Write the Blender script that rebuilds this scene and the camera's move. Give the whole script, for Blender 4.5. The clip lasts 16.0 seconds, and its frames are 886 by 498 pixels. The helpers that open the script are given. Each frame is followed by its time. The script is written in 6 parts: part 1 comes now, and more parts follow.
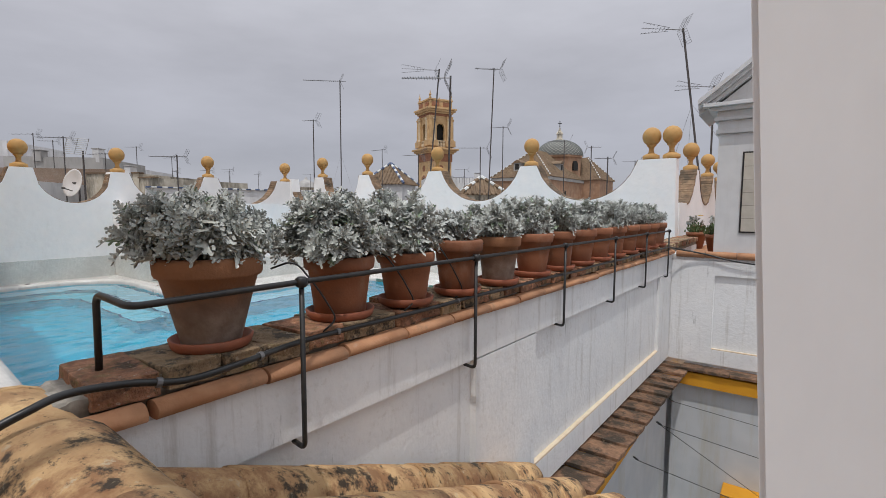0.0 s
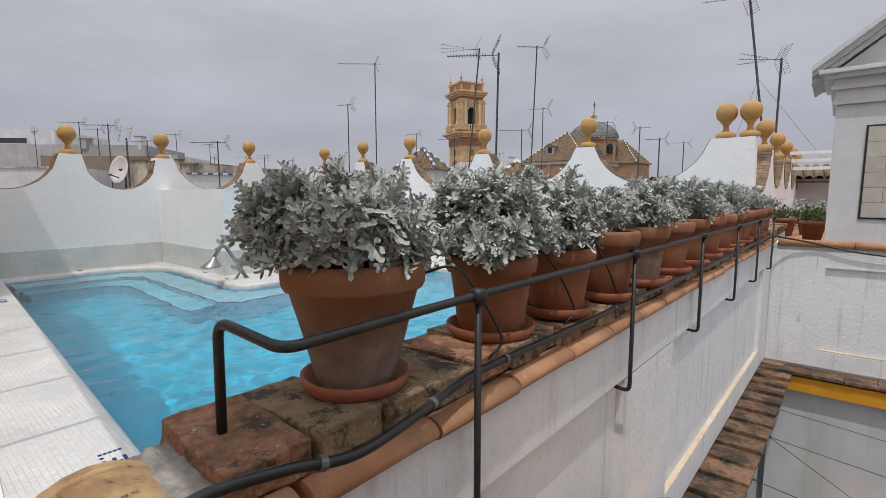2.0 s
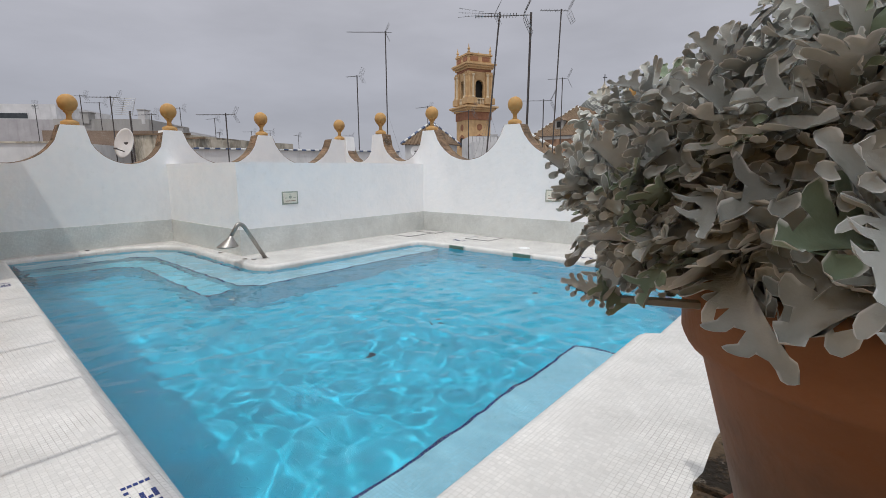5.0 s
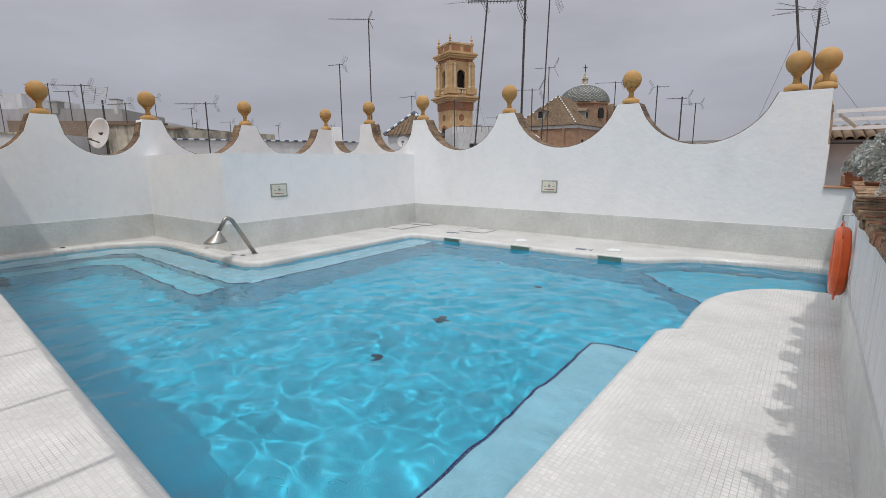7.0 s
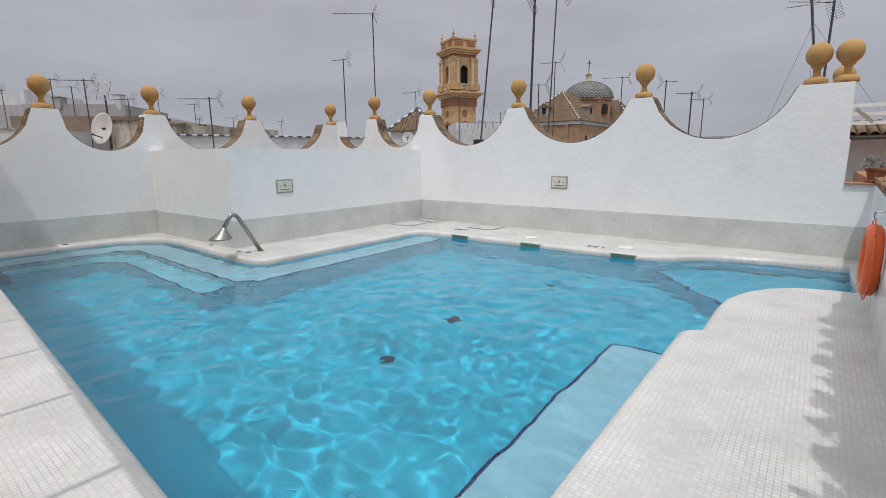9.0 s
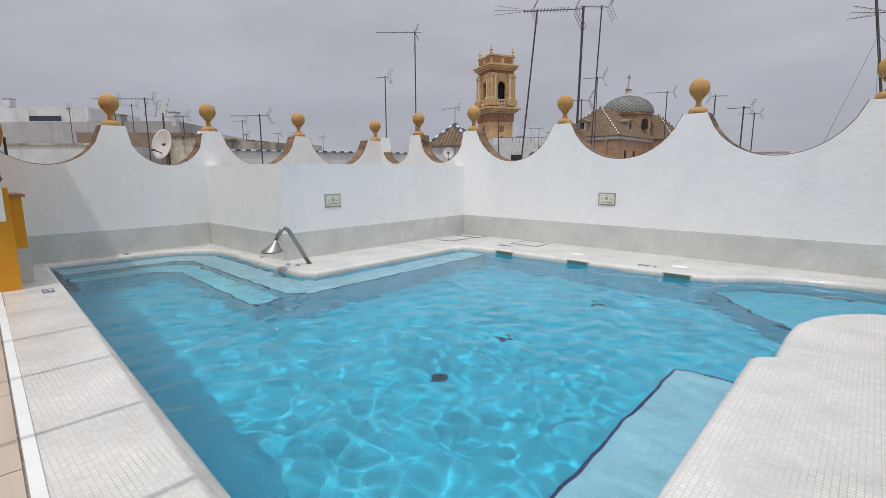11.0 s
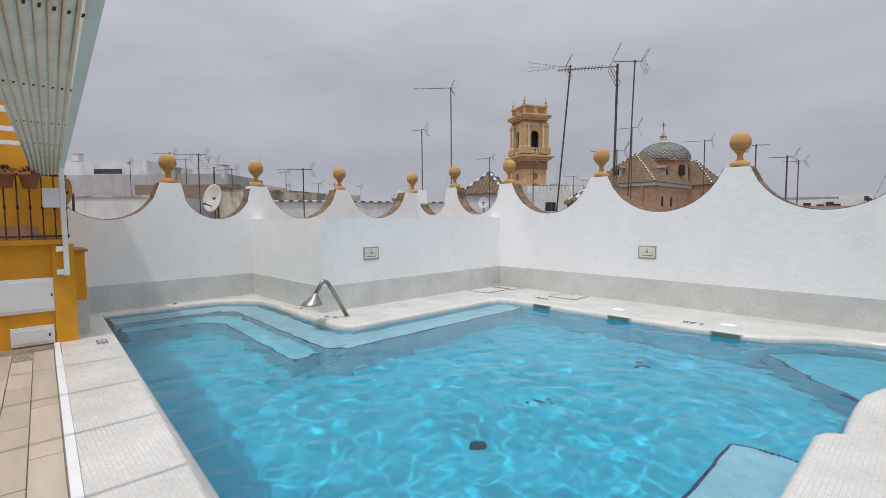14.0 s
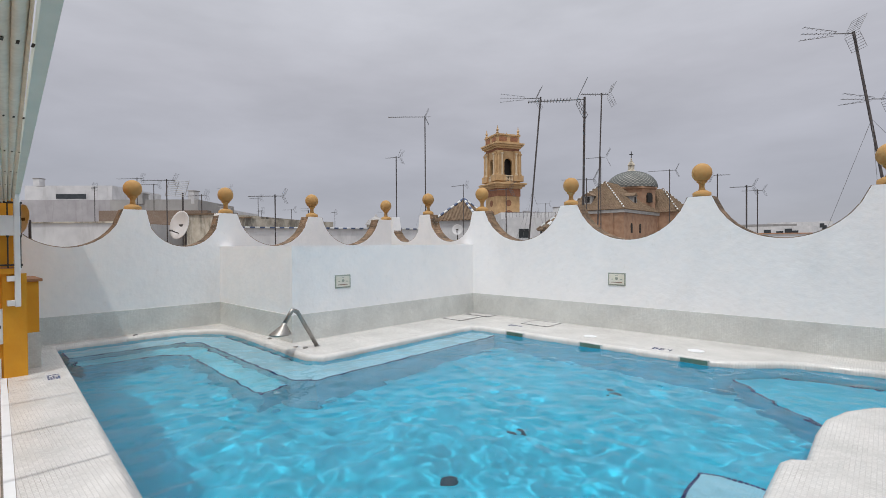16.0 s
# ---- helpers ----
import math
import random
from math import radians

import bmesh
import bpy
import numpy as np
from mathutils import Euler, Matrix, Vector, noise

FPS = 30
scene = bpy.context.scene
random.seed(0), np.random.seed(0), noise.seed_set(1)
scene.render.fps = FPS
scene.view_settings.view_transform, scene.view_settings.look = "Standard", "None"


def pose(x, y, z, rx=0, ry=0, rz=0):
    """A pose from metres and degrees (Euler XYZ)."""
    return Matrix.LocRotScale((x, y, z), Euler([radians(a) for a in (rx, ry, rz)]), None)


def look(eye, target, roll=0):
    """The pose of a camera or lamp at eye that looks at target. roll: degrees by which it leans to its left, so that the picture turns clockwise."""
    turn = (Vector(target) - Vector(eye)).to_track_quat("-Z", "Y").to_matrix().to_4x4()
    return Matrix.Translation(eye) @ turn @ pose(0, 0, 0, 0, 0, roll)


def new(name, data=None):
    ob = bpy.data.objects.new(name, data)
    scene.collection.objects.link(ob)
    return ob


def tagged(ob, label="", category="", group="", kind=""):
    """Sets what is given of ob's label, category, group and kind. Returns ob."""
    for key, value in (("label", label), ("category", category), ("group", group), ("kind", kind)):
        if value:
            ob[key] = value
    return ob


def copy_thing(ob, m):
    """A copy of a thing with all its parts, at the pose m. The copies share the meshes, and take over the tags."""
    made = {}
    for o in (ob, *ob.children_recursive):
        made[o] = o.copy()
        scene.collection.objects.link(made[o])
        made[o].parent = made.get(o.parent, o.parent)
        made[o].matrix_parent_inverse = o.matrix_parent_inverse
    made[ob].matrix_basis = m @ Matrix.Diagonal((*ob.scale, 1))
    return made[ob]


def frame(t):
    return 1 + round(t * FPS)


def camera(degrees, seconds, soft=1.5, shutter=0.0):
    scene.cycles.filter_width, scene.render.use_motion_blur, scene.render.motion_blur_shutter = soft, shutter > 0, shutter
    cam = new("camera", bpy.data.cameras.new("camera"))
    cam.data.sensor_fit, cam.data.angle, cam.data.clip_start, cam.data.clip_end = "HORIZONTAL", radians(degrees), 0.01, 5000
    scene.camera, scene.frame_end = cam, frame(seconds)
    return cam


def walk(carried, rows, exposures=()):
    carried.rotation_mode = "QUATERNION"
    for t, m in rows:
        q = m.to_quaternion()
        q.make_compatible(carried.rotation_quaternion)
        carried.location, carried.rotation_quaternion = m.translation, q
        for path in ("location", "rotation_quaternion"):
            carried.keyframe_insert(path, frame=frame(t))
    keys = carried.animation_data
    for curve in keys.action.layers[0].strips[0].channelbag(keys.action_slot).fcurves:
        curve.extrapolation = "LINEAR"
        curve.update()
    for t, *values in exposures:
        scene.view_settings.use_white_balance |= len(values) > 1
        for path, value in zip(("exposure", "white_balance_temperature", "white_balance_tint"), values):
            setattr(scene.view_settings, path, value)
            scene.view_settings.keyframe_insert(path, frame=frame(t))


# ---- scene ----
cam = camera(86.3, 16.0, 0.7)

PATH = [
    (0, (-1.816, -0.136, 1.598), (-2.991, 1.473, 1.427), 0.2),
    (0.5, (-1.985, -0.115, 1.585), (-3.186, 1.474, 1.402), 0.2),
    (1, (-2.143, -0.087, 1.591), (-3.368, 1.481, 1.394), 0.1),
    (1.5, (-2.282, -0.067, 1.593), (-3.529, 1.482, 1.379), 0.0),
    (2, (-2.424, -0.056, 1.591), (-3.69, 1.475, 1.358), -0.1),
    (2.5, (-2.585, -0.049, 1.576), (-3.87, 1.463, 1.323), -0.2),
    (3, (-2.749, -0.028, 1.56), (-4.048, 1.469, 1.291), -0.3),
    (3.5, (-2.882, 0.001, 1.548), (-4.19, 1.487, 1.261), -0.3),
    (4, (-3.017, 0.049, 1.535), (-4.323, 1.532, 1.230), -0.4),
    (4.5, (-3.125, 0.089, 1.549), (-4.418, 1.582, 1.23), -0.2),
    (5, (-3.232, 0.119, 1.538), (-4.503, 1.628, 1.207), -0.3),
    (7.5, (-3.675, 0.135, 1.535), (-4.871, 1.693, 1.16), -0.5),
    (8, (-3.74, 0.149, 1.534), (-4.93, 1.71, 1.155), -0.5),
    (8.5, (-3.766, 0.175, 1.518), (-4.961, 1.733, 1.138), -0.4),
    (9, (-3.782, 0.183, 1.52), (-4.994, 1.727, 1.137), -0.5),
    (11.5, (-3.993, 0.058, 1.556), (-5.351, 1.496, 1.261), -0.3),
    (12, (-4.003, 0.054, 1.584), (-5.39, 1.47, 1.322), -0.4),
    (12.5, (-4.012, 0.041, 1.612), (-5.423, 1.44, 1.386), -0.3),
    (13, (-4.024, 0.038, 1.636), (-5.452, 1.424, 1.442), -0.3),
    (13.5, (-4.006, 0.028, 1.659), (-5.445, 1.408, 1.498), -0.3),
    (14, (-3.998, 0.033, 1.686), (-5.44, 1.412, 1.554), -0.4),
    (14.5, (-4.023, 0.041, 1.689), (-5.457, 1.431, 1.587), -0.3),
    (15, (-4.007, 0.046, 1.69), (-5.428, 1.452, 1.617), -0.4),
    (15.5, (-3.999, 0.074, 1.709), (-5.399, 1.502, 1.661), -0.4),
    (16, (-3.979, 0.078, 1.716), (-5.349, 1.535, 1.693), -0.4),
]
walk(cam, [(t, look(eye, target, roll)) for t, eye, target, roll in PATH], [(0, 0.0), (3, 0.0), (4, 0.0), (5, -0.08), (7.5, -0.12), (9, -0.12), (11.5, -0.05), (16, -0.03)])

# ---- light ----
SUN_DIR = Vector((0.165, -0.365, 1.0)).normalized()
sun = new("sun", bpy.data.lights.new("sun", "SUN"))
sun.data.energy, sun.data.angle, sun.data.color = 1.75, radians(0.7), (1.0, 0.97, 0.93)
sun.matrix_world = look((0, 0, 30), Vector((0, 0, 30)) - SUN_DIR)

world = bpy.data.worlds.new("overcast")
scene.world = world
world.use_nodes = True
wt = world.node_tree
wt.nodes.clear()


def wn(kind, **kw):
    n = wt.nodes.new(kind)
    for k, v in kw.items():
        n.inputs[k].default_value = v
    return n


w_out, w_bg = wn("ShaderNodeOutputWorld"), wn("ShaderNodeBackground", Strength=1.0)
w_tc, w_sep = wn("ShaderNodeTexCoord"), wn("ShaderNodeSeparateXYZ")
wt.links.new(w_tc.outputs["Generated"], w_sep.inputs[0])
# cloud layer: grey near the horizon, brighter towards the zenith
w_ramp = wn("ShaderNodeValToRGB")
els = w_ramp.color_ramp.elements
els[0].position, els[0].color = 0.0, (0.405, 0.415, 0.468, 1)
els[1].position, els[1].color = 1.0, (1.16, 1.21, 1.30, 1)
for p, c in ((0.10, (0.392, 0.399, 0.452, 1)), (0.32, (0.49, 0.492, 0.542, 1)), (0.55, (0.608, 0.62, 0.668, 1)), (0.8, (0.97, 1.01, 1.09, 1))):
    e = els.new(p)
    e.color = c
wt.links.new(w_sep.outputs["Z"], w_ramp.inputs[0])
w_map = wn("ShaderNodeMapping", Scale=(1.3, 1.3, 4.5))
wt.links.new(w_tc.outputs["Generated"], w_map.inputs[0])
w_noise = wn("ShaderNodeTexNoise", Scale=1.6, Detail=7.0, Roughness=0.55)
wt.links.new(w_map.outputs[0], w_noise.inputs["Vector"])
w_range = wn("ShaderNodeMapRange")
w_range.inputs["From Min"].default_value, w_range.inputs["From Max"].default_value = 0.3, 0.7
w_range.inputs["To Min"].default_value, w_range.inputs["To Max"].default_value = 0.88, 1.14
wt.links.new(w_noise.outputs[0], w_range.inputs[0])
w_mul = wt.nodes.new("ShaderNodeVectorMath")
w_mul.operation = "SCALE"
wt.links.new(w_ramp.outputs[0], w_mul.inputs[0])
wt.links.new(w_range.outputs[0], w_mul.inputs["Scale"])
w_sky = wt.nodes.new("ShaderNodeTexSky")
w_sky.sky_type, w_sky.sun_disc = "NISHITA", False
w_sky.sun_elevation, w_sky.sun_rotation = math.asin(SUN_DIR.z), math.atan2(SUN_DIR.x, SUN_DIR.y)
w_skys = wt.nodes.new("ShaderNodeVectorMath")
w_skys.operation = "SCALE"
w_skys.inputs["Scale"].default_value = 0.006
wt.links.new(w_sky.outputs[0], w_skys.inputs[0])
w_add = wt.nodes.new("ShaderNodeVectorMath")
w_add.operation = "ADD"
wt.links.new(w_mul.outputs[0], w_add.inputs[0])
wt.links.new(w_skys.outputs[0], w_add.inputs[1])
# thin cloud glows in a wide halo round the veiled sun
w_dot = wt.nodes.new("ShaderNodeVectorMath")
w_dot.operation = "DOT_PRODUCT"
w_dot.inputs[1].default_value = SUN_DIR
wt.links.new(w_tc.outputs["Generated"], w_dot.inputs[0])
w_halo = wn("ShaderNodeMapRange")
w_halo.interpolation_type = "SMOOTHSTEP"
w_halo.inputs["From Min"].default_value, w_halo.inputs["From Max"].default_value = 0.35, 1.0
w_halo.inputs["To Min"].default_value, w_halo.inputs["To Max"].default_value = 0.0, 0.16
wt.links.new(w_dot.outputs["Value"], w_halo.inputs[0])
w_add2 = wt.nodes.new("ShaderNodeVectorMath")
w_add2.operation = "ADD"
wt.links.new(w_add.outputs[0], w_add2.inputs[0])
wt.links.new(w_halo.outputs[0], w_add2.inputs[1])
wt.links.new(w_add2.outputs[0], w_bg.inputs["Color"])
wt.links.new(w_bg.outputs[0], w_out.inputs[0])


# ---- materials ----
def mat(name, c1, c2=None, scale=9.0, rough=0.7, metal=0.0, bump=0.25, bscale=70.0, big=0.12, stain=None, stretch=(1, 1, 1), vary=0.0, dist=0.004, local=False):
    """A surface with grain between two colours, broad patches, fine relief; stain: (colour, amount, scale, stretch)."""
    m = bpy.data.materials.new(name)
    m.use_nodes = True
    nt = m.node_tree
    nd, ln = nt.nodes, nt.links
    bs = nd["Principled BSDF"]
    if local:
        tc = nd.new("ShaderNodeTexCoord")
        pos = tc.outputs["Object"]
    else:
        pos = nd.new("ShaderNodeNewGeometry").outputs["Position"]
    mp = nd.new("ShaderNodeMapping")
    mp.inputs["Scale"].default_value = stretch
    ln.new(pos, mp.inputs[0])
    n1 = nd.new("ShaderNodeTexNoise")
    n1.inputs["Scale"].default_value, n1.inputs["Detail"].default_value = scale, 6
    ln.new(mp.outputs[0], n1.inputs["Vector"])
    r1 = nd.new("ShaderNodeValToRGB")
    r1.color_ramp.elements[0].position, r1.color_ramp.elements[1].position = 0.32, 0.68
    r1.color_ramp.elements[0].color = (*c1, 1)
    r1.color_ramp.elements[1].color = (*(c2 or [min(1, v * 1.15) for v in c1]), 1)
    ln.new(n1.outputs[0], r1.inputs[0])
    col = r1.outputs[0]
    n2 = nd.new("ShaderNodeTexNoise")
    n2.inputs["Scale"].default_value, n2.inputs["Detail"].default_value = scale * 0.13, 4
    ln.new(pos, n2.inputs["Vector"])
    hv = nd.new("ShaderNodeHueSaturation")
    mr = nd.new("ShaderNodeMapRange")
    mr.inputs["From Min"].default_value, mr.inputs["From Max"].default_value = 0.3, 0.7
    mr.inputs["To Min"].default_value, mr.inputs["To Max"].default_value = 1 - big, 1 + big
    ln.new(n2.outputs[0], mr.inputs[0])
    val = mr.outputs[0]
    if vary:
        oi = nd.new("ShaderNodeObjectInfo")
        m2 = nd.new("ShaderNodeMapRange")
        m2.inputs["To Min"].default_value, m2.inputs["To Max"].default_value = 1 - vary, 1 + vary
        ln.new(oi.outputs["Random"], m2.inputs[0])
        mu = nd.new("ShaderNodeMath")
        mu.operation = "MULTIPLY"
        ln.new(val, mu.inputs[0])
        ln.new(m2.outputs[0], mu.inputs[1])
        val = mu.outputs[0]
    ln.new(val, hv.inputs["Value"])
    ln.new(col, hv.inputs["Color"])
    col = hv.outputs[0]
    for st in ([] if not stain else stain if isinstance(stain, list) else [stain]):
        sc, amount, sscale, sstretch = st[:4]
        ms = nd.new("ShaderNodeMapping")
        ms.inputs["Scale"].default_value = sstretch
        ln.new(pos, ms.inputs[0])
        n3 = nd.new("ShaderNodeTexNoise")
        n3.inputs["Scale"].default_value, n3.inputs["Detail"].default_value = sscale, 8
        n3.inputs["Roughness"].default_value = 0.72
        ln.new(ms.outputs[0], n3.inputs["Vector"])
        r3 = nd.new("ShaderNodeMapRange")
        r3.inputs["From Min"].default_value, r3.inputs["From Max"].default_value = st[4] if len(st) > 4 else (0.46, 0.62) if amount > 0.7 else (0.52, 0.72)
        r3.inputs["To Max"].default_value = amount
        ln.new(n3.outputs[0], r3.inputs[0])
        mx = nd.new("ShaderNodeMix")
        mx.data_type = "RGBA"
        ln.new(r3.outputs[0], mx.inputs["Factor"])
        ln.new(col, mx.inputs[6])
        mx.inputs[7].default_value = (*sc, 1)
        col = mx.outputs[2]
    ln.new(col, bs.inputs["Base Color"])
    bs.inputs["Roughness"].default_value, bs.inputs["Metallic"].default_value = rough, metal
    if bump:
        n4 = nd.new("ShaderNodeTexNoise")
        n4.inputs["Scale"].default_value, n4.inputs["Detail"].default_value = bscale, 5
        ln.new(mp.outputs[0], n4.inputs["Vector"])
        b = nd.new("ShaderNodeBump")
        b.inputs["Strength"].default_value, b.inputs["Distance"].default_value = bump, dist
        ln.new(n4.outputs[0], b.inputs["Height"])
        ln.new(b.outputs[0], bs.inputs["Normal"])
    return m


def mosaic(name, tile, grout, size, upright=False, dark=None, rough=0.25, fill=0.07):
    """Small square tiles with recessed joints; upright: laid on walls."""
    m = mat(name, tile, [min(1, v * 1.06) for v in tile], 14, rough, bump=0)
    nt = m.node_tree
    nd, ln = nt.nodes, nt.links
    bs = nd["Principled BSDF"]
    base = bs.inputs["Base Color"].links[0].from_socket
    g = nd.new("ShaderNodeNewGeometry")
    vec = g.outputs["Position"]
    if upright:
        sp, cb, ad = nd.new("ShaderNodeSeparateXYZ"), nd.new("ShaderNodeCombineXYZ"), nd.new("ShaderNodeMath")
        ln.new(vec, sp.inputs[0])
        ln.new(sp.outputs[0], ad.inputs[0])
        ln.new(sp.outputs[1], ad.inputs[1])
        ln.new(ad.outputs[0], cb.inputs[0])
        ln.new(sp.outputs[2], cb.inputs[1])
        vec = cb.outputs[0]
    br = nd.new("ShaderNodeTexBrick")
    br.offset = 0.0
    br.inputs["Scale"].default_value = 1.0
    br.inputs["Brick Width"].default_value, br.inputs["Row Height"].default_value = size, size
    br.inputs["Mortar Size"].default_value, br.inputs["Mortar Smooth"].default_value = size * fill, 0.3
    br.inputs["Color1"].default_value, br.inputs["Color2"].default_value = (1, 1, 1, 1), (0.9, 0.9, 0.9, 1)
    if dark:
        br.inputs["Color2"].default_value = (*dark, 1)
    br.inputs["Mortar"].default_value = (0, 0, 0, 1)
    ln.new(vec, br.inputs["Vector"])
    tint = nd.new("ShaderNodeMix")
    tint.data_type, tint.blend_type = "RGBA", "MULTIPLY"
    tint.inputs[0].default_value = 1.0
    ln.new(base, tint.inputs[6])
    ln.new(br.outputs["Color"], tint.inputs[7])
    # the joints are filled flush in places and open in others
    nz = nd.new("ShaderNodeTexNoise")
    nz.inputs["Scale"].default_value, nz.inputs["Detail"].default_value = 2.2, 5
    ln.new(g.outputs["Position"], nz.inputs["Vector"])
    gr = nd.new("ShaderNodeMapRange")
    gr.inputs["From Min"].default_value, gr.inputs["From Max"].default_value = 0.50, 0.70
    ln.new(nz.outputs[0], gr.inputs[0])
    gm = nd.new("ShaderNodeMix")
    gm.data_type = "RGBA"
    ln.new(gr.outputs[0], gm.inputs["Factor"])
    gm.inputs[6].default_value, gm.inputs[7].default_value = (*[0.9 * t for t in tile], 1), (*grout, 1)
    mx = nd.new("ShaderNodeMix")
    mx.data_type = "RGBA"
    ln.new(br.outputs["Fac"], mx.inputs["Factor"])
    ln.new(tint.outputs[2], mx.inputs[6])
    ln.new(gm.outputs[2], mx.inputs[7])
    ln.new(mx.outputs[2], bs.inputs["Base Color"])
    inv = nd.new("ShaderNodeMath")
    inv.operation = "SUBTRACT"
    inv.inputs[0].default_value = 1.0
    ln.new(br.outputs["Fac"], inv.inputs[1])
    b = nd.new("ShaderNodeBump")
    b.inputs["Strength"].default_value, b.inputs["Distance"].default_value = 0.4, 0.002
    ln.new(inv.outputs[0], b.inputs["Height"])
    ln.new(b.outputs[0], bs.inputs["Normal"])
    return m


WHITE = mat("white_masonry_paint", (0.83, 0.84, 0.85), (0.87, 0.87, 0.87), 5, 0.75, bump=0.5, bscale=11, big=0.03, dist=0.010, stain=[((0.66, 0.68, 0.69), 0.35, 1.1, (1, 1, 0.5)), ((0.70, 0.70, 0.68), 0.4, 9, (1, 1, 0.7), (0.58, 0.72))])
WHITE_OLD = mat("weathered_white_paint", (0.74, 0.745, 0.755), (0.80, 0.80, 0.80), 6, 0.8, bump=0.7, bscale=34, big=0.05, dist=0.005, stain=[((0.40, 0.37, 0.33), 0.5, 2.0, (5.5, 5.5, 0.35), (0.55, 0.68)), ((0.16, 0.15, 0.14), 0.6, 6.0, (2.4, 2.4, 0.3), (0.64, 0.72)), ((0.52, 0.49, 0.45), 0.4, 22, (1, 1, 1), (0.55, 0.7))])
WHITE_FAR = mat("faded_white_render", (0.54, 0.535, 0.54), (0.66, 0.65, 0.65), 1.5, 0.85, bump=0, big=0.1, stain=((0.24, 0.22, 0.20), 0.35, 1.6, (1, 1, 0.25)))
GREY_FAR = mat("grey_render", (0.30, 0.29, 0.28), (0.40, 0.385, 0.37), 1.2, 0.9, bump=0, big=0.1, stain=((0.2, 0.19, 0.17), 0.6, 0.8, (1, 1, 0.3)))
GABLE = mat("greyed_white_gable_paint", (0.57, 0.57, 0.58), (0.64, 0.64, 0.645), 5, 0.8, bump=0.3, bscale=18, big=0.05, stain=((0.45, 0.43, 0.40), 0.4, 2.2, (4, 4, 0.4)))
GREYLILAC = mat("lilac_grey_render", (0.37, 0.35, 0.36), (0.45, 0.43, 0.44), 1.6, 0.9, bump=0, big=0.08, stain=((0.20, 0.18, 0.17), 0.5, 1.1, (2.5, 2.5, 0.3)))
STAINED = mat("stained_old_render", (0.42, 0.36, 0.28), (0.60, 0.55, 0.46), 3, 0.9, bump=0.3, bscale=20, big=0.15, stain=((0.10, 0.09, 0.07), 0.85, 1.6, (1, 1, 0.25)))
BAND = mosaic("pale_grey_mosaic", (0.62, 0.635, 0.61), (0.50, 0.51, 0.49), 0.025, True, fill=0.05)
DECK = mosaic("white_mosaic_deck", (0.625, 0.61, 0.585), (0.44, 0.425, 0.395), 0.031)
BASIN = mosaic("blue_pool_mosaic", (0.024, 0.44, 0.61), (0.08, 0.48, 0.64), 0.025, False, dark=(0.92, 0.96, 0.98))
STEP = mosaic("pale_blue_pool_mosaic", (0.31, 0.58, 0.68), (0.36, 0.57, 0.65), 0.025)
STEP_MID = mosaic("mid_blue_pool_mosaic", (0.15, 0.56, 0.69), (0.20, 0.57, 0.68), 0.025)
# Wall tone raised above the floor's: stands in for light scattered by water.
BASIN_WALL = mosaic("brightened_pool_wall_mosaic", (0.05, 0.54, 0.72), (0.11, 0.57, 0.72), 0.025, True)
GRILLE = mat("dark_blue_drain_plastic", (0.02, 0.07, 0.10), (0.03, 0.09, 0.13), 20, 0.5, bump=0)
NAVY = mat("navy_glazed_tile", (0.010, 0.024, 0.13), (0.016, 0.035, 0.18), 30, 0.2, bump=0)
BRICK = mat("old_red_brick", (0.21, 0.095, 0.052), (0.44, 0.22, 0.125), 34, 0.92, bump=1.0, bscale=120, big=0.2, vary=0.28, dist=0.006, stain=[((0.12, 0.065, 0.04), 0.7, 18, (1, 1, 1), (0.48, 0.60)), ((0.03, 0.025, 0.018), 0.85, 14, (1, 1, 1), (0.55, 0.63)), ((0.16, 0.13, 0.05), 0.6, 20, (1, 1, 1), (0.55, 0.63)), ((0.48, 0.43, 0.36), 0.8, 55, (1, 1, 1), (0.61, 0.65))])
BRICK_PALE = mat("weathered_brown_brick", (0.17, 0.105, 0.062), (0.27, 0.18, 0.11), 9, 0.9, bump=0.5, bscale=40, big=0.15, vary=0.25, stain=((0.05, 0.042, 0.03), 0.75, 4, (1, 1, 1)))
LEDGE = mat("dark_stained_ledge_brick", (0.13, 0.072, 0.042), (0.26, 0.145, 0.085), 24, 0.95, bump=1.0, bscale=100, big=0.2, vary=0.16, dist=0.006, stain=[((0.03, 0.025, 0.018), 0.88, 5, (1, 1, 1), (0.46, 0.58)), ((0.36, 0.28, 0.20), 0.6, 30, (1, 1, 1), (0.60, 0.67))])
BRICK_MOSS = mat("mossy_brown_brick", (0.23, 0.155, 0.09), (0.39, 0.275, 0.165), 24, 0.95, bump=1.0, bscale=110, big=0.25, vary=0.28, dist=0.006, stain=[((0.15, 0.125, 0.03), 0.65, 13, (1, 1, 1), (0.55, 0.64)), ((0.03, 0.026, 0.02), 0.9, 12, (1, 1, 1), (0.50, 0.58)), ((0.42, 0.36, 0.28), 0.65, 34, (1, 1, 1), (0.60, 0.66))])
MORTAR_PALE = mat("grey_lime_mortar", (0.16, 0.145, 0.125), (0.32, 0.295, 0.26), 34, 0.95, bump=0.9, bscale=50, big=0.2)
BRICKFAR = mosaic("far_brown_brickwork", (0.22, 0.16, 0.12), (0.29, 0.25, 0.21), 0.07, True, dark=(0.85, 0.82, 0.8), rough=0.9, fill=0.08)
MORTAR = mat("dirty_mortar", (0.16, 0.13, 0.10), (0.30, 0.26, 0.21), 20, 0.95, bump=0.8, bscale=60, big=0.2)
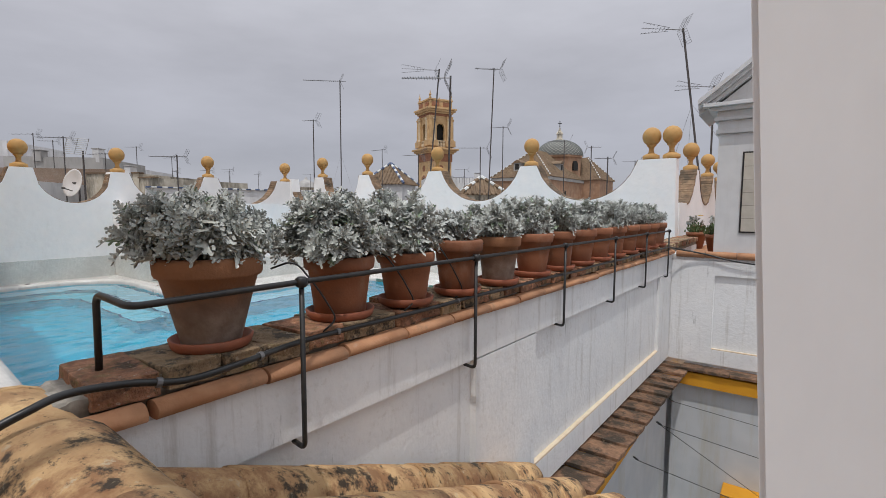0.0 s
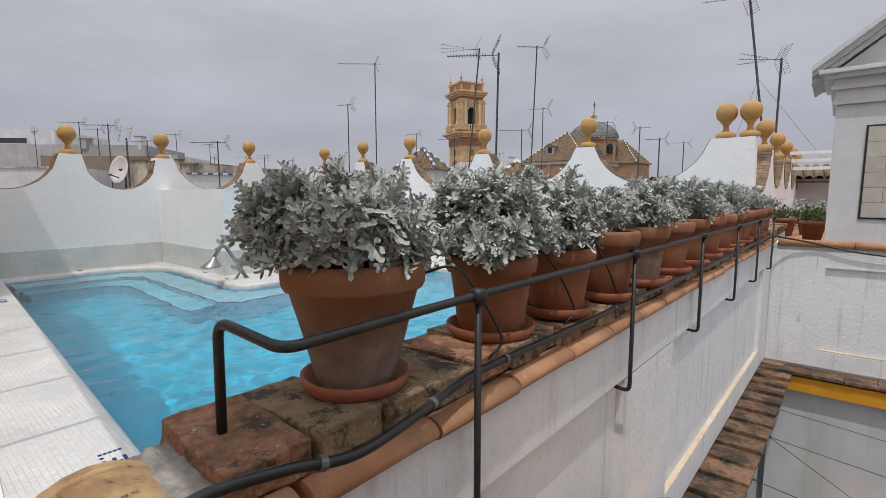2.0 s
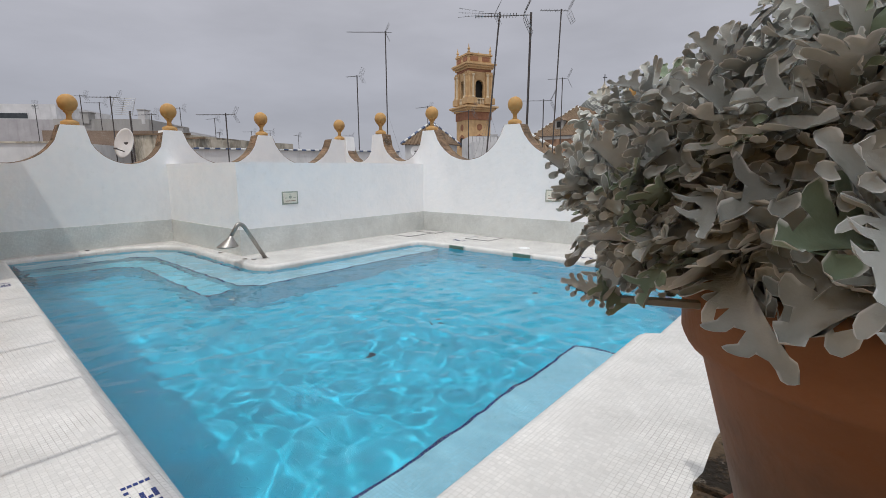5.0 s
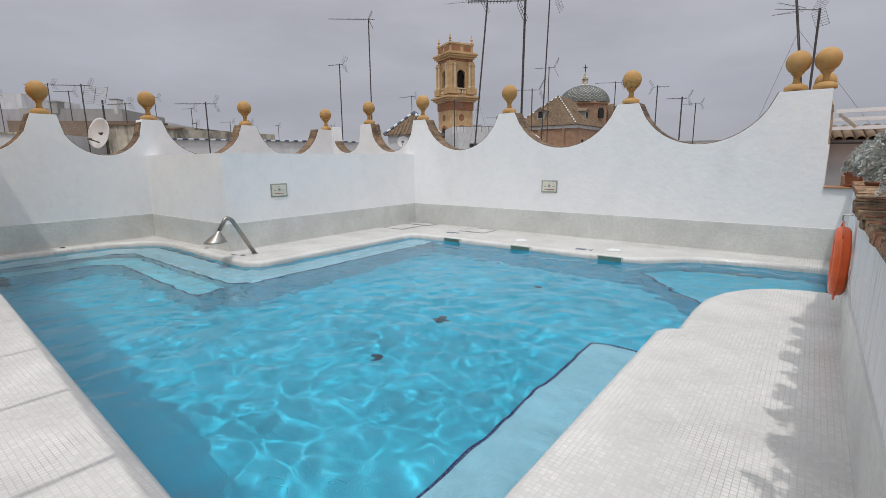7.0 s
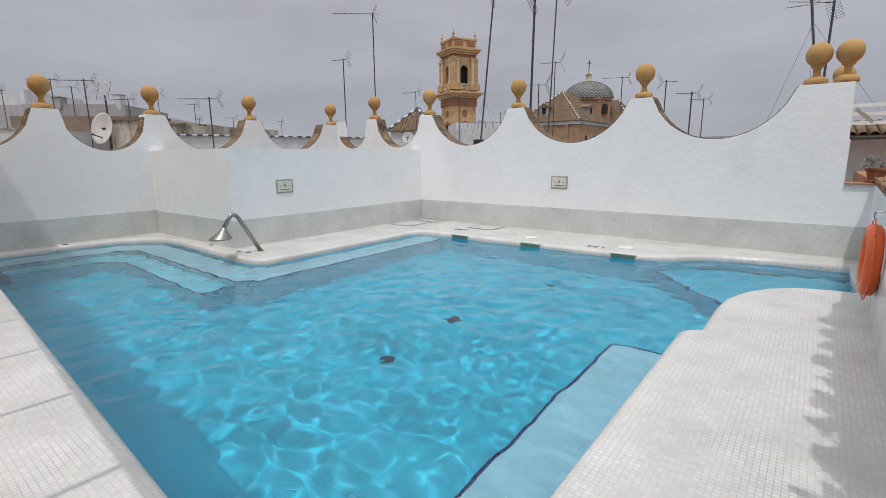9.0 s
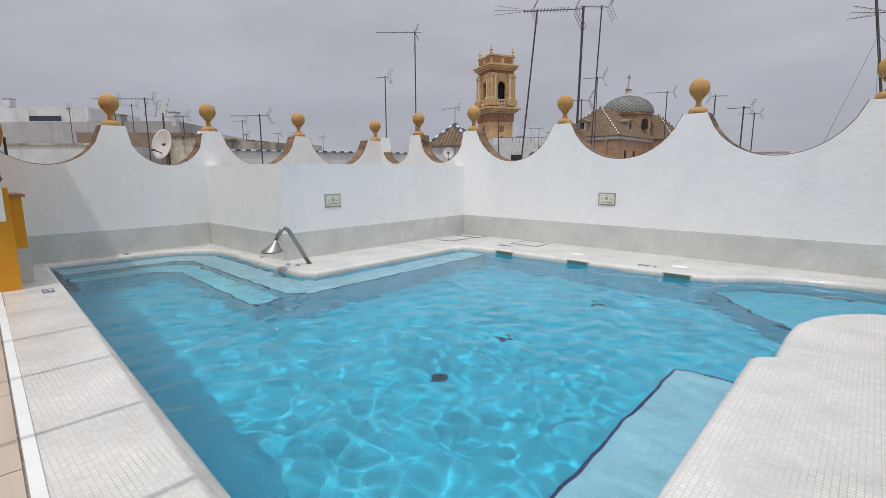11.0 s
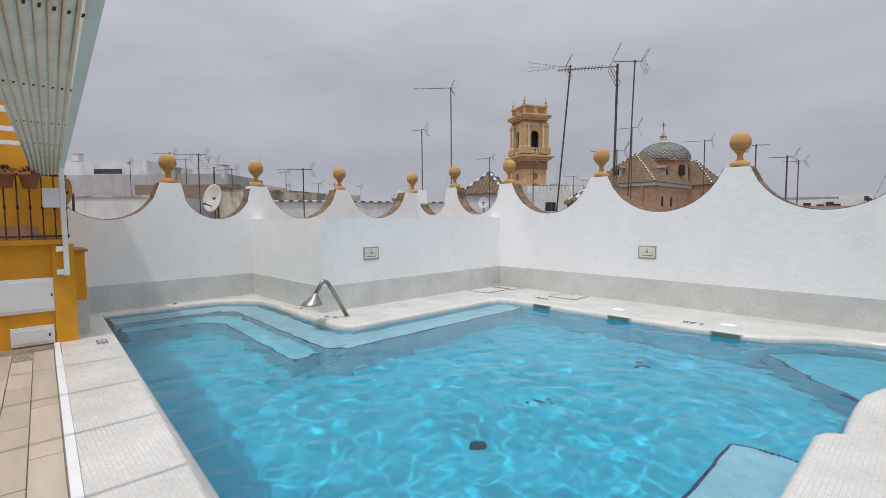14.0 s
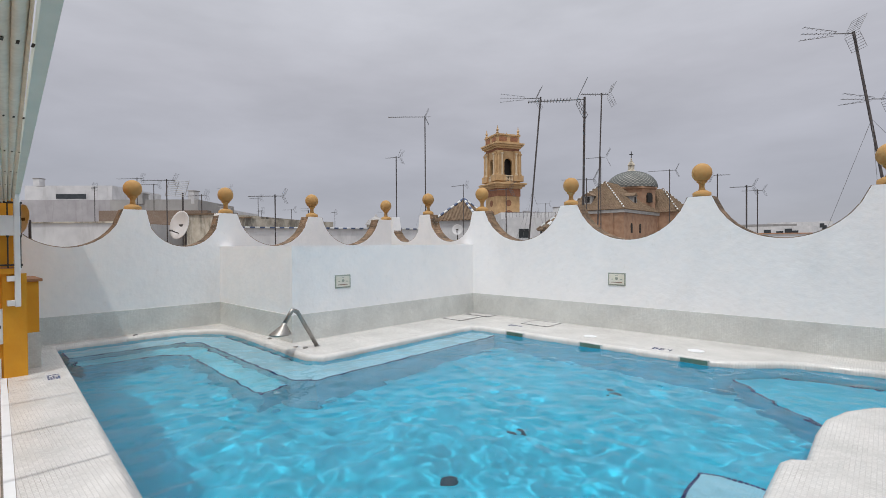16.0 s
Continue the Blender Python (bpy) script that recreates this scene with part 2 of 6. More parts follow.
TERRA = mat("terracotta_pot_clay", (0.215, 0.078, 0.037), (0.285, 0.112, 0.054), 8, 0.8, bump=0.3, bscale=110, big=0.16, vary=0.20, stain=[((0.34, 0.27, 0.21), 0.4, 5, (1, 1, 0.6), (0.52, 0.72)), ((0.12, 0.06, 0.035), 0.5, 7, (1, 1, 1.5), (0.56, 0.70)), ((0.45, 0.40, 0.34), 0.5, 55, (1, 1, 1), (0.66, 0.71))])
TERRA_OLD = mat("lime_stained_terracotta", (0.25, 0.11, 0.05), (0.315, 0.142, 0.068), 7, 0.85, bump=0.35, bscale=110, big=0.12, local=True, stain=[((0.20, 0.085, 0.04), 0.5, 6, (1, 1, 2.5), (0.5, 0.68))])


def weathered_zone(m, z_from, z_to, colour, scale, amount, lo, hi):
    """A band of weathering between two heights of a thing, with a ragged edge."""
    nd, ln = m.node_tree.nodes, m.node_tree.links
    bs = nd["Principled BSDF"]
    src = bs.inputs["Base Color"].links[0].from_socket
    tc, sp, nz, ad = nd.new("ShaderNodeTexCoord"), nd.new("ShaderNodeSeparateXYZ"), nd.new("ShaderNodeTexNoise"), nd.new("ShaderNodeMath")
    nz.inputs["Scale"].default_value, nz.inputs["Detail"].default_value, nz.inputs["Roughness"].default_value = scale, 8, 0.65
    ln.new(tc.outputs["Object"], sp.inputs[0])
    ln.new(tc.outputs["Object"], nz.inputs["Vector"])
    ad.operation = "MULTIPLY_ADD"
    ad.inputs[1].default_value = 0.16
    ln.new(nz.outputs[0], ad.inputs[0])
    ln.new(sp.outputs["Z"], ad.inputs[2])
    rp = nd.new("ShaderNodeMapRange")
    rp.inputs["From Min"].default_value, rp.inputs["From Max"].default_value = z_from + 0.08, z_to + 0.08
    rp.inputs["To Min"].default_value, rp.inputs["To Max"].default_value = amount, 0.0
    ln.new(ad.outputs[0], rp.inputs[0])
    cr = nd.new("ShaderNodeMix")
    cr.data_type = "RGBA"
    cr.inputs[6].default_value, cr.inputs[7].default_value = (*lo, 1), (*hi, 1)
    n2 = nd.new("ShaderNodeTexNoise")
    n2.inputs["Scale"].default_value, n2.inputs["Detail"].default_value = colour, 7
    ln.new(tc.outputs["Object"], n2.inputs["Vector"])
    r2 = nd.new("ShaderNodeMapRange")
    r2.inputs["From Min"].default_value, r2.inputs["From Max"].default_value = 0.35, 0.65
    ln.new(n2.outputs[0], r2.inputs[0])
    ln.new(r2.outputs[0], cr.inputs["Factor"])
    mx = nd.new("ShaderNodeMix")
    mx.data_type = "RGBA"
    ln.new(rp.outputs[0], mx.inputs["Factor"])
    ln.new(src, mx.inputs[6])
    ln.new(cr.outputs[2], mx.inputs[7])
    ln.new(mx.outputs[2], bs.inputs["Base Color"])


weathered_zone(TERRA_OLD, 0.13, 0.20, 9.0, 9.0, 0.92, (0.13, 0.082, 0.058), (0.21, 0.14, 0.105))
weathered_zone(TERRA_OLD, 0.03, 0.12, 18.0, 14.0, 0.75, (0.20, 0.15, 0.12), (0.40, 0.35, 0.30))
SAUCER = mat("red_clay_saucer", (0.26, 0.075, 0.036), (0.33, 0.105, 0.05), 9, 0.65, bump=0.25, bscale=90, big=0.12, vary=0.12, stain=((0.12, 0.05, 0.03), 0.5, 8, (1, 1, 1)))
PILLAR = mat("grey_white_pillar_paint", (0.70, 0.71, 0.75), (0.74, 0.75, 0.785), 5, 0.8, bump=0.15, bscale=14, big=0.04, stain=((0.52, 0.52, 0.54), 0.4, 1.5, (1, 1, 0.4)))
TRIM = mat("terracotta_edge_tile", (0.40, 0.19, 0.095), (0.50, 0.265, 0.145), 14, 0.78, bump=0.4, bscale=90, big=0.14, vary=0.14, stain=[((0.14, 0.09, 0.06), 0.55, 7, (1, 1, 1), (0.54, 0.68)), ((0.50, 0.42, 0.34), 0.5, 12, (1, 1, 1), (0.60, 0.72))])
BARREL = mat("lichen_barrel_tile", (0.33, 0.195, 0.095), (0.50, 0.33, 0.165), 12, 0.92, bump=0.9, bscale=80, big=0.2, vary=0.30, stain=[((0.20, 0.09, 0.042), 0.75, 7, (1, 1, 1), (0.48, 0.58)), ((0.022, 0.018, 0.013), 0.93, 9, (1, 1, 1), (0.535, 0.60)), ((0.03, 0.025, 0.018), 0.85, 30, (1, 1, 1), (0.59, 0.65)), ((0.42, 0.38, 0.28), 0.6, 24, (1, 1, 1), (0.60, 0.67))])
BARREL_BUFF = mat("buff_barrel_tile", (0.39, 0.235, 0.115), (0.53, 0.36, 0.185), 12, 0.92, bump=0.9, bscale=80, big=0.2, vary=0.1, stain=[((0.22, 0.11, 0.05), 0.6, 8, (1, 1, 1), (0.52, 0.62)), ((0.04, 0.03, 0.02), 0.85, 30, (1, 1, 1), (0.60, 0.66))])
FINIAL = mat("ochre_painted_ceramic", (0.42, 0.235, 0.075), (0.48, 0.28, 0.10), 7, 0.75, bump=0.2, bscale=40, big=0.07, stain=((0.30, 0.19, 0.09), 0.4, 4, (1, 1, 1)))
IRON = mat("black_painted_iron", (0.012, 0.012, 0.013), (0.025, 0.023, 0.022), 40, 0.45, bump=0.3, bscale=90, big=0.1, dist=0.001)
HOSE = mat("black_polythene_hose", (0.012, 0.012, 0.013), (0.02, 0.02, 0.02), 20, 0.38, bump=0)
SOIL = mat("dark_potting_soil", (0.03, 0.02, 0.014), (0.06, 0.04, 0.028), 60, 0.95, bump=1.0, bscale=90)
STEMS = mat("pale_woody_stem", (0.26, 0.25, 0.21), (0.36, 0.35, 0.30), 40, 0.8, bump=0)
OCHRE = mat("ochre_yellow_paint", (0.66, 0.29, 0.012), (0.72, 0.34, 0.018), 4, 0.75, bump=0.4, bscale=25, big=0.06, stain=((0.55, 0.25, 0.03), 0.4, 1.5, (1, 1, 0.4)))
WOODTILE = mat("beige_plank_tile", (0.41, 0.34, 0.275), (0.49, 0.415, 0.345), 3.5, 0.5, bump=0.15, bscale=40, stretch=(0.25, 2.0, 1), big=0.06, vary=0.09)
PAINTMETAL = mat("white_painted_metal", (0.72, 0.73, 0.74), (0.76, 0.77, 0.78), 8, 0.4, bump=0.05, big=0.03)
PALEMETAL = mat("pale_green_painted_beam", (0.50, 0.60, 0.58), (0.56, 0.65, 0.63), 6, 0.45, bump=0.05, big=0.04)
FABRIC = mat("cream_canvas", (0.58, 0.57, 0.50), (0.66, 0.65, 0.58), 30, 0.9, bump=0.4, bscale=240, big=0.08, dist=0.001)
STEEL = mat("brushed_steel", (0.30, 0.285, 0.265), (0.40, 0.385, 0.36), 50, 0.42, metal=1.0, bump=0.05, big=0.08)
ALU = mat("dull_aluminium", (0.12, 0.12, 0.125), (0.21, 0.21, 0.215), 20, 0.5, metal=0.5, bump=0, big=0.1)
DARKPOLE = mat("rusty_dark_mast", (0.05, 0.045, 0.045), (0.10, 0.085, 0.08), 14, 0.6, metal=0.3, bump=0, big=0.1)
ORANGE = mat("orange_plastic", (0.72, 0.11, 0.02), (0.78, 0.14, 0.03), 10, 0.4, bump=0.1, bscale=60, big=0.05)
CERAMIC = mat("cream_glazed_tile", (0.42, 0.39, 0.34), (0.50, 0.47, 0.42), 9, 0.25, bump=0.05, big=0.06, vary=0.07)
GREEN = mat("green_glaze", (0.26, 0.30, 0.25), (0.34, 0.37, 0.32), 30, 0.3, bump=0)
RUST = mat("rust_brown_glaze", (0.14, 0.036, 0.015), (0.19, 0.05, 0.02), 30, 0.35, bump=0)
SKIM = mat("green_skimmer_plastic", (0.10, 0.17, 0.13), (0.14, 0.22, 0.17), 20, 0.4, bump=0)
DARK = mat("dark_void", (0.012, 0.011, 0.010), (0.02, 0.018, 0.016), 10, 0.8, bump=0)
GLASSY = mat("dark_window_glass", (0.03, 0.035, 0.04), (0.05, 0.055, 0.06), 3, 0.12, bump=0)
ROOFT = mat("brown_roof_tile", (0.13, 0.083, 0.05), (0.235, 0.165, 0.105), 3, 0.9, bump=0.3, bscale=12, big=0.18, stain=((0.07, 0.058, 0.04), 0.65, 1.3, (1, 1, 1)))
BLUEW = mat("blue_glazed_roof_tile", (0.045, 0.07, 0.14), (0.07, 0.10, 0.19), 8, 0.35, bump=0, vary=0.2)
WHITEG = mat("white_glazed_roof_tile", (0.62, 0.64, 0.62), (0.7, 0.71, 0.7), 8, 0.3, bump=0)
STONE = mat("cream_tower_render", (0.45, 0.28, 0.135), (0.55, 0.37, 0.195), 1.4, 0.85, bump=0.2, bscale=8, big=0.12, stain=((0.24, 0.13, 0.06), 0.6, 0.9, (1, 1, 0.4)))
TOWERRED = mat("tower_red_brick", (0.24, 0.10, 0.055), (0.32, 0.15, 0.08), 2.5, 0.9, bump=0.2, bscale=12, big=0.12)
PINKBR = mat("church_rose_brick", (0.30, 0.17, 0.105), (0.40, 0.25, 0.16), 1.2, 0.9, bump=0.2, bscale=10, big=0.12, stain=((0.18, 0.13, 0.1), 0.6, 0.7, (1, 1, 0.5)))
CITY = mat("far_city_ground", (0.28, 0.26, 0.24), (0.40, 0.38, 0.36), 0.05, 0.9, bump=0, big=0.15)
FLOWER = mat("yellow_petals", (0.65, 0.42, 0.02), (0.75, 0.5, 0.03), 20, 0.7, bump=0)
GREENLEAF = mat("green_leaf", (0.05, 0.09, 0.02), (0.10, 0.15, 0.04), 20, 0.6, bump=0, vary=0.3)
PURPLE = mat("dark_purple_leaf", (0.05, 0.02, 0.035), (0.09, 0.035, 0.05), 20, 0.6, bump=0)


def leaf_material(name, island):
    """Silver felted leaf: pale hairy upper side with greener, darker patches between leaves."""
    m = mat(name, (0.32, 0.335, 0.305), (0.48, 0.495, 0.465), 26, 0.85, bump=0.3, bscale=260, big=0.10, dist=0.0015)
    nt = m.node_tree
    nd, ln = nt.nodes, nt.links
    bs = nd["Principled BSDF"]
    src = bs.inputs["Base Color"].links[0].from_socket
    hs = nd.new("ShaderNodeHueSaturation")
    rnd = nd.new("ShaderNodeNewGeometry").outputs["Random Per Island"] if island else nd.new("ShaderNodeObjectInfo").outputs["Random"]
    mr = nd.new("ShaderNodeMapRange")
    mr.inputs["To Min"].default_value, mr.inputs["To Max"].default_value = 0.72, 1.25
    ln.new(rnd, mr.inputs[0])
    ln.new(mr.outputs[0], hs.inputs["Value"])
    ln.new(src, hs.inputs["Color"])
    pw = nd.new("ShaderNodeMath")
    pw.operation = "LESS_THAN"
    pw.inputs[1].default_value = 0.05
    ln.new(rnd, pw.inputs[0])
    mx = nd.new("ShaderNodeMix")
    mx.data_type = "RGBA"
    ln.new(pw.outputs[0], mx.inputs["Factor"])
    ln.new(hs.outputs[0], mx.inputs[6])
    mx.inputs[7].default_value = (0.20, 0.26, 0.17, 1)
    # the felt is thickest along the leaf's margin
    at = nd.new("ShaderNodeAttribute")
    at.attribute_name = "margin"
    rg = nd.new("ShaderNodeMapRange")
    rg.inputs["From Min"].default_value, rg.inputs["From Max"].default_value = 0.83, 1.0
    rg.inputs["To Max"].default_value = 0.95
    ln.new(at.outputs["Fac"], rg.inputs[0])
    m2 = nd.new("ShaderNodeMix")
    m2.data_type = "RGBA"
    ln.new(rg.outputs[0], m2.inputs["Factor"])
    ln.new(mx.outputs[2], m2.inputs[6])
    m2.inputs[7].default_value = (0.74, 0.75, 0.73, 1)
    ln.new(m2.outputs[2], bs.inputs["Base Color"])
    bs.inputs["Sheen Weight"].default_value = 0.25
    return m


LEAF, LEAF_ONE = leaf_material("silver_felt_leaves", True), leaf_material("silver_felt_leaf", False)

WATER = bpy.data.materials.new("pool_water")
WATER.use_nodes = True
wb = WATER.node_tree.nodes["Principled BSDF"]
wb.inputs["Base Color"].default_value = (0.93, 0.985, 1.0, 1)
wb.inputs["Roughness"].default_value = 0.0
wb.inputs["IOR"].default_value = 1.33
wb.inputs["Transmission Weight"].default_value = 1.0


# ---- mesh tools ----
def link(name, bm, material, parent=None, label="", smooth=False):
    me = bpy.data.meshes.new(name)
    bmesh.ops.recalc_face_normals(bm, faces=bm.faces)
    bm.to_mesh(me)
    bm.free()
    if material:
        me.materials.append(material)
    if smooth:
        for p in me.polygons:
            p.use_smooth = True
    ob = new(name, me)
    ob.parent = parent
    if label:
        ob["label"] = label
    return ob


def part(name, bm, material, parent, label="", smooth=False):
    return link(name, bm, material, parent, label, smooth)


def thing(name, label, category, group="", at=(0, 0, 0), turn=0.0, kind=""):
    ob = new(name)
    ob.matrix_basis = pose(*at, 0, 0, turn)
    return tagged(ob, label, category, group, kind)


def structure(name, bm, material, label, category, smooth=False):
    return tagged(link(name, bm, material, None, "", smooth), label, category, "", "structure")


def shared(name, me, parent, m):
    ob = new(name, me)
    ob.parent = parent
    ob.matrix_basis = m
    return ob


def box(x0, y0, z0, x1, y1, z1, bm=None, bevel=0.0, m=None):
    bm2 = bmesh.new()
    bmesh.ops.create_cube(bm2, size=1)
    for v in bm2.verts:
        v.co = Vector((x0 + (v.co.x + 0.5) * (x1 - x0), y0 + (v.co.y + 0.5) * (y1 - y0), z0 + (v.co.z + 0.5) * (z1 - z0)))
    if bevel:
        bmesh.ops.bevel(bm2, geom=bm2.edges[:], offset=bevel, segments=2, profile=0.6, affect="EDGES")
    return merge(bm2, bm, m)


def merge(bm2, bm=None, m=None):
    if m is not None:
        bmesh.ops.transform(bm2, matrix=m, verts=bm2.verts)
    if bm is None:
        return bm2
    me = bpy.data.meshes.new("tmp")
    bm2.to_mesh(me)
    bm2.free()
    bm.from_mesh(me)
    bpy.data.meshes.remove(me)
    return bm


def lathe(profile, seg=24, bm=None, at=(0, 0, 0), caps=True):
    """Turned body: rows of (radius, height)."""
    bm = bm or bmesh.new()
    rings = []
    for r, z in profile:
        rings.append([bm.verts.new((at[0] + r * math.cos(2 * math.pi * i / seg), at[1] + r * math.sin(2 * math.pi * i / seg), at[2] + z)) for i in range(seg)])
    for a, b in zip(rings, rings[1:]):
        for i in range(seg):
            bm.faces.new((a[i], a[(i + 1) % seg], b[(i + 1) % seg], b[i]))
    if caps:
        bm.faces.new(rings[0][::-1])
        bm.faces.new(rings[-1])
    return bm


def tube(points, r, seg=8, bm=None, caps=True):
    """Round bar along points; r one radius or one a point."""
    bm = bm or bmesh.new()
    pts = [Vector(p) for p in points]
    rs = r if isinstance(r, (list, tuple)) else [r] * len(pts)
    rings, side = [], None
    for i, p in enumerate(pts):
        d = (pts[min(i + 1, len(pts) - 1)] - pts[max(i - 1, 0)]).normalized()
        if side is None:
            side = d.cross(Vector((0, 0, 1)) if abs(d.z) < 0.9 else Vector((1, 0, 0))).normalized()
        side = (side - d * side.dot(d)).normalized()
        up = d.cross(side)
        rings.append([bm.verts.new(p + rs[i] * (side * math.cos(2 * math.pi * k / seg) + up * math.sin(2 * math.pi * k / seg))) for k in range(seg)])
    for a, b in zip(rings, rings[1:]):
        for k in range(seg):
            bm.faces.new((a[k], a[(k + 1) % seg], b[(k + 1) % seg], b[k]))
    if caps:
        bm.faces.new(rings[0][::-1])
        bm.faces.new(rings[-1])
    return bm


def rounded(points, r=0.04, n=5):
    """A polyline with its inner corners rounded."""
    pts = [Vector(p) for p in points]
    out = [pts[0]]
    for a, b, c in zip(pts, pts[1:], pts[2:]):
        d = min(r, (a - b).length * 0.45, (c - b).length * 0.45)
        p, q = b + (a - b).normalized() * d, b + (c - b).normalized() * d
        for i in range(n + 1):
            t = i / n
            out.append(p * (1 - t) ** 2 + b * 2 * t * (1 - t) + q * t ** 2)
    return out + [pts[-1]]


def sag(a, b, drop, n=12):
    a, b = Vector(a), Vector(b)
    return [a.lerp(b, i / n) - Vector((0, 0, 4 * drop * (i / n) * (1 - i / n))) for i in range(n + 1)]


def prism(poly, lo, hi, axis="z", bm=None):
    """Flat outline pushed along an axis. axis y: outline in x, z; axis x: outline in y, z."""
    bm = bm or bmesh.new()
    put = {"z": lambda p, h: (p[0], p[1], h), "y": lambda p, h: (p[0], h, p[1]), "x": lambda p, h: (h, p[0], p[1])}[axis]
    a = [bm.verts.new(put(p, lo)) for p in poly]
    b = [bm.verts.new(put(p, hi)) for p in poly]
    bm.faces.new(a[::-1])
    bm.faces.new(b)
    n = len(poly)
    for i in range(n):
        bm.faces.new((a[i], a[(i + 1) % n], b[(i + 1) % n], b[i]))
    return bm


# ---- pool deck and basin ----
def strip_y(x):
    return 0.27 + 0.059 * (-5.83 - x)


def edge_y(x):
    return 0.87 + 0.059 * (-5.12 - x)


POOL = [(-4.60, edge_y(-4.6)), (-4.60, 4.58), (-4.56, 4.68), (-4.45, 4.76), (-4.45, 5.5), (-4.42, 5.95), (-4.30, 6.35), (-4.10, 6.68), (-3.85, 6.90),
        (-3.55, 7.01), (-3.285, 7.03), (-3.285, 8.55), (-4.4, 8.46), (-4.85, 8.36), (-5.1, 8.2), (-5.55, 7.80), (-5.8, 7.69), (-10.1, 7.70), (-10.27, 7.62),
        (-10.29, 7.4), (-10.29, 4.3), (-10.33, 4.1), (-10.45, 3.98), (-10.7, 3.93), (-13.2, 4.06), (-13.7, 4.0), (-14.1, 3.75), (-14.32, 3.35), (-14.38, 2.9), (-14.40, edge_y(-14.4))]
OUTER = [(-3.285, strip_y(-3.285)), (-3.285, 4.5), (-3.125, 9.2), (-11.54, 9.2), (-11.54, 4.27), (-14.64, 4.27), (-14.64, 0.86), (-12.37, 0.86), (-12.37, strip_y(-12.37))]


def offset_poly(poly, d):
    n, out = len(poly), []
    area = sum(poly[i][0] * poly[(i + 1) % n][1] - poly[(i + 1) % n][0] * poly[i][1] for i in range(n))
    s = 1 if area > 0 else -1
    for i in range(n):
        a, b, c = Vector(poly[i - 1]), Vector(poly[i]), Vector(poly[(i + 1) % n])
        e1, e2 = (b - a).normalized(), (c - b).normalized()
        n1, n2 = Vector((e1.y, -e1.x)) * s, Vector((e2.y, -e2.x)) * s
        k = (n1 + n2)
        k = k / max(0.35, k.dot(n1)) if k.length > 1e-6 else n1
        out.append((b.x + k.x * d, b.y + k.y * d))
    return out


def inside(x, y, poly):
    hit = False
    for i in range(len(poly)):
        (x0, y0), (x1, y1) = poly[i - 1], poly[i]
        if (y0 > y) != (y1 > y) and x < (x1 - x0) * (y - y0) / (y1 - y0) + x0:
            hit = not hit
    return hit


# deck: flat top with a bullnose that turns down to the water
bm = bmesh.new()
lip = [(x, y) if x < -3.3 or y > 9 else (-3.286, y) for x, y in offset_poly(POOL, 0.07)]
lip = [(max(-14.63, x), y) for x, y in lip]
outer = [bm.verts.new((x, y, 0)) for x, y in OUTER]
loops = []
for d, z in ((0.07, 0.0), (0.035, -0.008), (0.012, -0.025), (0.0, -0.05), (0.0, -0.115)):
    pts = lip if d == 0.07 else offset_poly(POOL, d)
    loops.append([bm.verts.new((min(-3.286, max(-14.63, x)), y, z)) for x, y in pts])
edges = [bm.edges.new((outer[i - 1], outer[i])) for i in range(len(outer))] + [bm.edges.new((loops[0][i - 1], loops[0][i])) for i in range(len(lip))]
bmesh.ops.triangle_fill(bm, use_beauty=True, edges=edges)
for a, b in zip(loops, loops[1:]):
    for i in range(len(a)):
        bm.faces.new((a[i - 1], a[i], b[i], b[i - 1]))
deck = structure("floor_pool_deck", bm, DECK, "white mosaic pool deck with rounded coping", "pool deck")
for p in deck.data.polygons:
    p.use_smooth = abs(p.normal.z) < 0.999

bm = bmesh.new()
b = [bm.verts.new((x, y, -1.35)) for x, y in POOL]
bm.faces.new(b)
basin = structure("pool_basin", bm, BASIN, "blue mosaic pool basin under water", "pool")
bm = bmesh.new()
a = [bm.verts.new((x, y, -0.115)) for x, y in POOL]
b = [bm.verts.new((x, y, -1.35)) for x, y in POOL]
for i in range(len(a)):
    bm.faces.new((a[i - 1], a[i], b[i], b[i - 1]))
# Lighter than the basin floor to make up for weak light on upright faces.
part("pool_wall", bm, BASIN_WALL, basin, "mosaic pool wall, painted lighter in place of light scattered by water")
# submerged steps with dark edge tiles
STEPS = [([(-5.10, 0.90), (-5.10, 4.35), (-4.96, 4.42), (-4.61, 4.42), (-4.61, 0.88)], -0.36),
         ([(-9.72, 7.68), (-9.72, 3.62), (-10.0, 3.38), (-13.5, 3.45), (-13.75, 3.2), (-13.8, 1.5), (-14.38, 1.5), (-14.3, 3.4), (-13.7, 3.98), (-10.6, 3.94), (-10.3, 4.1), (-10.28, 7.68)], -0.33),
         ([(-10.1, 3.40), (-10.0, 2.95), (-12.9, 3.02), (-13.2, 2.7), (-13.3, 1.6), (-13.8, 1.55), (-13.7, 3.2), (-13.4, 3.42)], -0.62),
         ([(-4.44, 6.42), (-5.56, 7.70), (-5.1, 8.18), (-4.0, 8.4), (-3.3, 8.5), (-3.3, 7.05), (-4.0, 6.8)], -0.62)]
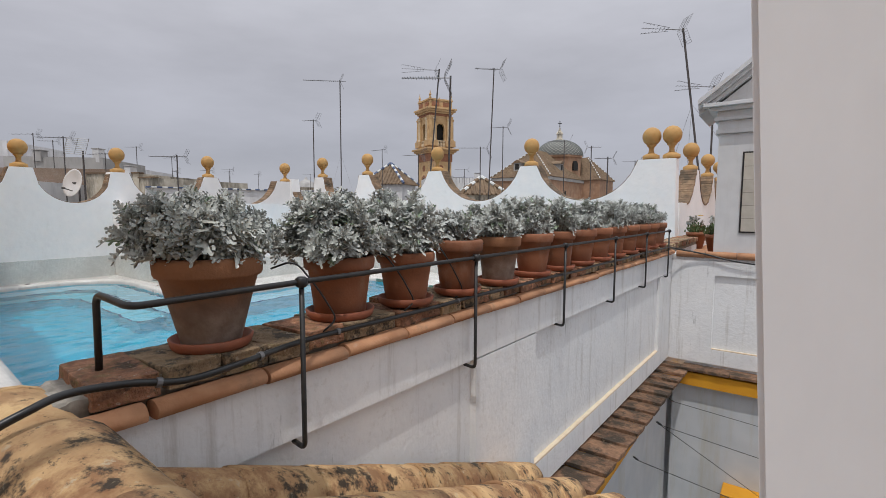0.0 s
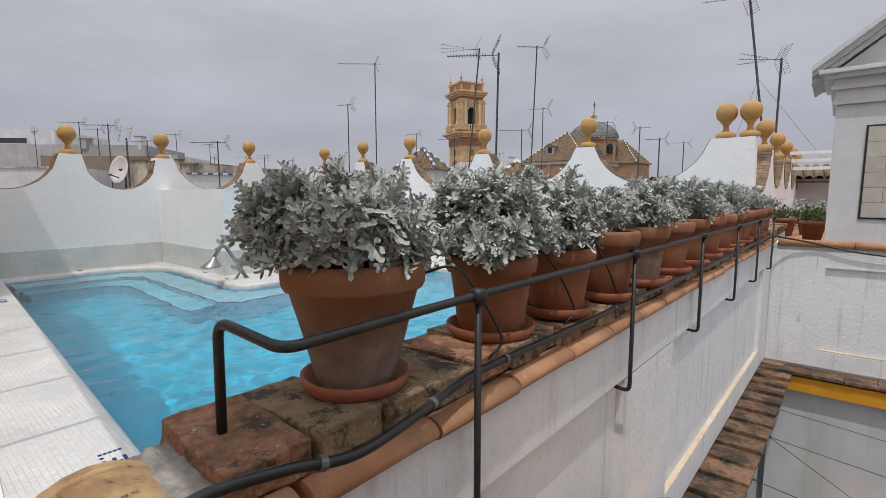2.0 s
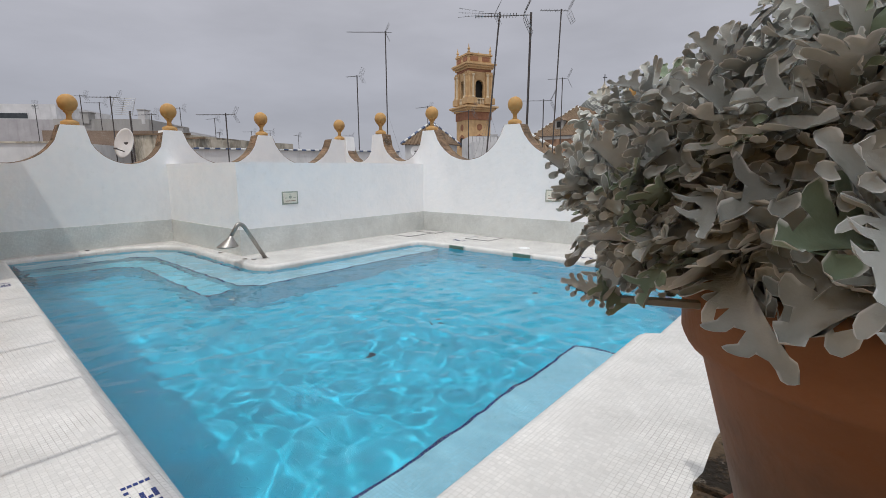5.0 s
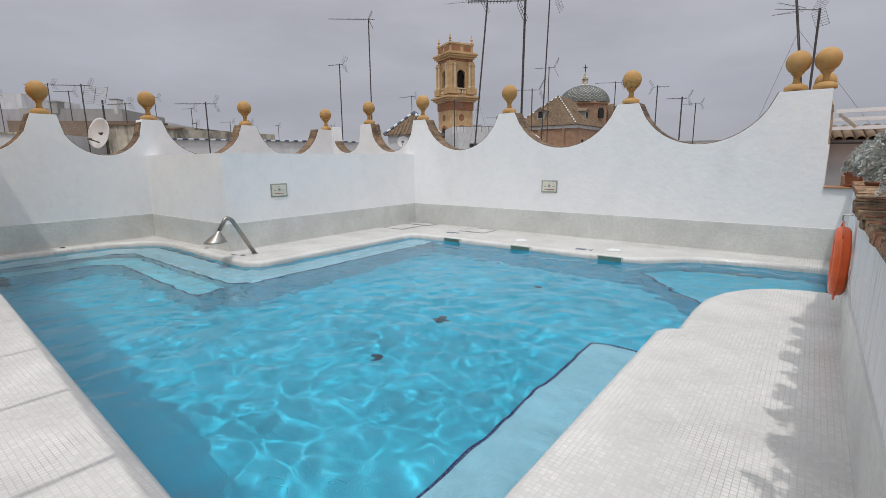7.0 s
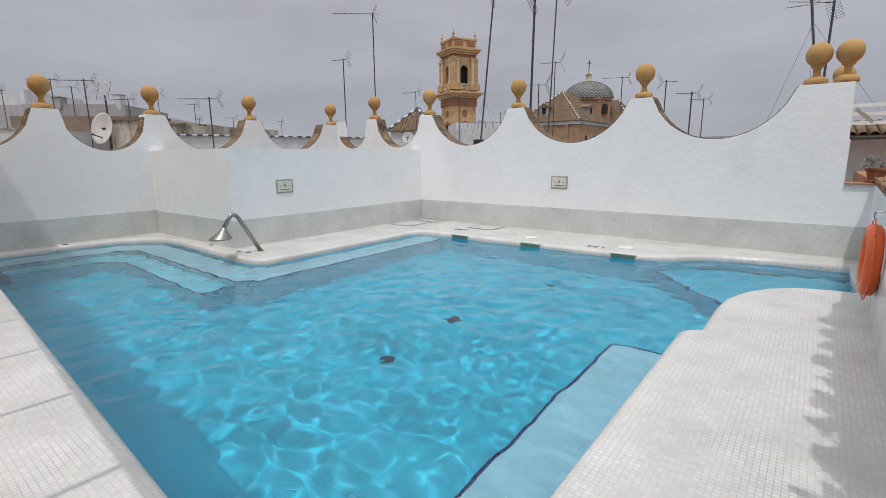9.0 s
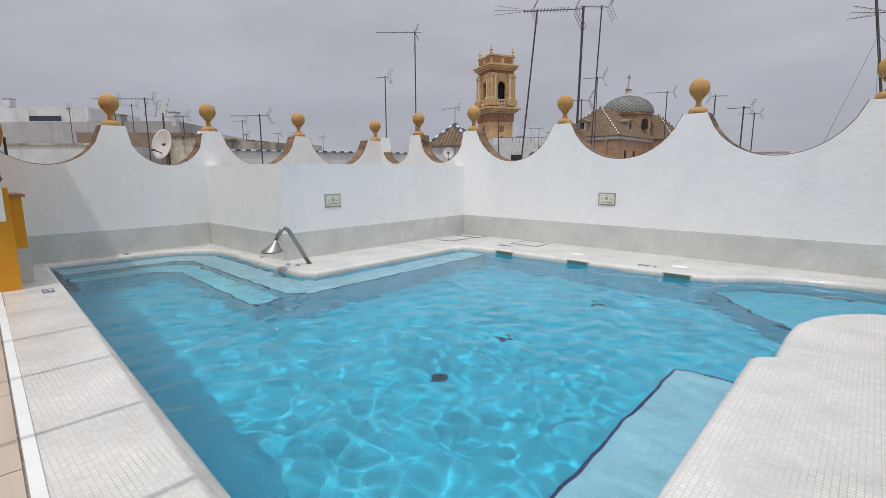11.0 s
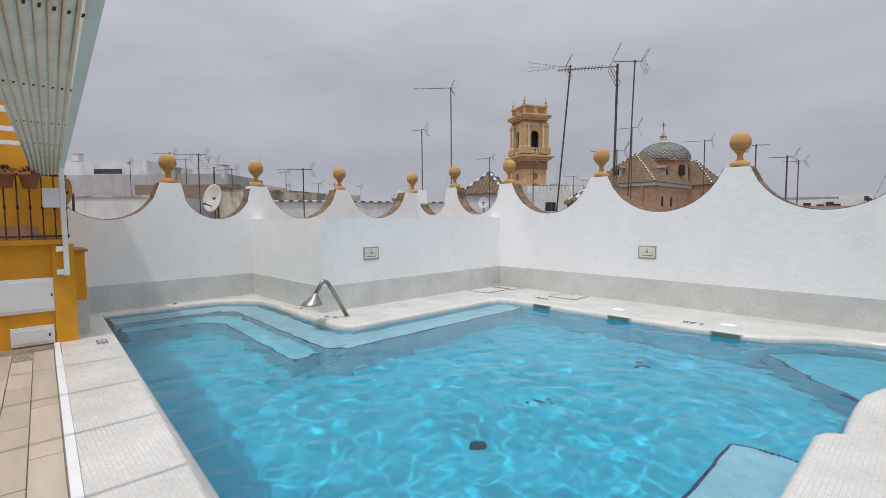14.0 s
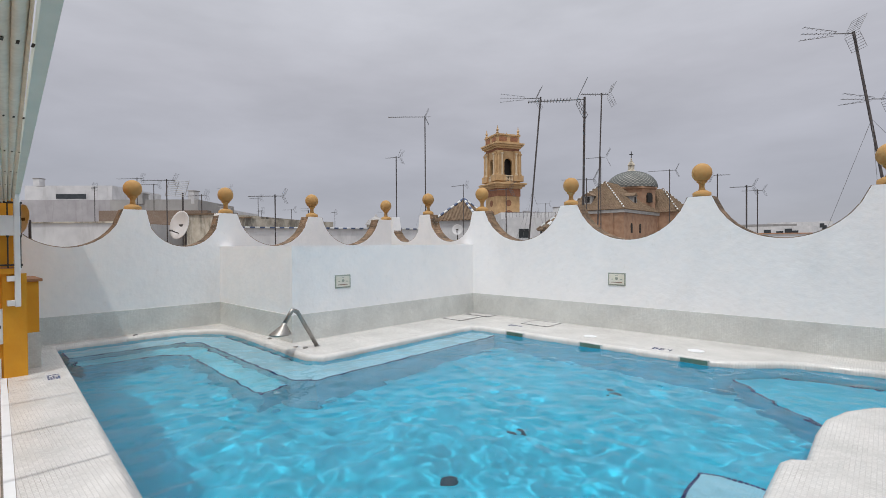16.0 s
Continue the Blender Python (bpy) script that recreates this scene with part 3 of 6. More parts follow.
for pts, z in STEPS:
    st = part("pool_step", prism(pts, -1.34, z), STEP if z > -0.4 else BASIN if pts[0][0] > -6 else STEP_MID, basin, "pale blue submerged step")
    n = len(pts)
    e = bmesh.new()
    for i in range(n):
        p, q = Vector((*pts[i - 1], z)), Vector((*pts[i], z))
        mid = (p + q) / 2
        if any((Vector((*POOL[k - 1], z)).lerp(Vector((*POOL[k], z)), t / 8) - mid).length < 0.12 for k in range(len(POOL)) for t in range(9)):
            continue
        L = (q - p).length
        cnt = max(1, int(L / 0.035))
        ang = math.atan2(q.y - p.y, q.x - p.x)
        for k in range(cnt):
            c = p.lerp(q, (k + 0.5) / cnt)
            merge(box(-0.0145, -0.012, -0.024, 0.0145, 0.012, 0.004), e, Matrix.Translation(c) @ Matrix.Rotation(ang, 4, "Z"))
    if len(e.verts):
        tagged(part("edge_tiles", e, NAVY, st, "navy edge tiles"), kind="stuff")

# water surface, gently rippled
nx, ny, step = 450, 308, 0.025
verts, faces = [], []
for j in range(ny):
    for i in range(nx):
        x, y = -14.45 + i * step, 0.80 + j * step
        wx, wy = x + 0.25 * noise.noise((x * 0.8, y * 0.8, 5.0)), y + 0.25 * noise.noise((x * 0.8, y * 0.8, 9.0))
        h = 0.0080 * noise.noise((wx * 1.5, wy * 1.5, 3.1)) + 0.0125 * noise.noise((wx * 4.6 + 7, wy * 4.6, 1.7)) + 0.0046 * noise.noise((wx * 9.0, wy * 9.0 + 4, 8.2)) + 0.0004 * noise.noise((wx * 15.0, wy * 15.0 + 4, 2.2))
        verts.append((x, y, -0.085 + h))
for j in range(ny - 1):
    for i in range(nx - 1):
        x, y = -14.45 + (i + 0.5) * step, 0.80 + (j + 0.5) * step
        if inside(x, y, POOL) or inside(x + 0.06, y, POOL) or inside(x - 0.06, y, POOL) or inside(x, y + 0.06, POOL) or inside(x, y - 0.06, POOL):
            k = j * nx + i
            faces.append((k, k + 1, k + nx + 1, k + nx))
me = bpy.data.meshes.new("water")
me.from_pydata(verts, [], faces)
me.materials.append(WATER)
for p in me.polygons:
    p.use_smooth = True
water_ob = tagged(new("water", me), "clear turquoise pool water with gentle ripples", "water", "", "structure")

# sunlight bent by the ripples falls on the basin
sun.data.cycles.is_caustics_light = True
water_ob.cycles.is_caustics_caster = True
for ob in (basin, *[o for o in basin.children if o.name.startswith("pool_")]):
    ob.cycles.is_caustics_receiver = True

# skimmer mouths in the coping
for x in (-9.24, -7.69, -6.06):
    sk = thing("pool_skimmer", "green plastic skimmer mouth set in the white coping", "pool skimmer", "skimmers along the pool", (x, 7.70, -0.055))
    f = box(-0.21, -0.020, -0.045, 0.21, 0.004, 0.045)
    part("frame", f, DECK, sk)
    part("opening", box(-0.185, -0.026, -0.032, 0.185, -0.010, 0.036, bevel=0.004), SKIM, sk, "dark green slot")
# dark drain grilles on the pool floor
for x, y in ((-7.25, 3.60), (-7.26, 4.78), (-6.90, 6.80)):
    dr = thing("floor_drain", "dark round drain grille on the blue pool floor", "drain", "drains in the pool floor", (x, y, -1.35))
    part("rim", lathe([(0.060, 0.002), (0.085, 0.002), (0.082, 0.012), (0.062, 0.014)], 24), GRILLE, dr, smooth=True)
    for i in range(5):
        hw = math.sqrt(0.062 ** 2 - (0.023 * (i - 2)) ** 2)
        part("slat", box(-hw, 0.023 * (i - 2) - 0.007, 0.003, hw, 0.023 * (i - 2) + 0.007, 0.010), GRILLE, dr)
# round skimmer lids and square covers on the deck
for x, y, r in ((-7.93, 8.18, 0.115), (-6.16, 8.18, 0.12)):
    lid = thing("skimmer_lid", "round white plastic lid let into the mosaic deck", "lid", "lids on the deck", (x, y, 0.0))
    part("cover", lathe([(0.0, 0.002), (r, 0.002), (r, 0.007), (r * 0.9, 0.009), (0.02, 0.009), (0.0, 0.004)], 24, caps=False), PAINTMETAL, lid)
for x0, y0, x1, y1 in ((-11.45, 7.95, -10.85, 8.75), (-11.42, 8.78, -10.75, 9.12), (-9.65, 8.52, -9.02, 9.08)):
    hc = thing("access_cover", "square white mosaic access cover with a dark steel rim", "access cover", "covers in the deck", ((x0 + x1) / 2, (y0 + y1) / 2, 0))
    hx, hy = (x1 - x0) / 2, (y1 - y0) / 2
    part("tray", box(-hx, -hy, 0.001, hx, hy, 0.006), DECK, hc)
    fr = bmesh.new()
    for q in ((-hx, -hy, hx, -hy + 0.012), (-hx, hy - 0.012, hx, hy), (-hx, -hy + 0.012, -hx + 0.012, hy - 0.012), (hx - 0.012, -hy + 0.012, hx, hy - 0.012)):
        box(q[0], q[1], 0.002, q[2], q[3], 0.009, fr)
    part("rim", fr, ALU, hc, "dark steel rim")

DIGITS = {"1": ["1", "1", "1", "1", "1"], ".": ["0", "0", "0", "0", "1"], "3": ["111", "001", "111", "001", "111"], "0": ["111", "101", "101", "101", "111"]}


def depth_mark(x, y, turn):
    """The depth 1.30 set in navy mosaic; digits stand along the local y axis."""
    t = thing("depth_marking", "depth marking 1.30 set in navy mosaic tiles on white deck", "depth marking", "depth markings", (x, y, 0), turn)
    s, cx = 0.0262, 0.0
    for ch in "1.30":
        rows = DIGITS[ch]
        for r, row in enumerate(rows):
            for c, on in enumerate(row):
                if on == "1":
                    px, py = (cx + c) * s - 5.5 * s, (2 - r) * s
                    part("tile", box(px + 0.003, py + 0.003, -0.003, px + s - 0.003, py + s - 0.003, 0.0035), NAVY, t)
        cx += len(rows[0]) + 1
    return t


depth_mark(-5.65, 0.735, -3.4)
depth_mark(-11.95, 1.06, -3.4)
depth_mark(-6.6, 7.98, 180)
depth_mark(-9.6, 8.24, 180)

# ---- white parapet with scallops ----


def scallop(tops, top, sill, half, start=None, end=None):
    """Upper outline of a merloned wall: flat tops of half width at the given places, arcs between them."""
    out, arcs = [], []

    def arc(a, b, za, zb, whole):
        c, g = ((a + b) / 2, (b - a) / 2) if whole else (None, None)
        pts = []
        n = 18
        if whole:
            R = (g * g + (za - sill) ** 2) / (2 * (za - sill))
            for i in range(n + 1):
                u = -g + 2 * g * i / n
                pts.append((c + u, sill + R - math.sqrt(max(0, R * R - u * u))))
        return pts

    for i, t in enumerate(tops):
        out += [(t - half, top), (t + half, top)]
        if i + 1 < len(tops):
            p = arc(t + half, tops[i + 1] - half, top, top, True)
            arcs.append(p)
            out += p[1:-1]
    return out, arcs


W3T, W3S, W1T, W1S = 2.51, 1.765, 2.42, 1.69
# wall behind the far deck
up3, arcs3 = scallop([-14.79, -13.25, -11.35, -8.90, -6.38], W3T, W3S, 0.19)
g = (-4.14 - (-6.19))
endarc = []
R = ((g / 2) ** 2 + (W3T - W3S) ** 2) / (2 * (W3T - W3S))
for i in range(19):
    u = -g / 2 + g * i / 18
    endarc.append((-6.19 + g / 2 + u, W3S + R - math.sqrt(R * R - u * u)))
arcs3.append(endarc)
outline = [(-14.94, 0.0)] + [(-14.94, W3T)] + up3[1:] + endarc[1:] + [(-3.50, W3T), (-3.46, 1.08), (-2.6, 1.08), (-2.6, 0.0)]
wall3 = structure("wall_north", prism(outline[::-1], 9.2, 9.5, "y"), WHITE, "white painted parapet wall with scalloped merlons", "wall")
# wall towards the neighbouring roofs
first = []
for i in range(19):
    u = i / 18
    yy = 0.40 + (2.49 - 0.40) * u
    c, gg = 1.62, 0.87
    Rr = (gg * gg + (W1T - W1S) ** 2) / (2 * (W1T - W1S))
    d = min(abs(yy - c), gg + 0.02)
    first.append((yy, W1S + Rr - math.sqrt(max(0.0, Rr * Rr - d * d)) if yy > 0.76 else W1T + 0.02))
up1, arcs1 = scallop([2.68, 4.47, 6.65, 8.92], W1T, W1S, 0.19)
arcs1.insert(0, [p for p in first if p[0] > 0.76])
outline = [(0.40, 0.0)] + first + up1[1:-1] + [(9.2, W1T), (9.2, 0.0)]
wall1 = structure("wall_west", prism(outline[::-1], -14.94, -14.64, "x"), WHITE, "white painted parapet wall with scalloped merlons, partly shaded", "wall")
block = structure("wall_raised_block", prism([(-14.64, 4.27), (-11.54, 4.27), (-11.54, 9.2), (-11.80, 9.2), (-11.80, 4.53), (-14.64, 4.53)], 0, 1.69), WHITE, "white painted low parapet round an unseen hollow", "wall")
# Unseen floor, added low and dark so bounce does not brighten the merlons.
structure("floor_block_hollow", box(-14.64, 4.53, 0.0, -11.80, 9.2, 0.35), ROOFT, "unseen low brown floor added behind the parapet to cut bounced light", "roof")

# grey mosaic band round the deck
for nm, q in (("a", (-11.52, 9.185, -3.135, 9.199)), ("b", (-11.54, 4.256, -11.526, 9.2)), ("c", (-14.62, 4.256, -11.54, 4.27)), ("d", (-14.64, 0.86, -14.626, 4.256))):
    structure("trim_mosaic_band", box(q[0], q[1], -0.0, q[2], q[3], 0.475), BAND, "pale grey mosaic band along the foot of the wall", "tile band")

# brick capping of the scallops
bm = box(-0.034, -0.155, -0.03, 0.034, 0.165, 0.012, bevel=0.003)
me_cap = bpy.data.meshes.new("capping_brick")
bm.to_mesh(me_cap)
bm.free()
me_cap.materials.append(BRICK_PALE)


def cap_arc(pts, parent, along, across):
    d, total = [0.0], 0.0
    for (a, b), (c, e) in zip(pts, pts[1:]):
        total += math.hypot(c - a, e - b)
        d.append(total)
    n = int(total / 0.072)
    for k in range(n):
        s = (k + 0.5) * total / n
        i = max(j for j in range(len(d) - 1) if d[j] <= s)
        f = (s - d[i]) / (d[i + 1] - d[i])
        (a, b), (c, e) = pts[i], pts[i + 1]
        u, z, slope = a + (c - a) * f, b + (e - b) * f, math.atan2(e - b, c - a)
        j = random.uniform(-0.005, 0.005)
        if along == "x":
            m = Matrix.Translation((u, across + j, z)) @ Matrix.Rotation(-slope, 4, "Y")
        else:
            m = Matrix.Translation((across + j, u, z)) @ Matrix.Rotation(math.pi / 2, 4, "Z") @ Matrix.Rotation(-slope, 4, "Y")
        shared("brick", me_cap, parent, m)


for p in arcs3:
    cap_arc(p, wall3, "x", 9.36)
for p in arcs1:
    cap_arc(p, wall1, "y", -14.80)


def finial(x, y, z, scale=1.0):
    t = thing("ball_finial", "ochre painted ceramic ball finial on a white merlon", "finial", "ball finials on the parapet", (x, y, z))
    s = scale
    part("plinth", lathe([(0.145 * s, 0), (0.15 * s, 0.02), (0.146 * s, 0.065), (0.105 * s, 0.085), (0.085 * s, 0.10)], 28), FINIAL, t, smooth=True)
    part("neck", lathe([(0.072 * s, 0.09), (0.048 * s, 0.13), (0.042 * s, 0.18), (0.055 * s, 0.225), (0.085 * s, 0.25), (0.085 * s, 0.265)], 28), FINIAL, t, smooth=True)
    ball = [(max(0.004, 0.163 * s * math.sin(a)), 0.415 - 0.170 * s * math.cos(a)) for a in [math.pi * i / 16 for i in range(17)]]
    part("ball", lathe(ball, 32), FINIAL, t, smooth=True)
    return t


f0 = finial(-6.38, 9.35, W3T + 0.012)
for x in (-8.92, -11.35, -13.25):
    copy_thing(f0, pose(x, 9.35, W3T + 0.012, 0, 0, x * 40))
for x in (-3.95, -3.60):
    copy_thing(f0, pose(x, 9.35, W3T + 0.012, 0, 0, x * 70))
for y in (2.68, 4.47, 6.65, 9.12):
    copy_thing(f0, pose(-14.79, y, W1T + 0.002, 0, 0, y * 50))

# wall running away behind the end of the far wall
out_b, arcs_b = scallop([11.4, 14.0, 16.4, 18.6, 20.9], 2.44, 1.72, 0.19)
first_b = [(10.2 + 1.01 * u / 8, 1.72 + 0.72 * (1 - math.cos(u / 8 * 1.25)) / (1 - math.cos(1.25))) for u in range(9)]
outline = [(9.5, 0.0), (9.5, 1.72)] + first_b[:-1] + out_b + [(21.3, 2.44), (21.3, 0.0)]
wall5 = structure("wall_receding", prism(outline[::-1], -3.75, -3.45, "x"), WHITE, "white parapet wall with merlons running away", "wall")
for p in [first_b] + arcs_b:
    cap_arc(p, wall5, "y", -3.59)
for y in (11.4, 14.0, 16.4, 18.6, 20.9):
    copy_thing(f0, pose(-3.60, y, 2.45, 0, 0, y * 33))

# ---- flower wall ----


def ext_x(y):
    return -3.098 + 0.029 * y


body = [(-3.28, 0.16), (ext_x(0.16), 0.16), (ext_x(5.9), 5.90), (ext_x(5.9), 9.2), (-3.12, 9.2), (-3.28, 4.5)]
low = structure("wall_flower", prism(body, -4.0, 1.075), WHITE_OLD, "weathered white painted low wall beside the pool", "wall")
structure("trim_mosaic_band", prism([(-3.294, 0.2), (-3.278, 0.2), (-3.278, 4.5), (-3.118, 9.185), (-3.134, 9.185), (-3.294, 4.5)], 0.0, 0.475), BAND, "pale grey mosaic band along the foot of the wall", "tile band")


def raised(y0, y1, z0, z1, t=0.035):
    """Proud plaster field on the courtyard side."""
    return prism([(ext_x(y0), y0), (ext_x(y0) + t, y0), (ext_x(y1) + t, y1), (ext_x(y1), y1)], z0, z1)


for y0, y1, z0, z1 in ((0.16, 5.89, 0.87, 1.078), (1.78, 2.42, -0.15, 0.86), (5.38, 5.89, -0.15, 0.86), (2.42, 5.38, -0.15, 0.03)):
    structure("trim_plaster_frame", raised(y0, y1, z0, z1), WHITE_OLD, "weathered white proud plaster frame on the wall", "plaster frame")
SILLST = mat("iron_stained_sill", (0.62, 0.50, 0.36), (0.72, 0.62, 0.48), 10, 0.85, bump=0.4, stain=((0.45, 0.24, 0.09), 0.7, 4, (1, 1, 1)))
structure("trim_panel_sill", prism([(ext_x(2.42) + 0.002, 2.42), (ext_x(2.42) + 0.034, 2.42), (ext_x(5.38) + 0.034, 5.38), (ext_x(5.38) + 0.002, 5.38)], 0.03, 0.042), SILLST, "iron-stained sill of the recessed panel", "sill")
tagged(low, kind="structure")
part("mortar_bed", prism([(-3.31, 0.245), (ext_x(0.245) - 0.005, 0.245), (ext_x(5.9) - 0.005, 5.9), (ext_x(5.9) - 0.005, 9.2), (-3.11, 9.2), (-3.26, 5.0), (-3.305, 4.4)], 1.075, 1.172), MORTAR, low, "dirty mortar bed")
# brick headers on the wall top
y = 0.232
while y < 9.1:
    w = random.uniform(0.125, 0.155)
    x0 = -3.335 + 0.034 * max(0.0, y - 4.5) + 0.04 * min(1.0, max(0.0, y - 5.0)) + random.uniform(-0.012, 0.012)
    x1 = ext_x(min(y, 5.9)) + 0.022 + random.uniform(-0.014, 0.010)
    b = box(-(x1 - x0) / 2, -w / 2 + 0.003, -0.034, (x1 - x0) / 2, w / 2 - 0.003, 0.026, bevel=0.004)
    bmesh.ops.subdivide_edges(b, edges=[e for e in b.edges if e.calc_length() > 0.05], cuts=3 if y < 3 else 1, use_grid_fill=True)
    off = Vector((0, y * 3, 0))
    for v in b.verts:
        q = (v.co + off) * 26
        v.co += Vector((noise.noise(q), noise.noise(q + Vector((9, 0, 0))), 0.8 * noise.noise(q + Vector((0, 9, 0))))) * 0.006
    ob = part("brick", b, BRICK if y < 0.3 or random.random() < 0.42 else BRICK_MOSS, low)
    ob.matrix_basis = pose((x0 + x1) / 2, y + w / 2, 1.161 + random.uniform(-0.006, 0.005), random.uniform(-1.5, 1.5), random.uniform(-2.0, 1.2), random.uniform(-3, 3))
    y += w
fil = box(-3.300, 0.16, 1.02, -3.095, 0.250, 1.160, bevel=0.012)
bmesh.ops.subdivide_edges(fil, edges=fil.edges[:], cuts=9, use_grid_fill=True)
for v in fil.verts:
    q = v.co * 26
    v.co += Vector((noise.noise(q), noise.noise(q + Vector((5, 0, 0))), noise.noise(q + Vector((0, 5, 0))))) * 0.008 + Vector((0, 0, 0.005)) * noise.noise(v.co * 75)
part("mortar_fillet", fil, MORTAR_PALE, low, "rough grey mortar fillet")
# half-round edge tiles along the courtyard side
y = 0.205
while y < 5.86:
    L = min(0.13 if y < 0.21 else 0.30, 5.88 - y)
    pts = [(0.038 * math.cos(a), 0.024 * math.sin(a) - 0.010) for a in [math.pi * (-0.35 + 1.15 * i / 18) for i in range(19)]]
    b = bmesh.new()
    r0 = [b.verts.new((p[0], 0.004, p[1])) for p in pts] + [b.verts.new((-0.05, 0.004, -0.038))]
    r1 = [b.verts.new((p[0], L - 0.004, p[1])) for p in pts] + [b.verts.new((-0.05, L - 0.004, -0.038))]
    n = len(r0)
    for i in range(n):
        b.faces.new((r0[i], r0[(i + 1) % n], r1[(i + 1) % n], r1[i]))
    b.faces.new(r0[::-1])
    b.faces.new(r1)
    ob = part("edge_tile", b, TRIM, low)
    for p in ob.data.polygons:
        p.use_smooth = len(p.vertices) == 4 and p.normal.x > -0.9
    ob.matrix_basis = pose(ext_x(y) + 0.030, y, 1.112 + random.uniform(-0.003, 0.003), random.uniform(-0.5, 0.5), 0, -2.0 + random.uniform(-0.6, 0.6))
    y += L + (0.014 if L < 0.2 else 0.002)

# ---- iron rail ----
rail = thing("iron_guard_rail", "black painted iron guard rail fixed along the flower wall", "guard rail")
posts = [0.755, 1.705, 2.72, 3.70, 4.62, 5.52]


def rail_x(y):
    return -3.021 + 0.027 * y


pts = [(-3.197, 0.29, 1.175), (-3.19, 0.29, 1.385), (-3.005, 0.294, 1.374)] + [(rail_x(y), y, 1.377 - 0.003 * y) for y in (0.755, 1.7, 2.7, 3.7, 4.6, 5.56)]
part("top_bar", tube(rounded(pts, 0.035), 0.0088, 10), IRON, rail, smooth=True)
for y in posts:
    x, zt = rail_x(y), 1.377 - 0.003 * y
    part("post", tube(rounded([(x + 0.004, y, zt), (x + 0.004, y, 0.85), (x - 0.06, y + 0.005, 0.855)], 0.025), 0.0080, 8), IRON, rail, smooth=True)
    part("collar", lathe([(0.012, -0.016), (0.019, -0.010), (0.019, 0.010), (0.012, 0.016)], 12, at=(x + 0.004, y, zt)), IRON, rail, smooth=True)

# irrigation hose with drip lines
hp = [(-3.02, -0.035, 1.0), (-3.015, -0.015, 1.09), (-3.005, 0.035, 1.165), (-3.0, 0.11, 1.20), (-3.02, 0.18, 1.207), (-3.0, 0.29, 1.20), (-2.985, 0.40, 1.178), (-3.0, 0.55, 1.176), (-3.035, 0.8, 1.18), (-3.02, 1.2, 1.18), (-3.01, 1.5, 1.18), (-3.0, 1.72, 1.185), (-2.99, 2.1, 1.18), (-2.97, 2.5, 1.185),
      (-2.955, 2.9, 1.18), (-2.94, 3.4, 1.185), (-2.925, 3.9, 1.18), (-2.91, 4.5, 1.185), (-2.89, 5.0, 1.18), (-2.87, 5.5, 1.18), (-2.82, 5.75, 1.15), (-2.55, 5.83, 1.10), (-2.2, 5.83, 1.03), (-1.6, 5.83, 0.99), (-0.9, 5.83, 0.98)]
cur = []
for i in range(len(hp) - 1):
    p0, p1, p2, p3 = [Vector(hp[max(0, min(len(hp) - 1, i + d))]) for d in (-1, 0, 1, 2)]
    for k in range(6):
        t = k / 6
        cur.append(0.5 * (2 * p1 + (p2 - p0) * t + (2 * p0 - 5 * p1 + 4 * p2 - p3) * t * t + (3 * p1 - p0 - 3 * p2 + p3) * t ** 3))
hose = thing("irrigation_hose", "black polythene irrigation hose lying on the wall", "hose")
part("main_hose", tube(cur, 0.0092, 8), HOSE, hose, smooth=True)
for y in (0.34, 0.62, 0.95, 1.6):
    i = min(range(len(cur) - 1), key=lambda j: abs(cur[j].y - y))
    d = (cur[i + 1] - cur[i]).normalized() * 0.006
    part("clip", tube([cur[i] - d, cur[i] + d], 0.0122, 12), ALU, hose, "grey metal hose clip")

# ---- potted silver plants ----


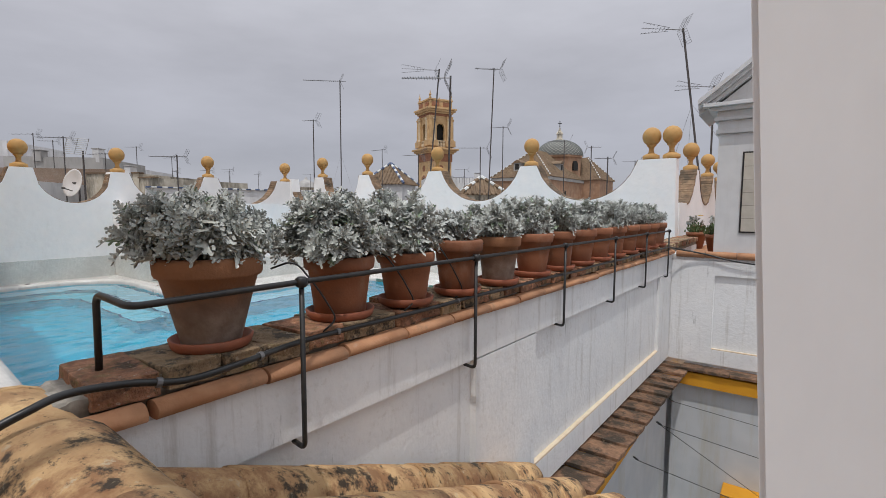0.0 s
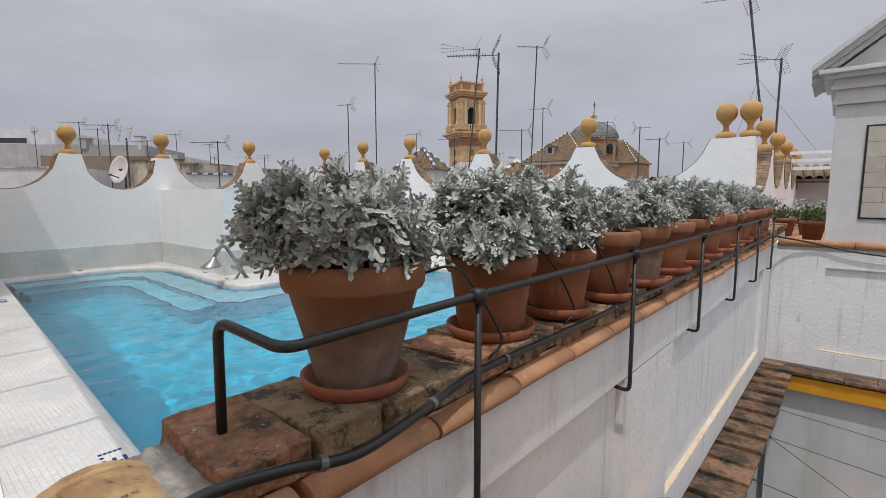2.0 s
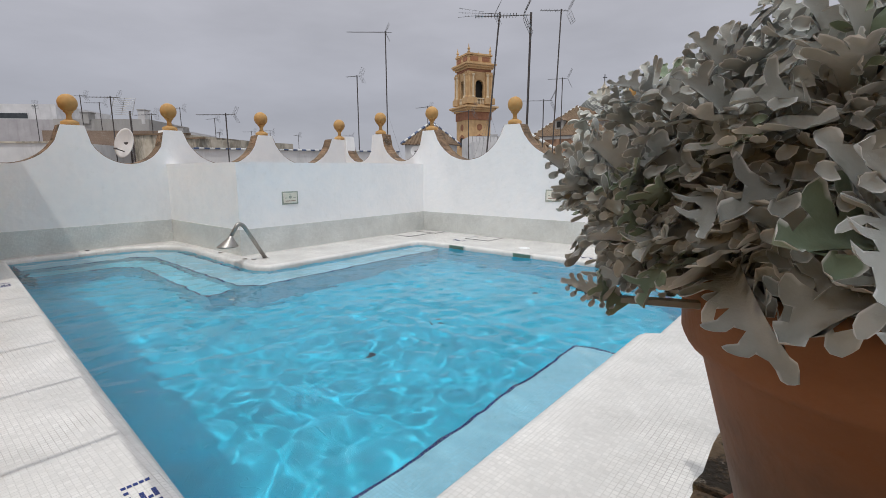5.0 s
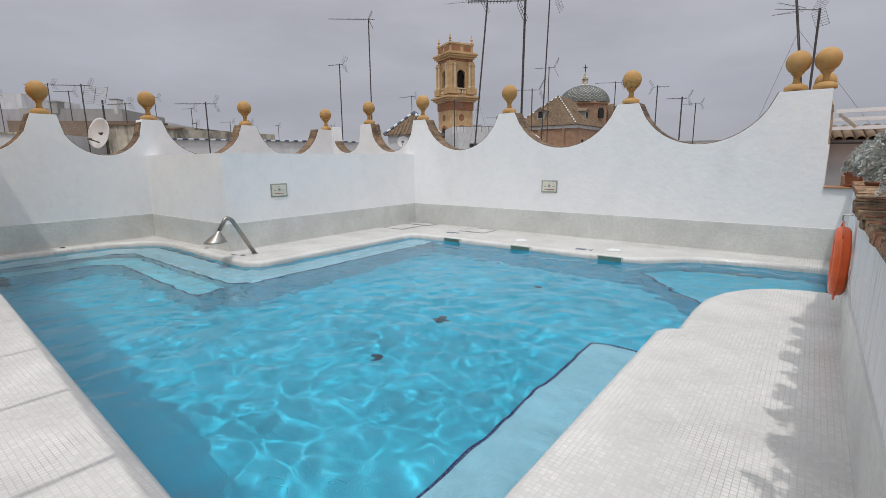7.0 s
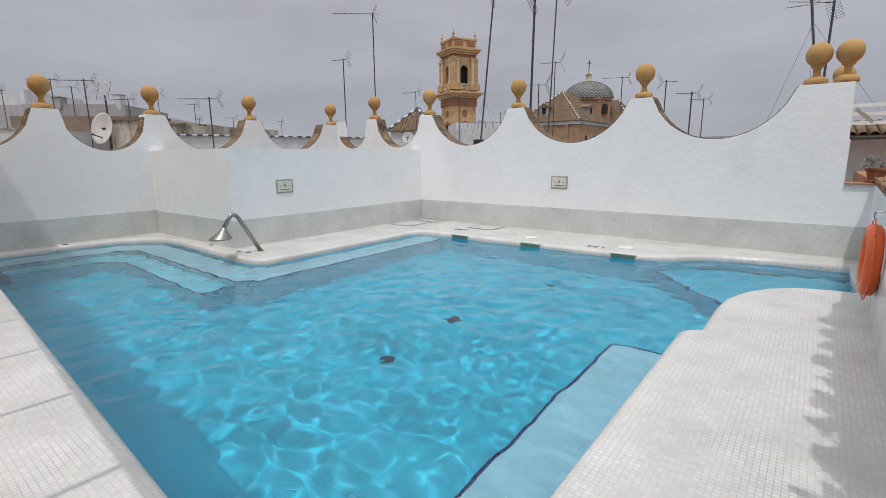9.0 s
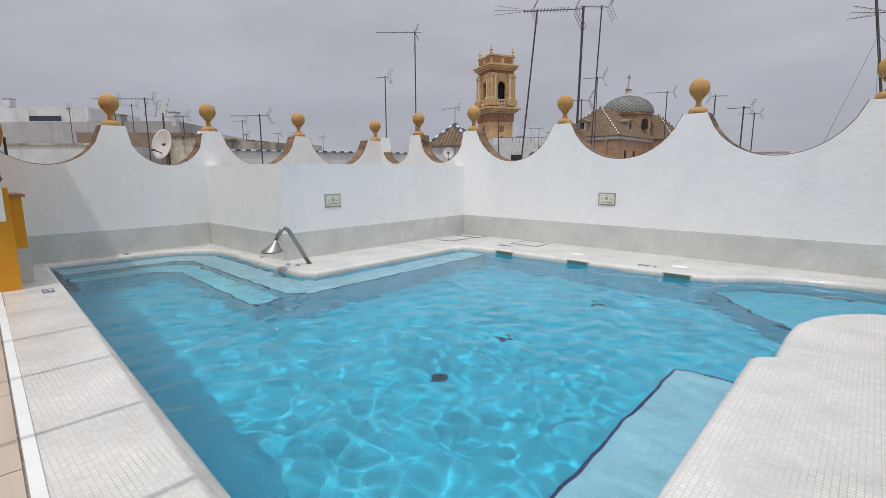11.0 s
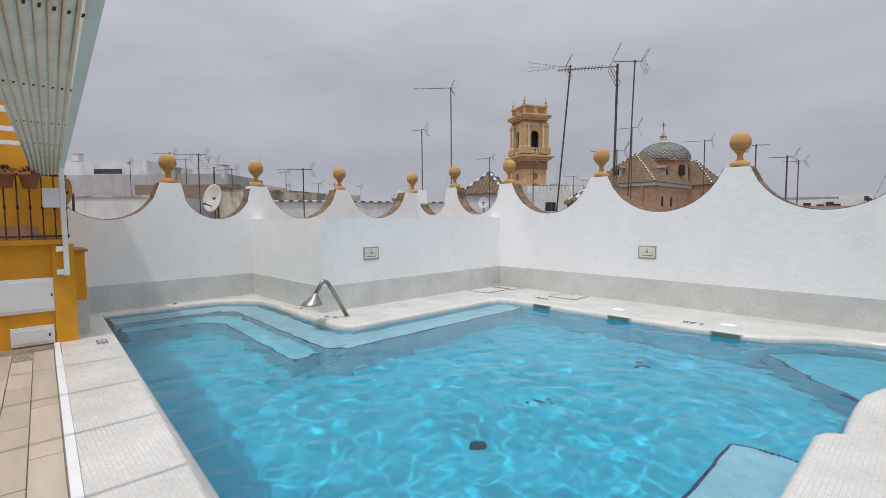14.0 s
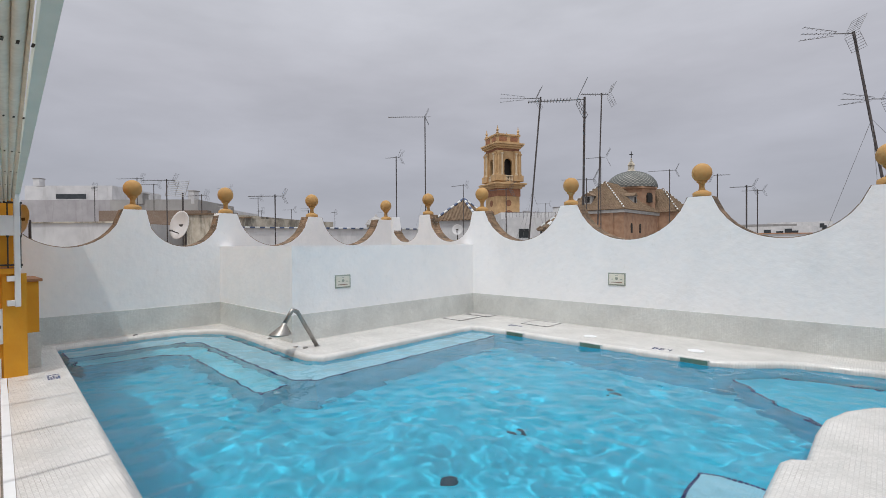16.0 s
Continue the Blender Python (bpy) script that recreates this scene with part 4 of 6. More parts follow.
def leaf_mesh(name, L, seed, material, pairs, reach, half, blade, fine=True):
    """A felted leaf: pairs of blunt rounded lobes on a midrib, cupped, arched and a little twisted."""
    rnd = random.Random(seed)
    b = bmesh.new()
    edge = []
    curl, twist = rnd.uniform(0.10, 0.42), rnd.uniform(-0.25, 0.25)

    def put(x, y, margin, lift=0.0):
        z = 0.16 * math.sin(x * 2.4) - curl * x * x + 0.50 * abs(y) - 0.5 * y * y + twist * y * x + lift
        edge.append(margin)
        return b.verts.new((x * L, y * L, z * L))

    rib = []
    for i in range(2 * pairs + 1):
        t = 0.90 * i / (2 * pairs)
        w = 0.028 if i == 0 else blade * (0.55 + 0.45 * math.sin(math.pi * min(1.0, t + 0.15)))
        rib.append((put(t, w, 0.55), put(t, 0, 0.0), put(t, -w, 0.55), t, w))
    for p, q in zip(rib, rib[1:]):
        b.faces.new((p[0], p[1], q[1], q[0]))
        b.faces.new((p[1], p[2], q[2], q[1]))

    def lobe(v0, vm, v1, ox, oy, ang, length, hw):
        rows = [(v0, vm, v1)]
        tip, cup = rnd.uniform(-0.10, 0.16), rnd.uniform(0.25, 0.75) * hw
        for f, k in ((0.40, 0.80), (0.72, 1.0), (0.93, 0.74), (1.02, 0.28)) if fine else ((0.62, 0.98), (1.0, 0.55)):
            x, y, c, n = ox + length * f * math.cos(ang), oy + length * f * math.sin(ang), math.cos(ang), math.sin(ang)
            rows.append((put(x + n * hw * k, y - c * hw * k, 1.0, tip * f * f + cup), put(x, y, 1.0 if f >= 1.0 else 0.25, tip * f * f + (0.5 * cup if f >= 1.0 else 0.0)), put(x - n * hw * k, y + c * hw * k, 1.0, tip * f * f + cup)))
        for p, q in zip(rows, rows[1:]):
            for i in (0, 1):
                b.faces.new((p[i], q[i], q[i + 1], p[i + 1]))

    for k in range(pairs):
        lo, mi, hi = rib[2 * k], rib[2 * k + 1], rib[2 * k + 2]
        for sgn in (1, -1):
            j = 0 if sgn > 0 else 2
            ln = reach * (0.62 + 0.5 * math.sin(math.pi * (k + 0.75) / (pairs + 0.6))) * rnd.uniform(0.85, 1.15)
            ang = sgn * radians(74 - 30 * k / pairs + rnd.uniform(-9, 9))
            order = (lo[j], mi[j], hi[j]) if sgn < 0 else (hi[j], mi[j], lo[j])
            lobe(*(order if sgn < 0 else order[::-1]), mi[3], sgn * mi[4], ang, ln, half * rnd.uniform(0.88, 1.12))
    e = rib[-1]
    lobe(e[2], e[1], e[0], e[3], 0.0, rnd.uniform(-0.12, 0.12), reach * 0.85, half * 1.25)
    me = bpy.data.meshes.new(name)
    b.to_mesh(me)
    b.free()
    at = me.attributes.new("margin", "FLOAT", "POINT")
    at.data.foreach_set("value", edge)
    me.materials.append(material)
    for p in me.polygons:
        p.use_smooth = True
    return me


LEAF_KINDS = ((0.088, 6, 0.17, 0.046, 0.085), (0.070, 4, 0.20, 0.078, 0.115), (0.080, 5, 0.18, 0.055, 0.095), (0.064, 3, 0.23, 0.105, 0.145), (0.074, 4, 0.20, 0.072, 0.10))
LEAVES, LEAF_DATA = {}, {}
for near in (True, False):
    LEAVES[near] = [leaf_mesh("leaf", L, i, LEAF_ONE, n, reach, half, blade, near) for i, (L, n, reach, half, blade) in enumerate(LEAF_KINDS)]
    LEAF_DATA[near] = [([v.co.copy() for v in me.vertices], [tuple(p.vertices) for p in me.polygons], [a.value for a in me.attributes["margin"].data]) for me in LEAVES[near]]


def leaf_places(rnd, count, rx, ry, h, z0, droop):
    """Where leaves sit on a mounded plant: shoots that fan out from the soil, each with a rosette at its end."""
    out = []
    shoots = []
    for s in range(max(10, count // 13)):
        u = rnd.random()
        az = rnd.uniform(0, 2 * math.pi)
        el = math.asin(min(1, max(-0.25, -droop + (1 + droop) * rnd.random() ** 1.0)))
        k = rnd.uniform(0.78, 1.04) if rnd.random() < 0.8 else rnd.uniform(0.45, 0.72)
        k *= 1 + 0.17 * math.sin(2 * max(0.0, el))
        tip = Vector((rx * k * math.cos(el) * math.cos(az), ry * k * math.cos(el) * math.sin(az), z0 + h * k * math.sin(el)))
        if tip.z < z0 + 0.05:
            tip = Vector((tip.x * 0.88, tip.y * 0.88, tip.z))
        # few shoots hang over the rim, most of them on the sunny side
        if tip.z < z0 + 0.04 and rnd.random() > (0.55 if tip.x < -0.1 else 0.10):
            continue
        shoots.append((tip, az, el))
        d = (tip - Vector((0, 0, z0 - 0.06))).normalized()
        for i in range(13):
            back = 0.0075 * i
            base = tip - d * back
            turn = i * 2.4 + rnd.uniform(-0.3, 0.3)
            open_ = 0.35 + 0.075 * i + rnd.uniform(-0.15, 0.15)
            side = d.cross(Vector((0, 0, 1))).normalized() if abs(d.z) < 0.95 else Vector((1, 0, 0))
            upv = side.cross(d)
            dirn = (d * math.cos(open_) + (side * math.cos(turn) + upv * math.sin(turn)) * math.sin(open_)).normalized()
            nrm = (d - dirn * d.dot(dirn)).normalized()
            yv = nrm.cross(dirn)
            size = (0.56 + 0.058 * i) * rnd.uniform(0.8, 1.15)
            m = Matrix((dirn, yv, nrm)).transposed().to_4x4()
            out.append(Matrix.Translation(base) @ m @ Matrix.Diagonal((min(1.2, size), min(1.2, size), min(1.2, size), 1)))
    return out, shoots


def potted_plant(x, y, z, rim, height, base, plant, count, singles, seed, old=False, label="", group="silver plants along the wall", turn=0.0, flowers=False, lean=0.0):
    rnd = random.Random(seed)
    t = thing("potted_plant", label or "bushy silver-leaved plant in a terracotta pot on a saucer", "potted plant", group, (x, y, z), turn)
    R, B, H = rim / 2, base / 2, height
    clay = TERRA_OLD if old else TERRA
    sr = B + 0.028
    part("saucer", lathe([(0, 0.0), (sr - 0.012, 0.0), (sr, 0.012), (sr + 0.006, 0.034), (sr - 0.002, 0.036), (sr - 0.012, 0.014), (0, 0.012)], 40, caps=False), SAUCER, t, "terracotta saucer", smooth=True)
    rh = H * 0.22
    k = (R - 0.016 - B) / (H - rh)
    sq = 4 if flowers else 48
    part("pot", lathe([(0, 0.014), (B - 0.006, 0.014), (B, 0.02), (B + k * (H - rh) * 0.5, 0.014 + (H - rh) * 0.5), (B + k * (H - rh), H - rh), (R - 0.006, H - rh + 0.004), (R - 0.002, H - rh + 0.012), (R, H - 0.012), (R - 0.005, H - 0.002), (R - 0.014, H), (R - 0.024, H - 0.006), (R - 0.03, H - 0.05), (0, H - 0.05)], sq, caps=False), clay, t, smooth=not flowers)
    part("soil", lathe([(0, H - 0.028), (R - 0.05, H - 0.032), (R - 0.027, H - 0.045), (0, H - 0.047)], 24, caps=False), SOIL, t, "dark potting soil")
    px, py, ph, droop = plant
    places, shoots = leaf_places(rnd, count, px, py, ph, H - 0.012, droop)
    places = [Matrix.Translation((-lean, 0, 0)) @ m for m in places if min(m.translation.z, (m @ Vector((0.105, 0, 0))).z) > H - (0.075 if m.translation.x < -0.13 else 0.004 + 0.02 * rnd.random())]
    shoots = [(tip + Vector((-lean, 0, 0)), az, el) for tip, az, el in shoots if tip.z > H - 0.02]
    sb = bmesh.new()
    for tip, az, el in shoots[:70]:
        root = Vector((0.25 * tip.x, 0.25 * tip.y, H - 0.04))
        mid = root.lerp(tip, 0.5) + Vector((0, 0, 0.05 * ph))
        tube([root, mid, tip], [0.005, 0.004, 0.003], 5, sb)
    tagged(part("woody_base", sb, STEMS, t, "pale woody stems"), kind="stuff")
    near = y < 1.2
    order = list(range(len(places)))
    rnd.shuffle(order)
    one, rest = order[:singles], order[singles:]
    for i in one:
        shared("leaf", LEAVES[near][i % 5], t, places[i])
    if rest:
        vs, fs, ms = [], [], []
        for i in rest:
            cv, cf, cm = LEAF_DATA[near][i % 5]
            ms += cm
            o = len(vs)
            vs += [places[i] @ c for c in cv]
            fs += [tuple(o + q for q in f) for f in cf]
        me = bpy.data.meshes.new("foliage")
        me.from_pydata(vs, [], fs)
        me.attributes.new("margin", "FLOAT", "POINT").data.foreach_set("value", ms)
        me.materials.append(LEAF)
        for p in me.polygons:
            p.use_smooth = True
        fo = new("foliage", me)
        fo.parent = t
        tagged(fo, "silver-grey lobed felted leaves", kind="stuff")
    if flowers:
        for i in range(5):
            f = bmesh.new()
            c = Vector((rnd.uniform(-1, 1) * px * 0.7, rnd.uniform(-1, 1) * py * 0.7, H + ph * 0.9))
            for a in range(9):
                merge(box(0.0, -0.006, -0.001, 0.026, 0.006, 0.002), f, Matrix.Translation(c) @ Matrix.Rotation(a * 0.7, 4, "Z") @ Matrix.Rotation(-0.3, 4, "Y"))
            lathe([(0.001, 0.0), (0.01, 0.003), (0.006, 0.008), (0.001, 0.01)], 8, f, tuple(c))
            part("flower", f, FLOWER, t, "yellow flower")
    return t


potted_plant(-3.182, 0.572, 1.187, 0.297, 0.272, 0.164, (0.192, 0.206, 0.166, 0.20), 2300, 300, 11, True, "large bushy silver-leaved plant in a lime-stained terracotta pot", lean=0.034)
potted_plant(-3.167, 1.057, 1.190, 0.262, 0.232, 0.188, (0.200, 0.220, 0.215, 0.30), 1700, 220, 12, False, "silver-leaved plant trailing over a terracotta pot with wide saucer", lean=0.04)
potted_plant(-3.124, 1.386, 1.192, 0.25, 0.225, 0.172, (0.185, 0.19, 0.23, 0.22), 1250, 150, 13, lean=0.05)
sizes = [(1.725, 0.245, 0.09), (2.10, 0.245, 0.13), (2.50, 0.25, 0.16), (2.87, 0.23, 0.17), (3.24, 0.25, 0.15), (3.61, 0.24, 0.17), (3.98, 0.23, 0.16), (4.35, 0.24, 0.17), (4.72, 0.24, 0.15), (5.08, 0.23, 0.15), (5.42, 0.23, 0.15)]
for i, (y, rim, ph) in enumerate(sizes):
    lab = ("sparse silver-leaved plant with dry yellow leaves in terracotta pot" if i < 1 else "bushy silver-leaved plant in a terracotta pot on a saucer")
    potted_plant(-3.135 + 0.027 * y, y, 1.192, rim, 0.260, 0.165, (0.225 - 0.05 * (i == 0) + 0.03 * math.sin(i * 2.3), 0.19 - 0.03 * (i == 0), ph + 0.035, 0.22), 400 if i == 0 else 850, 60 if i < 3 else 0, 20 + i, i == 1, lab, lean=0.12)
for k, (y, z) in enumerate(((0.86, 1.40), (1.26, 1.40), (1.60, 1.42), (2.05, 1.40), (2.45, 1.40), (2.85, 1.40), (3.22, 1.40), (3.60, 1.40), (3.95, 1.40), (4.35, 1.40))):
    x = ext_x(y) - 0.02
    part("drip_line", tube(rounded([(x + 0.03, y + 0.02, 1.18), (x + 0.055, y + 0.07, 1.22), (x + 0.035, y + 0.01, 1.33), (x - 0.01, y - 0.05, z + 0.03), (x - 0.08, y - 0.09, z)], 0.09, 7), 0.0035, 6), HOSE, hose, smooth=True)

# pots on the low wall past the end of the far wall
for i, (x, y) in enumerate(((-3.12, 9.35), (-2.82, 9.42), (-2.55, 9.4))):
    potted_plant(x, y, 1.105, 0.26, 0.21, 0.17, (0.17, 0.17, 0.19, 0.2), 200, 0, 40 + i, False, "silver-leaved plant with yellow flowers in a terracotta pot", "pots on the end wall", flowers=i < 2)
structure("trim_end_wall_capping", box(-3.46, 9.16, 1.08, -2.58, 9.55, 1.105, bevel=0.006), TRIM, "terracotta tile capping of the low end wall", "wall capping")

# ---- near low wall capped with barrel tiles, and the lean-to roof ----
structure("wall_cross", prism([(-3.28, 0.02), (-1.9, 0.02), (-1.9, 0.22), (-3.28, 0.22)], 0, 1.06), WHITE_OLD, "white painted low cross wall under barrel tiles", "wall")


def barrel(L, r0, r1, t=0.018, n=12):
    """A tapered clay barrel tile along x, open below."""
    b = bmesh.new()
    rows = []
    for x, r in ((0, r0), (L * 0.33, r0 * 0.67 + r1 * 0.33), (L * 0.66, r0 * 0.33 + r1 * 0.67), (L, r1)):
        for rr in (r, r - t):
            rows.append([b.verts.new((x, rr * math.cos(math.pi * i / n), rr * math.sin(math.pi * i / n))) for i in range(n + 1)])
    for k in range(0, 6, 2):
        for o in (0, 1):
            for i in range(n):
                q = (rows[k + o][i], rows[k + o][i + 1], rows[k + 2 + o][i + 1], rows[k + 2 + o][i])
                b.faces.new(q if o == 0 else q[::-1])
    for k in (0, 6):
        for i in range(n):
            b.faces.new((rows[k][i], rows[k][i + 1], rows[k + 1][i + 1], rows[k + 1][i]))
    for k in range(0, 6, 2):
        for i in (0, n):
            b.faces.new((rows[k][i], rows[k + 1][i], rows[k + 3][i], rows[k + 2][i]))
    return b


ridge = thing("tile_capping", "lichen-stained clay barrel tiles capping the cross wall", "wall capping")
for k in range(5):
    ob = part("barrel_tile", barrel(0.42, 0.125, 0.108), BARREL_BUFF if k == 0 else BARREL, ridge, smooth=True)
    ob.matrix_basis = pose(-3.26 + 0.34 * k, 0.118, 1.060 + 0.012 * (k % 2), 0, 2.5, random.uniform(-2, 2)) 
part("end_cap", lathe([(0.0, 0.0), (0.12, 0.0), (0.115, 0.04), (0.0, 0.075)], 24), BARREL_BUFF, ridge, smooth=True).matrix_basis = pose(-3.23, 0.118, 1.066, 0, -90, 0)
leanto = thing("lean_to_roof", "old barrel-tiled lean-to roof sloping into the courtyard", "roof")
part("roof_slab", prism([(0.19, 0.91), (2.10, 0.07), (2.10, -0.03), (0.19, 0.83)], -3.02, -1.2, "x"), MORTAR, leanto)
slope = math.degrees(math.atan2(0.84, 1.91))
for r in range(8):
    for k in range(8):
        for under in (0, 1):
            ob = part("barrel_tile" if not under else "channel_tile", barrel(0.34, 0.105, 0.090), BARREL, leanto, smooth=True)
            x = -2.90 + 0.235 * r + (0.117 if under else 0)
            yy = 0.20 + 0.235 * k
            zz = 0.92 - (yy - 0.19) * 0.44 + 0.035 + random.uniform(0, 0.008)
            m = Matrix.Translation((x + random.uniform(-0.008, 0.008), yy, zz + (0.075 if under else 0.0))) @ Matrix.Rotation(math.pi / 2, 4, "Z") @ Matrix.Rotation(radians(slope - 1.5), 4, "Y")
            if under:
                m = Matrix.Translation((x, yy, zz + 0.03)) @ Matrix.Rotation(math.pi / 2, 4, "Z") @ Matrix.Rotation(radians(slope - 1.5), 4, "Y") @ Matrix.Rotation(math.pi, 4, "X")
            ob.matrix_basis = m
bm = prism([(-1.8295, 0.10), (-1.35, 0.10), (-1.35, 0.55), (-1.66, 0.55)], 0, 3.2)
bmesh.ops.bevel(bm, geom=[e for e in bm.edges if abs(e.verts[0].co.z - e.verts[1].co.z) > 1], offset=0.004, segments=3, affect="EDGES")
for v in bm.verts:
    v.co.x -= 0.064 * (v.co.z - 1.6)
structure("column_near", bm, PILLAR, "white painted plaster pillar close by", "pillar")

# ---- courtyard and gable ----
structure("wall_courtyard_end", box(-2.926, 5.90, -6.0, 3.0, 6.25, 1.08), WHITE_OLD, "weathered white courtyard wall", "wall")
for q in ((-2.89, 0.86, -2.45, 5.87, 1.02), (-2.89, -0.15, -2.45, 5.87, 0.86), (-1.27, -0.15, 3.0, 5.87, 0.86), (-2.45, 0.86, 3.0, 5.87, 1.02), (-2.45, -0.15, -1.27, 5.87, 0.02)):
    structure("trim_plaster_frame", box(q[0], q[3], q[1], q[2], 5.90, q[4]), WHITE_OLD, "white proud plaster frame on the courtyard wall", "plaster frame")
structure("trim_panel_sill", box(-2.45, 5.872, 0.02, -1.27, 5.899, 0.032), SILLST, "iron-stained sill of the recessed panel", "sill")
et = thing("wall_edge_tiles", "terracotta half-round edge tiles along the courtyard wall", "edge tiles", kind="structure")
x = -2.85
while x < 2.9:
    ob = part("edge_tile", tube([(0.003, 0, 0), (0.297, 0, 0)], 0.038, 16), TRIM, et)
    for p in ob.data.polygons:
        p.use_smooth = len(p.vertices) == 4
    ob.matrix_basis = pose(x, 5.885, 1.09)
    x += 0.30
# ledges of brick with an ochre board below
led = thing("wall_brick_ledge", "old brick drip ledge round the courtyard over ochre trim", "ledge", kind="structure")
part("ochre_board", prism([(ext_x(2.2), 2.2), (ext_x(2.2) + 0.27, 2.2), (ext_x(5.6) + 0.17, 5.64), (3.0, 5.64), (3.0, 5.9), (ext_x(5.9), 5.9)], -0.36, -0.215), OCHRE, led, "ochre painted fascia")
me_bs = []
for v in range(6):
    bl = box(-0.119, -0.15, -0.014, 0.119, 0.15, 0.016, bevel=0.004)
    bmesh.ops.subdivide_edges(bl, edges=[e for e in bl.edges if e.calc_length() > 0.05], cuts=2, use_grid_fill=True)
    for q in bl.verts:
        k = q.co * 24 + Vector((7 * v, 0, 0))
        q.co += Vector((noise.noise(k), noise.noise(k + Vector((0, 9, 0))), 0.7 * noise.noise(k + Vector((0, 0, 9))))) * 0.009
    mb = bpy.data.meshes.new("ledge_brick")
    bl.to_mesh(mb)
    bl.free()
    mb.materials.append(LEDGE)
    me_bs.append(mb)
y = 1.6
while y < 5.9:
    shared("brick", random.choice(me_bs), led, pose(ext_x(y) + 0.155, y, -0.19 + random.uniform(-0.004, 0.004), 0, 6, 90 + random.uniform(-1.2, 1.2)))
    y += 0.242
x = -2.6
while x < 2.9:
    shared("brick", random.choice(me_bs), led, pose(x, 5.755, -0.19 + random.uniform(-0.004, 0.004), -5, 0, random.uniform(-1.2, 1.2)))
    x += 0.242
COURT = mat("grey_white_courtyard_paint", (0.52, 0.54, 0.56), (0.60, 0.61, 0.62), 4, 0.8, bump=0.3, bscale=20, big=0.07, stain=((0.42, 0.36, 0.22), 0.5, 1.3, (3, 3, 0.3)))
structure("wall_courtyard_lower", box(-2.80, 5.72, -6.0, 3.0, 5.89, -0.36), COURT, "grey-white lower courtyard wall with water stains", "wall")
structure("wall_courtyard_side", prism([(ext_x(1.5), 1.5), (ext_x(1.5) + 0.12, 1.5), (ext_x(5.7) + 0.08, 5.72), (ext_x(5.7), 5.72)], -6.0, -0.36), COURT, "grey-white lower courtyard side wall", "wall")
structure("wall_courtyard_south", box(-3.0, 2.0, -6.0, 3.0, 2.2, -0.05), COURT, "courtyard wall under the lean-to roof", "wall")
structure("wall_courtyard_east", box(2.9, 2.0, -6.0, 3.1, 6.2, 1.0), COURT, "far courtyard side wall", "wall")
structure("floor_courtyard", box(-3.0, 2.0, -6.2, 3.1, 6.2, -6.0), mat("grey_patio_tiles", (0.3, 0.3, 0.29), (0.38, 0.38, 0.37), 6, 0.7), "grey courtyard floor", "floor")
structure("trim_ochre_lintel", box(-2.25, 5.45, -1.62, -0.6, 5.72, -1.40, bevel=0.01), OCHRE, "ochre painted lintel over a courtyard window", "lintel")
for i, (a, b) in enumerate((((-2.72, 4.6, -0.45), (2.9, 4.4, -0.8)), ((-2.72, 5.2, -0.42), (2.9, 5.0, -0.7)), ((-2.75, 3.9, -0.5), (2.9, 3.6, -0.9)), ((-2.72, 4.65, -0.47), (-1.7, 5.70, -1.55)))):
    w = thing("clothes_line", "thin dark wire strung across the courtyard", "wire", "courtyard wires")
    part("wire", tube(sag(a, b, 0.03 if i < 3 else 0.0), 0.003, 5), IRON, w)
    part("hook", tube([(a[0] - 0.02, a[1], a[2] + 0.02), (a[0] + 0.02, a[1], a[2])], 0.007, 6), IRON, w)

gab = thing("gable_turret", "small white classical gable with a tiled monogram panel", "gable", at=(0.035, 0, 0.0))
part("body", box(-2.52, 5.92, 1.08, -1.22, 6.7, 2.42, bevel=0.006), GABLE, gab)
for z0, z1, d in ((2.42, 2.47, 0.03), (2.47, 2.56, 0.012), (2.56, 2.60, 0.05), (2.60, 2.66, 0.03), (2.66, 2.70, 0.10), (2.70, 2.74, 0.15)):
    part("cornice", box(-2.52 - d, 5.92 - d, z0, -1.22 + d, 6.7 + d, z1, bevel=0.006), GABLE, gab)
part("tympanum", prism([(-2.55, 2.74), (-1.19, 2.74), (-1.87, 3.28)], 5.95, 6.7, "y"), GABLE, gab)
for a, b in (((-2.72, 2.735), (-1.87, 3.40)), ((-1.02, 2.735), (-1.87, 3.40))):
    for off, th, d in ((0.0, 0.05, 0.16), (-0.05, 0.05, 0.11), (-0.10, 0.045, 0.05)):
        pl = [(a[0], a[1] + off), (b[0], b[1] + off), (b[0], b[1] + off + th), (a[0], a[1] + off + th)]
        part("raking_cornice", prism(pl, 5.92 - d, 6.75, "y"), GABLE, gab)
panel = part("tile_panel", box(-2.285, 5.905, 1.345, -1.465, 5.921, 2.215), IRON, gab, "dark framed tile panel")
for r in range(6):
    zs = [1.36, 1.50, 1.64, 1.78, 1.92, 2.06, 2.20]
    xo = [-2.27, -2.0, -1.74, -1.48] if r % 2 == 0 else [-2.27, -2.13, -1.87, -1.61, -1.48]
    for q0, q1 in zip(xo, xo[1:]):
        part("tile", box(q0 + 0.001, 5.899, zs[r] + 0.001, q1 - 0.001, 5.908, zs[r + 1] - 0.001, bevel=0.002), CERAMIC, panel)


